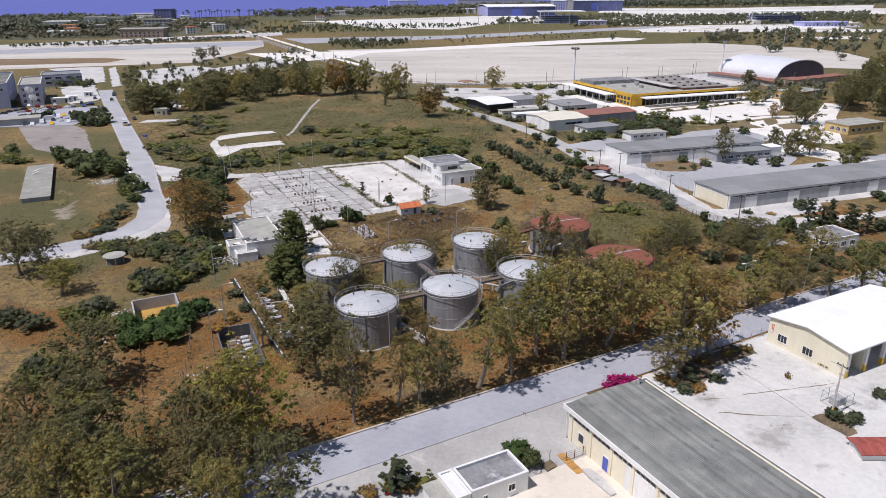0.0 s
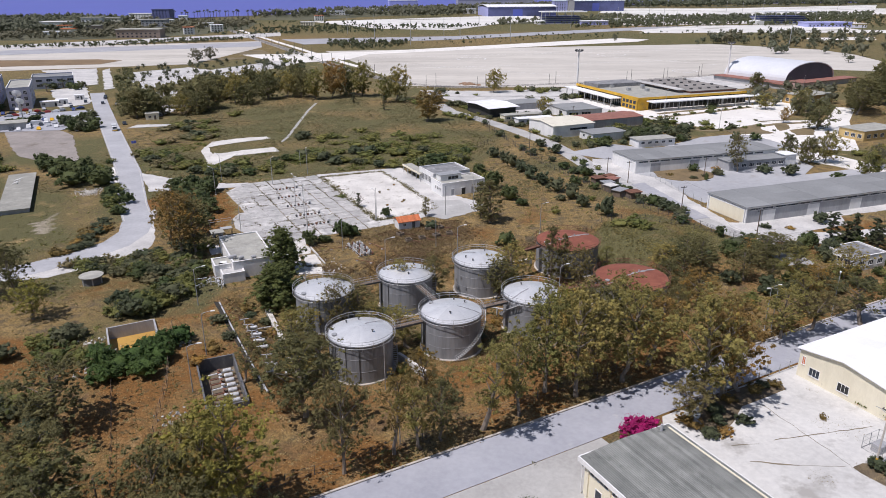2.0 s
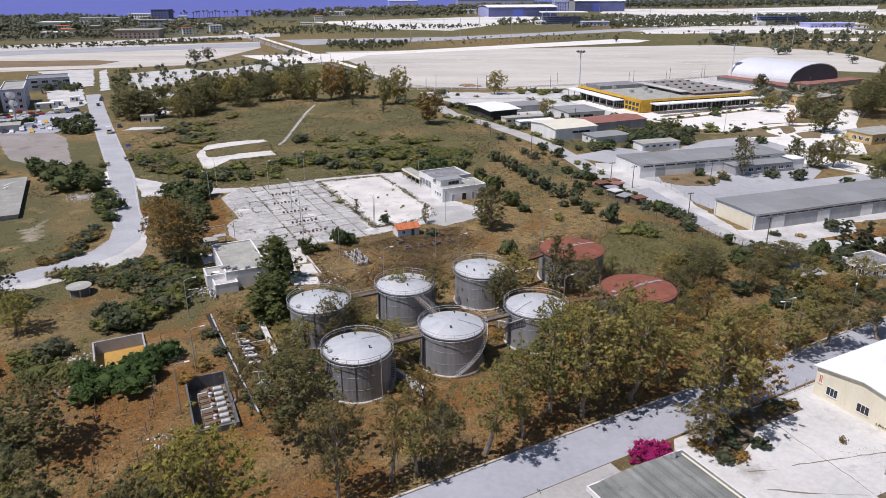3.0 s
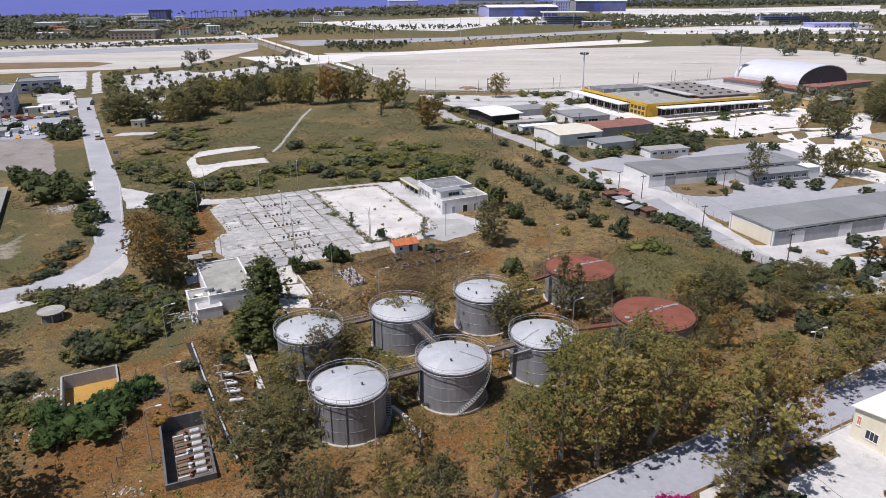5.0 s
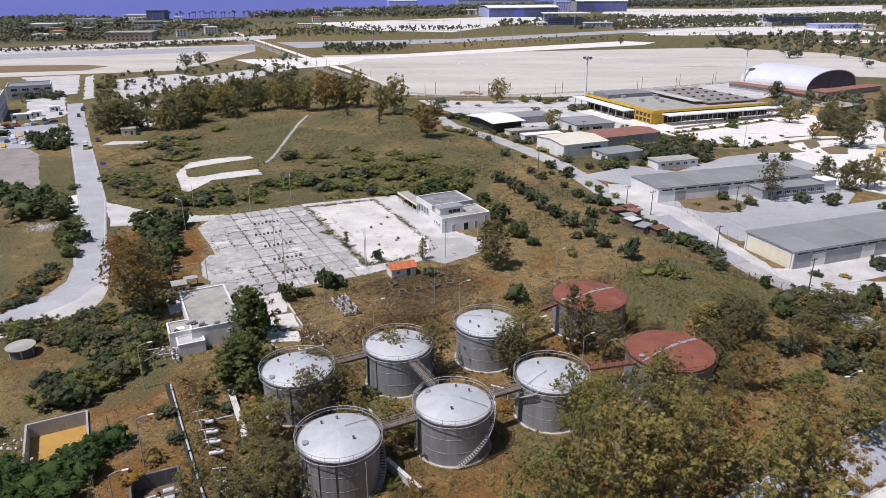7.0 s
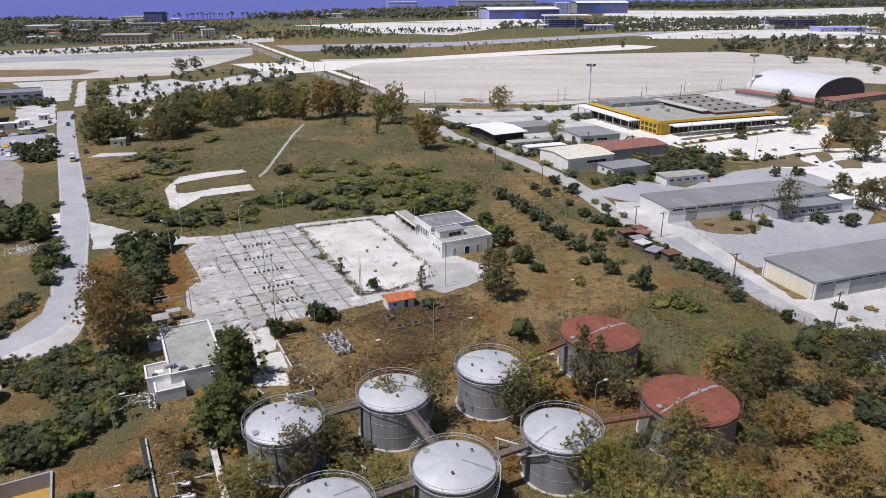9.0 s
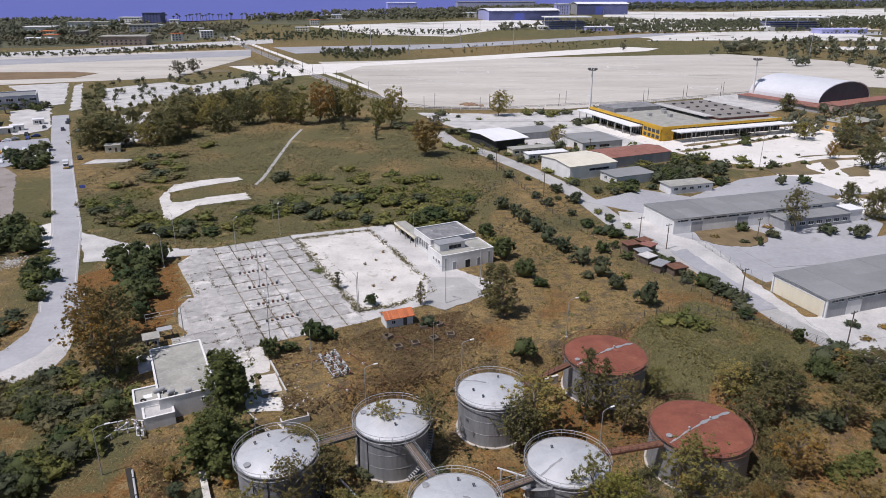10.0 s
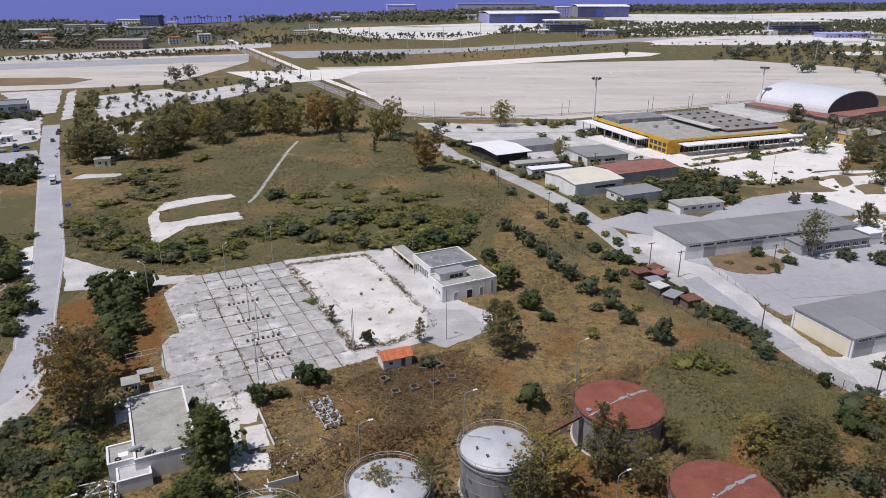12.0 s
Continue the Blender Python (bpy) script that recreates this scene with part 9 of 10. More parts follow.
        part("gate", boxes((L * 0.36, L * 0.5, -0.4, 0.0, 0, h * 0.75)), BLUE_PAINT, hb)
        part("gable_sheet", boxes((-0.5, 0, 0, W, 0, h)), LILAC_WALL if n == 0 else WALL_GREY, hb)
    else:
        part("roof", boxes((-0.8, L + 0.8, -0.8, W + 0.8, h, h + 0.9)), roof, hb)
        if L < 80:
            nst = max(1, int(h / 3.6))
            for j in range(nst):
                for i in range(max(2, int(L / 6))):
                    xa = 2 + i * (L - 4) / max(2, int(L / 6))
                    part("window", boxes((xa, xa + 2.2, -0.12, 0.0, 1.2 + 3.5 * j, 2.8 + 3.5 * j)), GLASS, hb)

for k, p in enumerate([(-654.7, 1246.6), (-637.7, 1309.0), (-575.3, 1294.5), (-572.0, 1051.0), (-409.7, 1170.0), (-351.3, 1056.0), (-251.9, 1200.0), (-263.7, 1387.1), (-691.2, 1189.5), (-484.8, 1221.9), (-554.3, 1094.5), (-369.1, 997.0)]):
    w = 14 + (k * 5) % 11
    vb = base("far_house", *p, 0, 8 + 9 * (k % 3), ("white" if k % 3 else "cream") + " flat-roofed house among coastal gardens", "house", "coastal houses")
    part("wall", boxes((0, w, 0, 11, -0.5, 6 + 3 * (k % 2))), WALL_WHITE if k % 3 else WALL_CREAM, vb)
    part("roof", boxes((-0.5, w + 0.5, -0.5, 11.5, 6 + 3 * (k % 2), 6.7 + 3 * (k % 2))), ROOF_TILE if k % 4 == 3 else ROOF_WHITE, vb)
    for i in range(int(w / 4)):
        for j in range(2 + k % 2):
            part("window", boxes((1.2 + i * 4, 3.0 + i * 4, -0.12, 0, 1.0 + 3 * j, 2.6 + 3 * j)), GLASS, vb)

for p, w in zip([(147.6, 1237.1), (503.3, 1218.0)], (70, 90)):
    st = base("grandstand", *p, 0, 8, "blue-seated grandstand under a white canopy", "grandstand", "grandstands")
    for i in range(8):
        part("tier", boxes((6, w, 4 + i * 3, 8 + i * 3 + 22, i * 1.5, i * 1.5 + 1.5)), BLUE_WALL if i % 2 else WALL_GREY, st)
    part("canopy", boxes((0, w + 6, 2, 34, 19, 20.5)), ROOF_WHITE, st)
    for i in range(5):
        part("column", boxes((4 + i * (w / 5), 5.5 + i * (w / 5), 30, 31.5, 0, 19)), WALL_WHITE, st)
    part("ramp", boxes((-8, 4, 0, 30, 0, 6)), WALL_WHITE, st)

woods("airfield_scrub", "ragged trees behind the arched hall", [(323, 980), (424, 954), (600, 1000), (560, 860), (446, 790), (426, 719), (380, 640), (365, 660), (338, 754), (282, 832)], 90, 9, HAZED_GREEN, 51, 50)
woods("airfield_scrub", "green scrub among the far paving", [(267, 1500), (470, 1560), (898, 1540), (720, 1250), (645, 1099), (450, 1180), (169, 1118)], 680, 7, OLIVE, 52, 22)
woods("airfield_scrub", "low bushes beside the runway crossing", [(-150, 860), (-40, 880), (120, 960), (210, 985), (200, 915), (30, 830), (-100, 770)], 120, 2.6, OLIVE, 53, 30)
woods("airfield_scrub", "bushes on the far lawns", [(-390, 1040), (-300, 960), (-200, 1000), (-120, 1180), (-180, 1350), (-330, 1330), (-420, 1200)], 150, 5, OLIVE, 54, 24)
row("tree", ["grove", "fargreen"], [(213.0, 352.0), (222.0, 365.0), (246.0, 420.0), (262.0, 445.0), (214.0, 392.0), (272.0, 470.0)], 14.0, 6.0)
woods("far_trees", "dark trees around the hangars", [(73.0, 1326.6), (206.1, 1436.4), (352.0, 1566.0), (354.5, 1440.1), (180.9, 1266.9), (75.0, 1207.8)], 200, 9, HAZED_GREEN, 41)
woods("far_trees", "dark trees around the stands", [(261.8, 1299.3), (539.6, 1484.5), (941.3, 1679.3), (810.4, 1451.8), (472.1, 1304.4), (246.6, 1185.5)], 420, 9, HAZED_GREEN, 42)
woods("airfield_scrub", "dark trees beyond the apron", [(288.9, 831.2), (303.3, 807.8), (343.3, 884.5), (325.4, 912.9)], 20, 11, HAZED_GREEN, 43, 60)
woods("far_trees", "garden trees of the coastal houses", [(-566.1, 893.7), (-464.7, 926.5), (-390.6, 961.1), (-383.7, 1035.0), (-488.4, 1096.0), (-630.7, 991.2)], 320, 8, HAZED_GREEN, 44, 26)
woods("field_scrub", "young trees on the vanished lots", [(-215.9, 457.9), (-257.7, 554.3), (-254.4, 568.0), (-191.3, 433.7), (-192.7, 418.7)], 45, 5, NEAR_DARK, 45, 110)
woods("field_scrub", "low green growth on the vanished lots", [(-201.6, 458.2), (-186.8, 496.7), (-173.9, 518.8), (-158.9, 487.0), (-173.5, 464.0), (-191.3, 440.0)], 60, 4, NEAR_DARK, 46, 110)

# palms along the shore
prng = random.Random(9)
pm_t, pm_c = bmesh.new(), bmesh.new()
tube(pm_t, (0, 0, 0), (0.3, 0, 9.5), 0.4, 0.3, 6)
for i in range(26):
    a = 6.283 * i / 13 + prng.uniform(-0.2, 0.2)
    el = prng.uniform(-0.4, 0.9)
    prev = Vector((0.3, 0, 9.5))
    side = Vector((-math.sin(a), math.cos(a), 0))
    last = None
    for k in range(4):
        q = Vector((0.3 + math.cos(a) * k * 0.95, math.sin(a) * k * 0.95, 9.5 + el * k * 0.7 - 0.16 * k * k))
        w = (0.15, 0.5, 0.4, 0.05)[k]
        cur = [pm_c.verts.new(q + side * w), pm_c.verts.new(q - side * w)]
        if last:
            pm_c.faces.new((last[0], cur[0], cur[1], last[1]))
        last = cur
me_t, me_c = bpy.data.meshes.new("trunk"), bpy.data.meshes.new("crown")
pm_t.to_mesh(me_t)
pm_c.to_mesh(me_c)
pm_t.free()
pm_c.free()
me_t.materials.append(BARK)
me_c.materials.append(OLIVE)
pa, pb = Vector(((-562.0, 1497.7))), Vector(((-396.4, 1593.1)))
for i in range(28):
    p = pa.lerp(pb, i / 27)
    ob = base("palm_tree", p.x + prng.uniform(-6, 6), p.y + prng.uniform(-10, 10), None, prng.uniform(0, 360), "tall fan palm along the shore", "palm", "shore palms")
    ob.scale = (1.3, 1.3, prng.uniform(1.2, 1.7))
    for nm, me in (("trunk", me_t), ("crown", me_c)):
        o = new(nm, me)
        o.parent = ob

# tram line beside the apron, with its masts
RAIL = [(-393.0, 1224.1), (-318.1, 1056.8), (-258.4, 931.0), (-182.4, 775.4), (-109.2, 623.1), (-62.4, 532.7), (-36.8, 493.3), (-15.6, 476.1), (17.2, 471.2), (64.9, 485.3), (119.1, 500.3), (205.5, 542.6), (260.2, 577.8)]
ribbon("trackbed", RAIL, 9.0, surf("track_ballast", (0.36, 0.33, 0.29), (0.24, 0.22, 0.20), 0.1, 1.5), "grey ballast bed of a tram line", 0.1, category="track")
for off in (-2.6, -1.2, 1.2, 2.6):
    ln = []
    for i, p in enumerate(RAIL):
        a, b = RAIL[max(0, i - 1)], RAIL[min(len(RAIL) - 1, i + 1)]
        d = Vector((b[0] - a[0], b[1] - a[1])).normalized()
        ln.append((p[0] - d.y * off, p[1] + d.x * off))
    ribbon("rail", ln, 0.25, DARK_STEEL, "steel rail of the tram line", 0.24, 0.15, category="rail")
ribbon("road", [(p[0] + 9, p[1] + 12) for p in RAIL], 6.0, WHITE_CONCRETE, "white service road beside the tracks", 0.09)
for a, b in zip(RAIL, RAIL[1:]):
    n = max(1, int(math.hypot(b[0] - a[0], b[1] - a[1]) / 32))
    for i in range(n):
        x, y = a[0] + (b[0] - a[0]) * i / n, a[1] + (b[1] - a[1]) * i / n
        for s in (-6, 6):
            pole(x + s * 0.5, y + s, 7.5, "dark tram mast beside the tracks", 0.13, m_=DARK_STEEL)
for i, p in enumerate([(-146.7, 1002.0), (-98.9, 903.8), (-49.1, 812.1), (-14.4, 960.9), (6.6, 961.3), (36.1, 1108.1), (65.1, 864.9), (151.2, 1237.2), (177.8, 1134.5), (286.1, 1478.0), (253.9, 1160.4), (422.7, 1615.0), (341.2, 1214.1), (347.3, 1162.6), (590.1, 1619.5), (589.2, 1527.7), (791.7, 1913.7), (541.6, 1218.9), (590.7, 1220.0), (984.0, 1919.3), (341.2, 755.1)]):
    pole(*p, 22 + (i * 7) % 9, "tall thin lighting mast of the airfield", 0.28)
bm = bmesh.new()
hx, hy = (9.3, 482.3)
for i in range(14):
    a = CENTRE.uniform(0, 6.28)
    r = CENTRE.uniform(0, 9)
    c = bmesh.ops.create_icosphere(bm, subdivisions=2, radius=CENTRE.uniform(1.2, 2.6), matrix=Matrix.Translation((hx + math.cos(a) * r, hy + math.sin(a) * r * 0.5, 0.2)))
for v in bm.verts:
    v.co.z *= 0.5
    v.co += Vector((noise.noise(v.co * 0.7), noise.noise(v.co * 0.9), noise.noise(v.co * 0.8))) * 0.5
tagged(link("soil_heap", bm, surf("brown_soil", (0.34, 0.22, 0.14), (0.22, 0.14, 0.09), 0.4, 2.0)), "heap of brown soil beside the tracks", "soil heap", kind="stuff")


# ---------- tufts, weeds, stones ----------
def scatter(name, label, material, area, count, seed, size, blades, dense=None, test=is_free):
    """Small upright tufts over the free ground, as one mass."""
    rng = random.Random(seed)
    verts, faces = [], []
    done = tries = 0
    xa, xb, ya, yb = area
    while done < count and tries < count * 12:
        tries += 1
        x, y = rng.uniform(xa, xb), rng.uniform(ya, yb)
        if not test(x, y):
            continue
        if noise.noise((x * 0.06, y * 0.06, seed)) * 0.9 + rng.random() * 0.8 < (0.35 if dense is None else dense):
            continue
        done += 1
        z = height(x, y)
        s = size * rng.uniform(0.5, 1.5)
        for b in range(blades):
            a = rng.uniform(0, 6.283)
            c = Vector((x + rng.gauss(0, s * 0.5), y + rng.gauss(0, s * 0.5), z - 0.03))
            side = Vector((math.cos(a), math.sin(a), 0)) * s * rng.uniform(0.2, 0.5)
            tip = Vector((rng.gauss(0, s * 0.8), rng.gauss(0, s * 0.8), s * rng.uniform(0.3, 0.8)))
            k = len(verts)
            verts += [c - side, c + side, c + tip]
            faces.append((k, k + 1, k + 2))
    me = bpy.data.meshes.new(name)
    me.from_pydata([tuple(v) for v in verts], [], faces)
    me.materials.append(material)
    return tagged(new(name, me), label, "grass", kind="stuff")


scatter("dry_grass", "dry straw tufts over the fields", STRAW, (-110, 95, 75, 250), 26000, 3, 0.27, 3, None, lambda x, y: is_free(x, y) and not inside_poly(x, y, EASTBANK))
scatter("weeds", "green weeds among dry grass", WEED, (-150, 95, 80, 330), 14000, 4, 0.30, 5, 0.5)
scatter("scrub", "low dark scrub in the fields", SHRUB, (-120, 95, 80, 330), 3000, 5, 0.38, 7, 0.7)
scatter("meadow_grass", "tall green-brown meadow grass", REED, (-140, 60, 225, 420), 20000, 6, 0.45, 4, 0.45)
scatter("meadow_shrubs", "low green thicket of the meadow", SHRUB, (-130, 30, 235, 300), 900, 7, 0.8, 12, 0.85, lambda x, y: is_free(x, y) and inside_poly(x, y, MEADOW))


def joint_test(x, y):
    d = Vector((x, y)) - PA
    a, b = d.dot(pu) / SU, d.dot(pv) / SV
    if not (-1 <= a <= NSL + 5 and 0 <= b <= MSL + 2) or not (a <= NSL + 1 and b <= MSL or inside_poly(x, y, SLAB_EDGE)):
        return False
    return min(abs(a - round(a)) * SU, abs(b - round(b)) * SV) < 0.22


scatter("joint_weeds", "weeds in the joints of the slabs", leafy("joint_weed_blades", (0.24, 0.20, 0.105), (0.10, 0.09, 0.045)), (PA.x - 45, PA.x + 40, PA.y - 75, PA.y + 8), 5200, 8, 0.34, 6, 0.5, joint_test)
COURT = [(-46.2, 244.4), (-26.5, 252.4), (-23.7, 248.1), (-5.1, 210.3), (-13.7, 201.3), (-22.0, 197.9)]


def rim_test(x, y):
    p = Vector((x, y))
    best = 99
    for a, b in zip(COURT, COURT[1:] + COURT[:1]):
        a, b = Vector(a), Vector(b)
        k = max(0, min(1, (p - a).dot(b - a) / (b - a).length_squared))
        best = min(best, (p - a.lerp(b, k)).length)
    return best < 0.7


scatter("joint_weeds", "weeds around the rim of the court", REED, (-60, 10, 190, 260), 2600, 9, 0.5, 6, 0.1, rim_test)
# weedy cracks across the yards
def crack(pts, wide, seed):
    rng = random.Random(seed)
    out = []
    for a, b in zip(pts, pts[1:]):
        n = max(2, int(math.hypot(b[0] - a[0], b[1] - a[1]) / 1.2))
        for i in range(n):
            out.append((a[0] + (b[0] - a[0]) * i / n + rng.gauss(0, 0.09), a[1] + (b[1] - a[1]) * i / n + rng.gauss(0, 0.09), wide * rng.uniform(0.3, 1.3)))
    out.append((*pts[-1], wide * 0.3))
    ribbon("weedy_crack", out, wide, surf("crack_dirt", (0.26, 0.22, 0.15), (0.15, 0.12, 0.08), 0.5, 4.0), "weedy dirt crack in the concrete", 0.085, 0.02, 2.0, "crack")


for k, pts in enumerate(([(42.0, 94.0), (45.0, 93.6), (48.5, 93.3)], [(49.6, 108.4), (55.7, 93.4)], [(47.4, 99.1), (52.3, 100.2), (64.4, 102.9)], [(40.5, 97.7), (44.8, 98.2)], [(48.5, 93.3), (54.9, 93.1)])):
    crack(pts, (0.24, 0.07, 0.18, 0.18, 0.05)[k], 40 + k)


def crack_test(x, y):
    return noise.noise((x * 0.16, y * 0.16, 4)) > 0.35 and y > 88


scatter("yard_weeds", "weeds in the cracks of the yard", REED, (38, 66, 84, 118), 900, 14, 0.17, 5, 0.3, crack_test)
bm = bmesh.new()
rrng = random.Random(12)
for (cx, cy), n, sp in zip([(-43.4, 102.2), (-71.4, 101.9), (-31.4, 76.5), (-45.1, 80.6), (-63.2, 114.7), (-51.0, 125.6)] + [(-117.3, 225.5), (-67.3, 124.8), (-63.5, 121.3)] + [(-29.7, 161.5)], (40, 40, 30, 30, 30, 30, 260, 30, 30, 60), (2.2, 2.5, 2, 2, 2, 1.5, 3.2, 2, 2, 4)):
    for i in range(n):
        x, y = cx + rrng.gauss(0, sp * 0.6), cy + rrng.gauss(0, sp * 0.6)
        s = rrng.uniform(0.08, 0.3)
        m = pose(x, y, height(x, y) + s * 0.3, rrng.uniform(0, 90), rrng.uniform(0, 90), rrng.uniform(0, 90))
        bmesh.ops.create_cube(bm, size=s * 1.6, matrix=m @ Matrix.Diagonal((1, rrng.uniform(0.5, 1), rrng.uniform(0.3, 0.8), 1)))
tagged(link("rubble", bm, RUBBLE), "scattered pale rubble and broken concrete", "rubble", kind="stuff")

sheet("tree_square", [(12.4, 80.8), (13.8, 81.8), (14.5, 80.5), (13.0, 79.3)], litter, "square of bare brown earth round a sapling", 0.02, flat=-1.42, category="planting")
sap = base("sapling", 13.4, 80.6, -1.4, 0, "bare young tree in a square of earth", "tree")
part("stem", bent([(0, 0, -0.2), (0.05, 0.02, 0.9), (0.0, 0.1, 1.8), (0.1, 0.1, 2.6)], 0.04, 5), BARK, sap)
for a_ in range(5):
    part("twig", tubes(((0.03, 0.08, 1.4 + 0.2 * a_), (0.03 + 0.6 * math.cos(a_ * 2.4), 0.08 + 0.6 * math.sin(a_ * 2.4), 2.0 + 0.2 * a_), 0.02, 0.008), n=4), BARK, sap)
hs = base("garden_hose", 11.6, 79.4, -1.39, 20, "thin grey hose coiled on the ground", "hose")
part("loop", hoop(0.6, 0.05, 0.03, 24, 5), DARK_STEEL, hs)
part("tail", bent([(0.6, 0, 0.05), (1.1, 0.7, 0.05), (1.9, 0.8, 0.05), (2.4, 1.5, 0.05)], 0.03, 5), DARK_STEEL, hs)
sheet("rubble_patch", [(17.9, 79.6), (19.0, 80.0), (20.6, 77.4), (21.6, 75.0), (20.6, 74.6), (19.3, 76.6)], CONCRETE, "broken grey concrete beside the hall wall", 0.03, flat=-1.4, wobble=0.2, category="paving")
rs = base("road_sign", -131.9, 292.3, None, 20, "blue road sign on a thin post by the road", "sign")
part("post", tubes(((0, 0, -0.2), (0, 0, 2.6), 0.05)), STEEL, rs)
part("board", boxes((-0.9, 0.9, -0.04, 0.04, 1.5, 2.6), bevel=0.02), BLUE_PAINT, rs)
for p in ((-146.6, 233.2), (-145.0, 229.6)):
    ob = base("antenna_frame", *p, 1.36, 35, "white steel frame lying on the slab roof", "frame", "roof frames")
    part("bar", tubes(((0, 0, 0.05), (2.6, 0, 0.9), 0.09), n=6), WALL_WHITE, ob)
    part("bar", tubes(((0.4, 1.2, 0.05), (2.8, 0.4, 0.9), 0.09), n=6), WALL_WHITE, ob)
    part("crossbar", tubes(((1.3, -0.4, 0.5), (1.6, 1.2, 0.5), 0.07), n=6), WALL_WHITE, ob)
# oddments of the forecourt and yard
pl = base("timber_stack", *((15.4, 83.3)), -1.44, 27 - 90, "row of weathered orange formwork panels on the ground", "planks")
PLANK = surf("weathered_formwork", (0.50, 0.27, 0.07), (0.34, 0.18, 0.06), 0.8, 5.0, 0.85, stain=(0.24, 0.16, 0.09), stain_scale=1.2, stain_at=0.58, vary=0.12)
for i in range(4):
    part("plank", boxes((i * 1.18, i * 1.18 + 1.12, -0.62 + 0.05 * (i % 2), 0.62 + 0.05 * (i % 2), 0, 0.09), bevel=0.01), PLANK, pl)
cg = base("transformer_cage", *((60.7, 94.7)), -1.48, 28, "wire cage around small grey equipment", "cage")
for x in (0, 1.8, 3.6):
    for y in (0, 3.0):
        part("post", tubes(((x, y, 0), (x, y, 2.2), 0.05), n=5), STEEL, cg)
for z in (0.2, 1.2, 2.2):
    part("rail", tubes(((0, 0, z), (3.6, 0, z), 0.03), ((3.6, 0, z), (3.6, 3, z), 0.03), ((3.6, 3, z), (0, 3, z), 0.03), ((0, 3, z), (0, 0, z), 0.03), n=4), STEEL, cg)
part("equipment", boxes((0.8, 2.8, 0.7, 2.2, 0, 1.3), bevel=0.06), WALL_GREY, cg)
for p, s in zip([(64.4, 110.3), (65.2, 107.4), (66.0, 106.4), (66.7, 104.9), (64.7, 108.3)], (0.3, 0.26, 0.3, 0.25, 0.28)):
    ob = base("flower_pot", *p, -1.44, 0, "clay flower pot with a small plant", "flower pot", "flower pots")
    part("pot", lathe([(s * 0.6, 0), (s, s * 1.4), (s * 0.9, s * 1.4), (s * 0.5, 0.1)], 12), KERB if s > 0.46 else ROOF_TILE, ob)
    o = part("plant", bmesh.new(), SHRUB, ob)
    o.data = CACHE[("bush", "shrub", 0, False)] if ("bush", "shrub", 0, False) in CACHE else with_mat(BUSH[0], SHRUB)
    o.matrix_basis = Matrix.Translation((0, 0, s)) @ Matrix.Diagonal((0.3, 0.3, 0.3, 1))
row("bush", ["shrub", "dry"], [(64.1, 111.4), (57.3, 104.6)], 1.1, 0.8)
sg = base("notice_board", *((53.8, 118.7)), None, 120, "white notice board on two posts by the fence", "sign")
part("board", boxes((-0.9, 0.9, -0.04, 0.04, 1.6, 3.4)), WALL_WHITE, sg)
for x in (-0.7, 0.7):
    part("post", tubes(((x, 0, -0.2), (x, 0, 3.3), 0.05), n=6), STEEL, sg)
part("print_bars", boxes((-0.7, 0.7, -0.052, -0.042, 2.9, 3.1), (-0.7, 0.3, -0.052, -0.042, 2.5, 2.65), (-0.7, 0.5, -0.052, -0.042, 2.1, 2.25)), BLUE_PAINT, sg)

for p in [(-255.9, 450.7), (-254.0, 466.8), (-253.9, 472.4)]:
    ob = base("palm_tree", *p, None, CENTRE.uniform(0, 360), "short date palm with a dark crown", "palm", "garden palms")
    ob.scale = (1.0, 1.0, 0.55)
    for nm, me in (("trunk", me_t), ("crown", me_c)):
        o = new(nm, me)
        o.parent = ob
for i, p in enumerate([(-232.7, 356.5), (-232.8, 361.6), (-226.2, 361.6), (-224.3, 363.3), (-223.7, 368.6), (-218.2, 368.6), (-214.0, 368.6), (-213.3, 374.0), (-208.8, 379.6), (-202.6, 387.2), (-196.9, 338.9), (-197.7, 345.1), (-192.9, 343.5), (-204.0, 327.0), (-200.5, 327.0), (-198.3, 331.4), (-183.7, 359.8), (-178.2, 353.1)]):
    car(*p, 118 if i > 9 else 30, (2, 2, 1, 3, 0, 0, 2, 3, 1, 4, 2, 0, 1, 2, 0, 0, 1, 0)[i], i in (11, 15))

FIELD_FENCE = [(19.7, 180.9), (26.8, 184.9), (37.1, 191.4), (49.1, 197.4), (56.8, 195.9), (67.6, 189.3), (78.0, 179.0)]


def near_line(x, y, line_, reach):
    p = Vector((x, y))
    for a, b in zip(line_, line_[1:]):
        a, b = Vector(a), Vector(b)
        k = max(0, min(1, (p - a).dot(b - a) / (b - a).length_squared))
        if (p - a.lerp(b, k)).length < reach:
            return True
    return False


SCRUBLAND = [(-31.4, 192.6), (-4.0, 202.7), (9.1, 180.7), (2.5, 170.0), (-15.9, 160.6), (-28.4, 172.8)]
scatter("brown_scrub", "brown dry weeds around the valve boxes", leafy("dead_weeds", (0.36, 0.27, 0.14), (0.17, 0.14, 0.07)), (-60, 40, 130, 220), 1500, 21, 0.34, 6, 0.2, lambda x, y: is_free(x, y) and inside_poly(x, y, SCRUBLAND))
fence(FIELD_FENCE, 3.0, 1.8, DARK_STEEL, "sagging dark wire fence across the field", 6)
scatter("fence_weeds", "grey dry weeds along the field fence", REED, (-20, 95, 120, 260), 1500, 22, 0.45, 6, 0.1, lambda x, y: is_free(x, y) and near_line(x, y, FIELD_FENCE, 1.2))

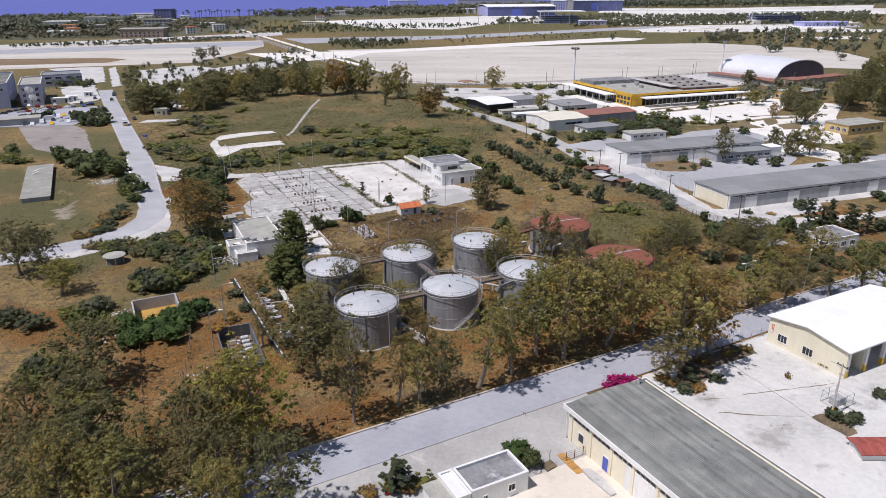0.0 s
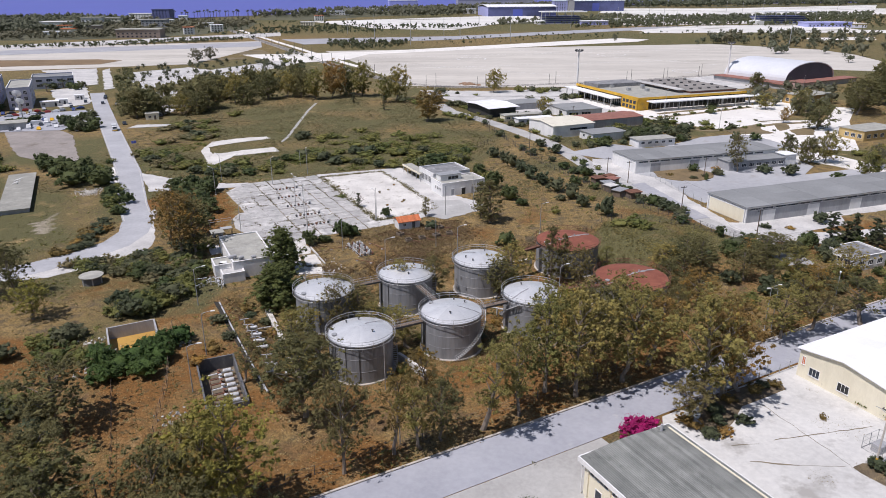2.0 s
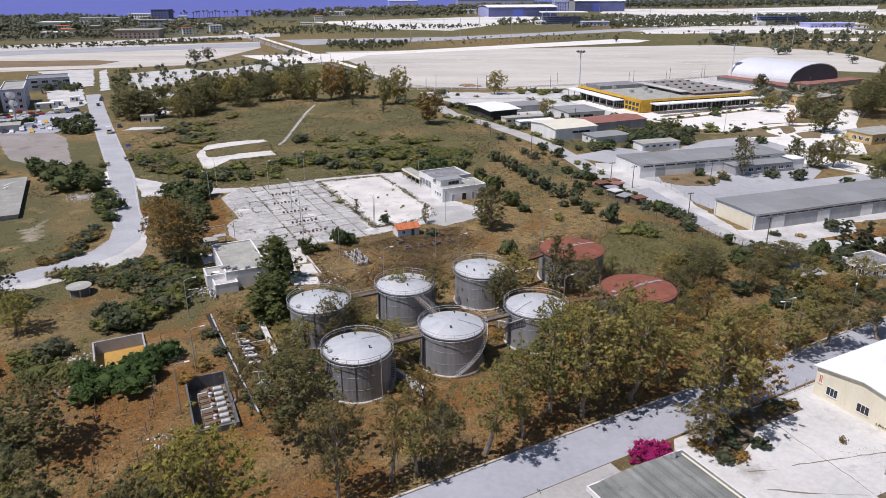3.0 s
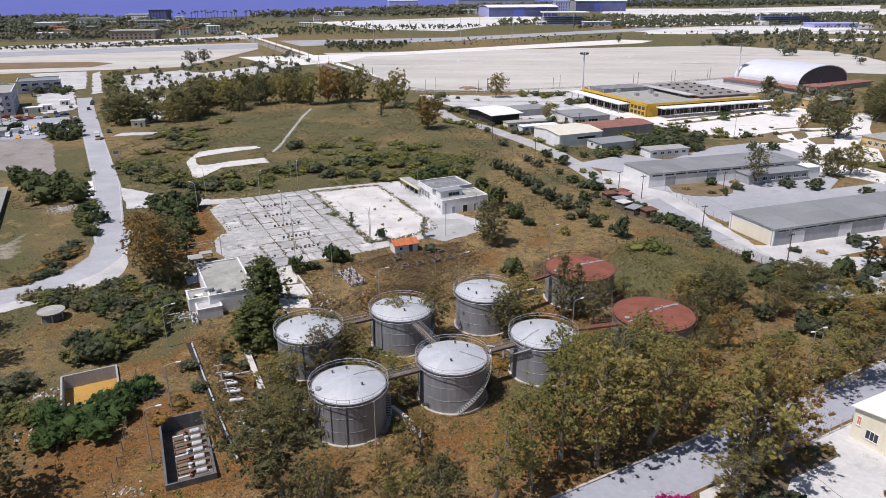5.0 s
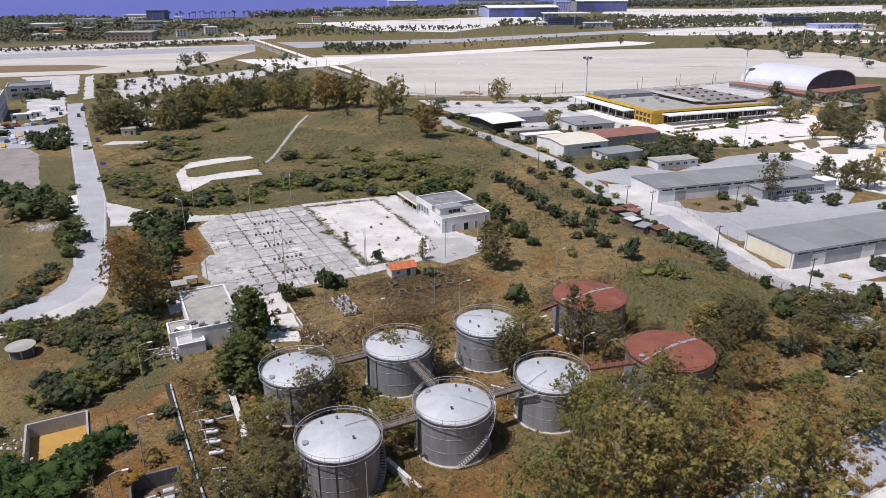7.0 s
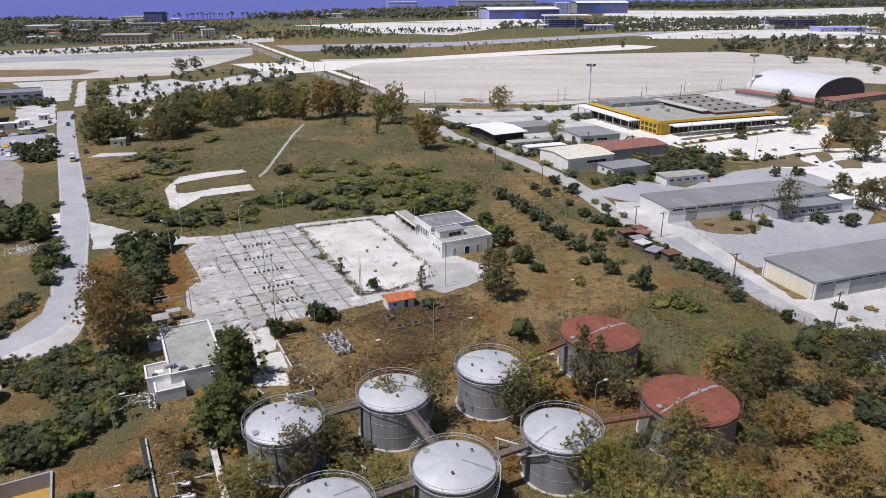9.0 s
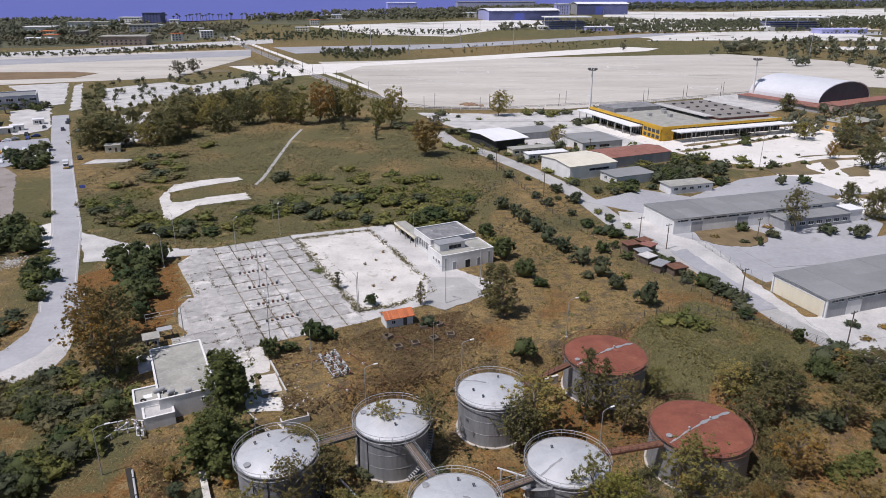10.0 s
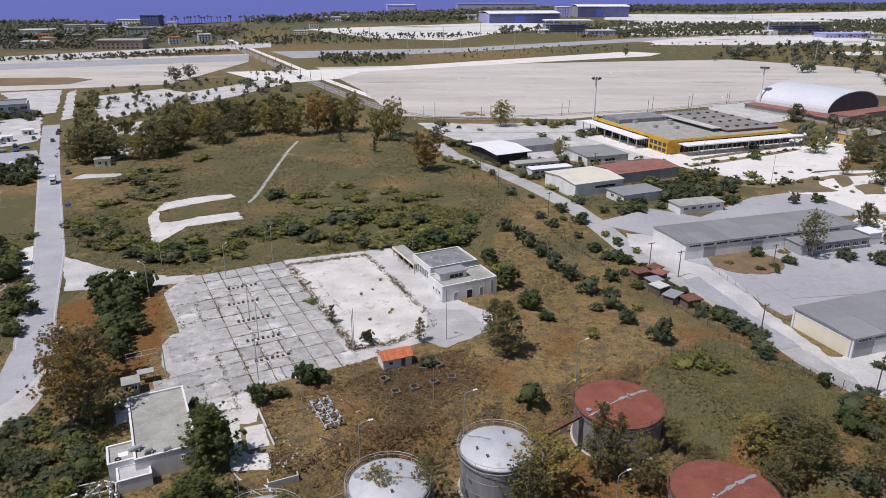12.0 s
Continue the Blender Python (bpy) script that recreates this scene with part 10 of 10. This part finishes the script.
TRENCH = [(-57.1, 111.2), (-50.8, 97.2), (-44.8, 83.8)]
fence(TRENCH, 2.5, 1.3, WOOD, "broken wire fence on short dark posts", 2)
scatter("trench_weeds", "dark weeds along the broken fence", MASTIC, (-90, 0, 60, 140), 420, 24, 0.42, 7, 0.1, lambda x, y: is_free(x, y) and near_line(x, y, TRENCH, 0.5))
scatter("verge_weeds", "dry weeds along the kerb", STRAW, (-60, 120, 50, 170), 2600, 25, 0.4, 5, 0.2, lambda x, y: is_free(x, y) and near_line(x, y, [along(-20, -2.2), along(150, -2.2)], 2.0))

row("bush", ["dry", "olive"], [(36.7, 102.2), (38.3, 100.0), (40.7, 100.4), (44.7, 103.4), (35.6, 103.7)], 1.5, 1.8)
fence([(-34.7, 466.6), (-2.3, 463.6), (63.7, 477.6), (134.6, 494.5), (220.0, 533.2)], 5.0, 2.4, WALL_WHITE, "pale mesh fence along the apron edge", 1)
row("bush", ["olive"], [(76.1, 349.8), (84.2, 353.7), (92.1, 356.8), (98.1, 360.9), (106.0, 363.1), (113.6, 367.4), (122.6, 371.8), (130.1, 375.2), (138.7, 380.9), (148.4, 385.7), (157.1, 390.6)], 0.9, 1.3)
row("bush", ["olive", "shrub"], [(92.7, 331.5), (100.4, 335.0), (106.0, 333.4), (121.0, 340.5), (129.4, 346.1), (136.7, 348.0), (145.9, 351.9), (143.2, 335.7), (143.7, 325.9), (146.4, 319.7)], 1.0, 1.3)
row("bush", ["olive", "shrub"], [(-2.1, 402.8), (3.7, 390.3), (8.3, 383.2), (12.4, 369.8), (17.2, 357.5), (22.6, 349.8), (26.2, 338.9), (-5.2, 430.9), (1.4, 440.3), (12.7, 434.2)], 1.8, 2.2)

tx, ty = (-29.9, 156.2)
ux, uy = (-25.5, 158.2)
tl = math.hypot(ux - tx, uy - ty)
tro = base("concrete_trough", tx, ty, None, math.degrees(math.atan2(uy - ty, ux - tx)), "long open concrete trough half full of soil", "trough")
part("wall", boxes((0, tl, 0, 0.2, -0.2, 0.9)), CONCRETE, tro)
part("wall", boxes((0, tl, 2.2, 2.4, -0.2, 0.9)), CONCRETE, tro)
part("wall", boxes((0, 0.2, 0.2, 2.2, -0.2, 0.9)), CONCRETE, tro)
part("wall", boxes((tl - 0.2, tl, 0.2, 2.2, -0.2, 0.9)), CONCRETE, tro)
part("soil", boxes((0.2, tl - 0.2, 0.2, 2.2, -0.2, 0.4)), surf("trough_soil", (0.30, 0.24, 0.17), (0.18, 0.14, 0.10), 0.5, 4.0), tro)
ax_, ay_ = (-36.3, 175.0)
bx_, by_ = (-30.9, 164.7)
kl = math.hypot(bx_ - ax_, by_ - ay_)
kb = base("low_wall", ax_, ay_, None, math.degrees(math.atan2(by_ - ay_, bx_ - ax_)), "low crumbling concrete wall beside the pad", "wall")
part("wall", boxes((0, kl * 0.55, -0.15, 0.15, -0.2, 0.55), bevel=0.03), CONCRETE, kb)
part("stump", boxes((kl * 0.58, kl, -0.15, 0.15, -0.2, 0.35), bevel=0.03), CONCRETE, kb)
# a lean-to beside the guard hut, and odd pipes on the field
lt = base("lean_to", *((-61.4, 183.1)), None, 27, "sheet lean-to on posts beside the hut", "shelter")
part("roof", boxes((0, 3.0, 0, 2.0, 2.1, 2.18)), WALL_GREY, lt)
for x, y in ((0.1, 0.1), (2.9, 0.1), (0.1, 1.9), (2.9, 1.9)):
    part("post", boxes((x - 0.05, x + 0.05, y - 0.05, y + 0.05, -0.2, 2.1)), WOOD, lt)
for p, q in ((((-31.7, 173.8)), ((-26.8, 175.7))), (((-22.4, 179.2)), ((-17.5, 173.9))), (((-24.3, 167.1)), ((-19.2, 164.9)))):
    L = math.hypot(q[0] - p[0], q[1] - p[1])
    ob = base("loose_pipe", *p, None, math.degrees(math.atan2(q[1] - p[1], q[0] - p[0])), "rusty steel pipe lying on low blocks", "pipe", "loose pipes")
    part("pipe", tubes(((0, 0, 0.35), (L, 0, 0.35), 0.08)), RUST_STEEL, ob)
    for k in (0.15, 0.85):
        part("block", boxes((L * k - 0.2, L * k + 0.2, -0.25, 0.25, -0.2, 0.26)), CONCRETE, ob)

POLE_GRASS = [(55.5, 93.1), (57.5, 93.9), (60.9, 93.8), (60.8, 91.1), (60.6, 89.1), (58.8, 88.1), (57.2, 89.9)]
scatter("yard_grass", "dry brown grass around the utility pole", surf("dead_grass", (0.34, 0.26, 0.13), (0.17, 0.125, 0.06), 0.3, 3.0, island=0.3), (40, 75, 70, 105), 900, 31, 0.24, 7, -1.0, lambda x, y: inside_poly(x, y, POLE_GRASS))
row("bush", ["dry", "olive"], [(49.7, 112.7), (51.6, 113.8), (53.7, 114.2), (40.6, 103.4), (44.6, 109.6), (41.3, 106.6)], 1.4, 1.7)

def in_basin(x, y):
    u = (x - 5) * CG + (y - 148) * SG
    v = -(x - 5) * SG + (y - 148) * CG
    return -50 < u < 44 and -23 < v < 23 and is_free(x, y)


scatter("basin_scrub", "brown and green brush on the tank basin floor", WEED, (-60, 60, 95, 200), 2600, 33, 0.5, 7, 0.25, in_basin)
DEADPATCH = [(-36.0, 176.0), (-14.0, 191.0), (2.0, 199.0), (8.0, 190.0), (2.0, 176.0), (-14.0, 163.0), (-30.0, 158.0)]
scatter("dead_weeds", "grey-brown dead weeds round the old pump beds", leafy("dead_weed_stalks", (0.26, 0.185, 0.10), (0.10, 0.075, 0.045)), (-40, 12, 150, 205), 5200, 61, 0.42, 3, None, lambda x, y: is_free(x, y) and inside_poly(x, y, DEADPATCH))
scatter("bank_grass", "tall olive-green grass on the eastern bank", leafy("bank_grass_blades", (0.33, 0.30, 0.12), (0.15, 0.145, 0.06)), (0, 95, 120, 220), 7500, 34, 0.30, 3, 0.3, lambda x, y: is_free(x, y) and inside_poly(x, y, EASTBANK))
for a, b, zz in ((((-19.1, 146.2)), ((-14.3, 140.2)), -3.9), (((6.0, 146.8)), ((11.9, 143.9)), -2.6), (((-31.5, 126.0)), ((-24.4, 126.7)), -3.8), (((-28.6, 121.6)), ((-24.4, 124.8)), -3.8)):
    L = math.hypot(b[0] - a[0], b[1] - a[1])
    ob = base("basin_pipe", a[0], a[1], zz, math.degrees(math.atan2(b[1] - a[1], b[0] - a[0])), "white product pipe on short stands between tanks", "pipe", "basin pipes")
    part("pipe", tubes(((0, 0, 0.5), (L, 0, 0.5), 0.16)), PIPE, ob)
    for k in (0.1, 0.5, 0.9):
        part("stand", boxes((L * k - 0.12, L * k + 0.12, -0.2, 0.2, -2.2 if zz > -3 else -0.6, 0.36)), CONCRETE, ob)
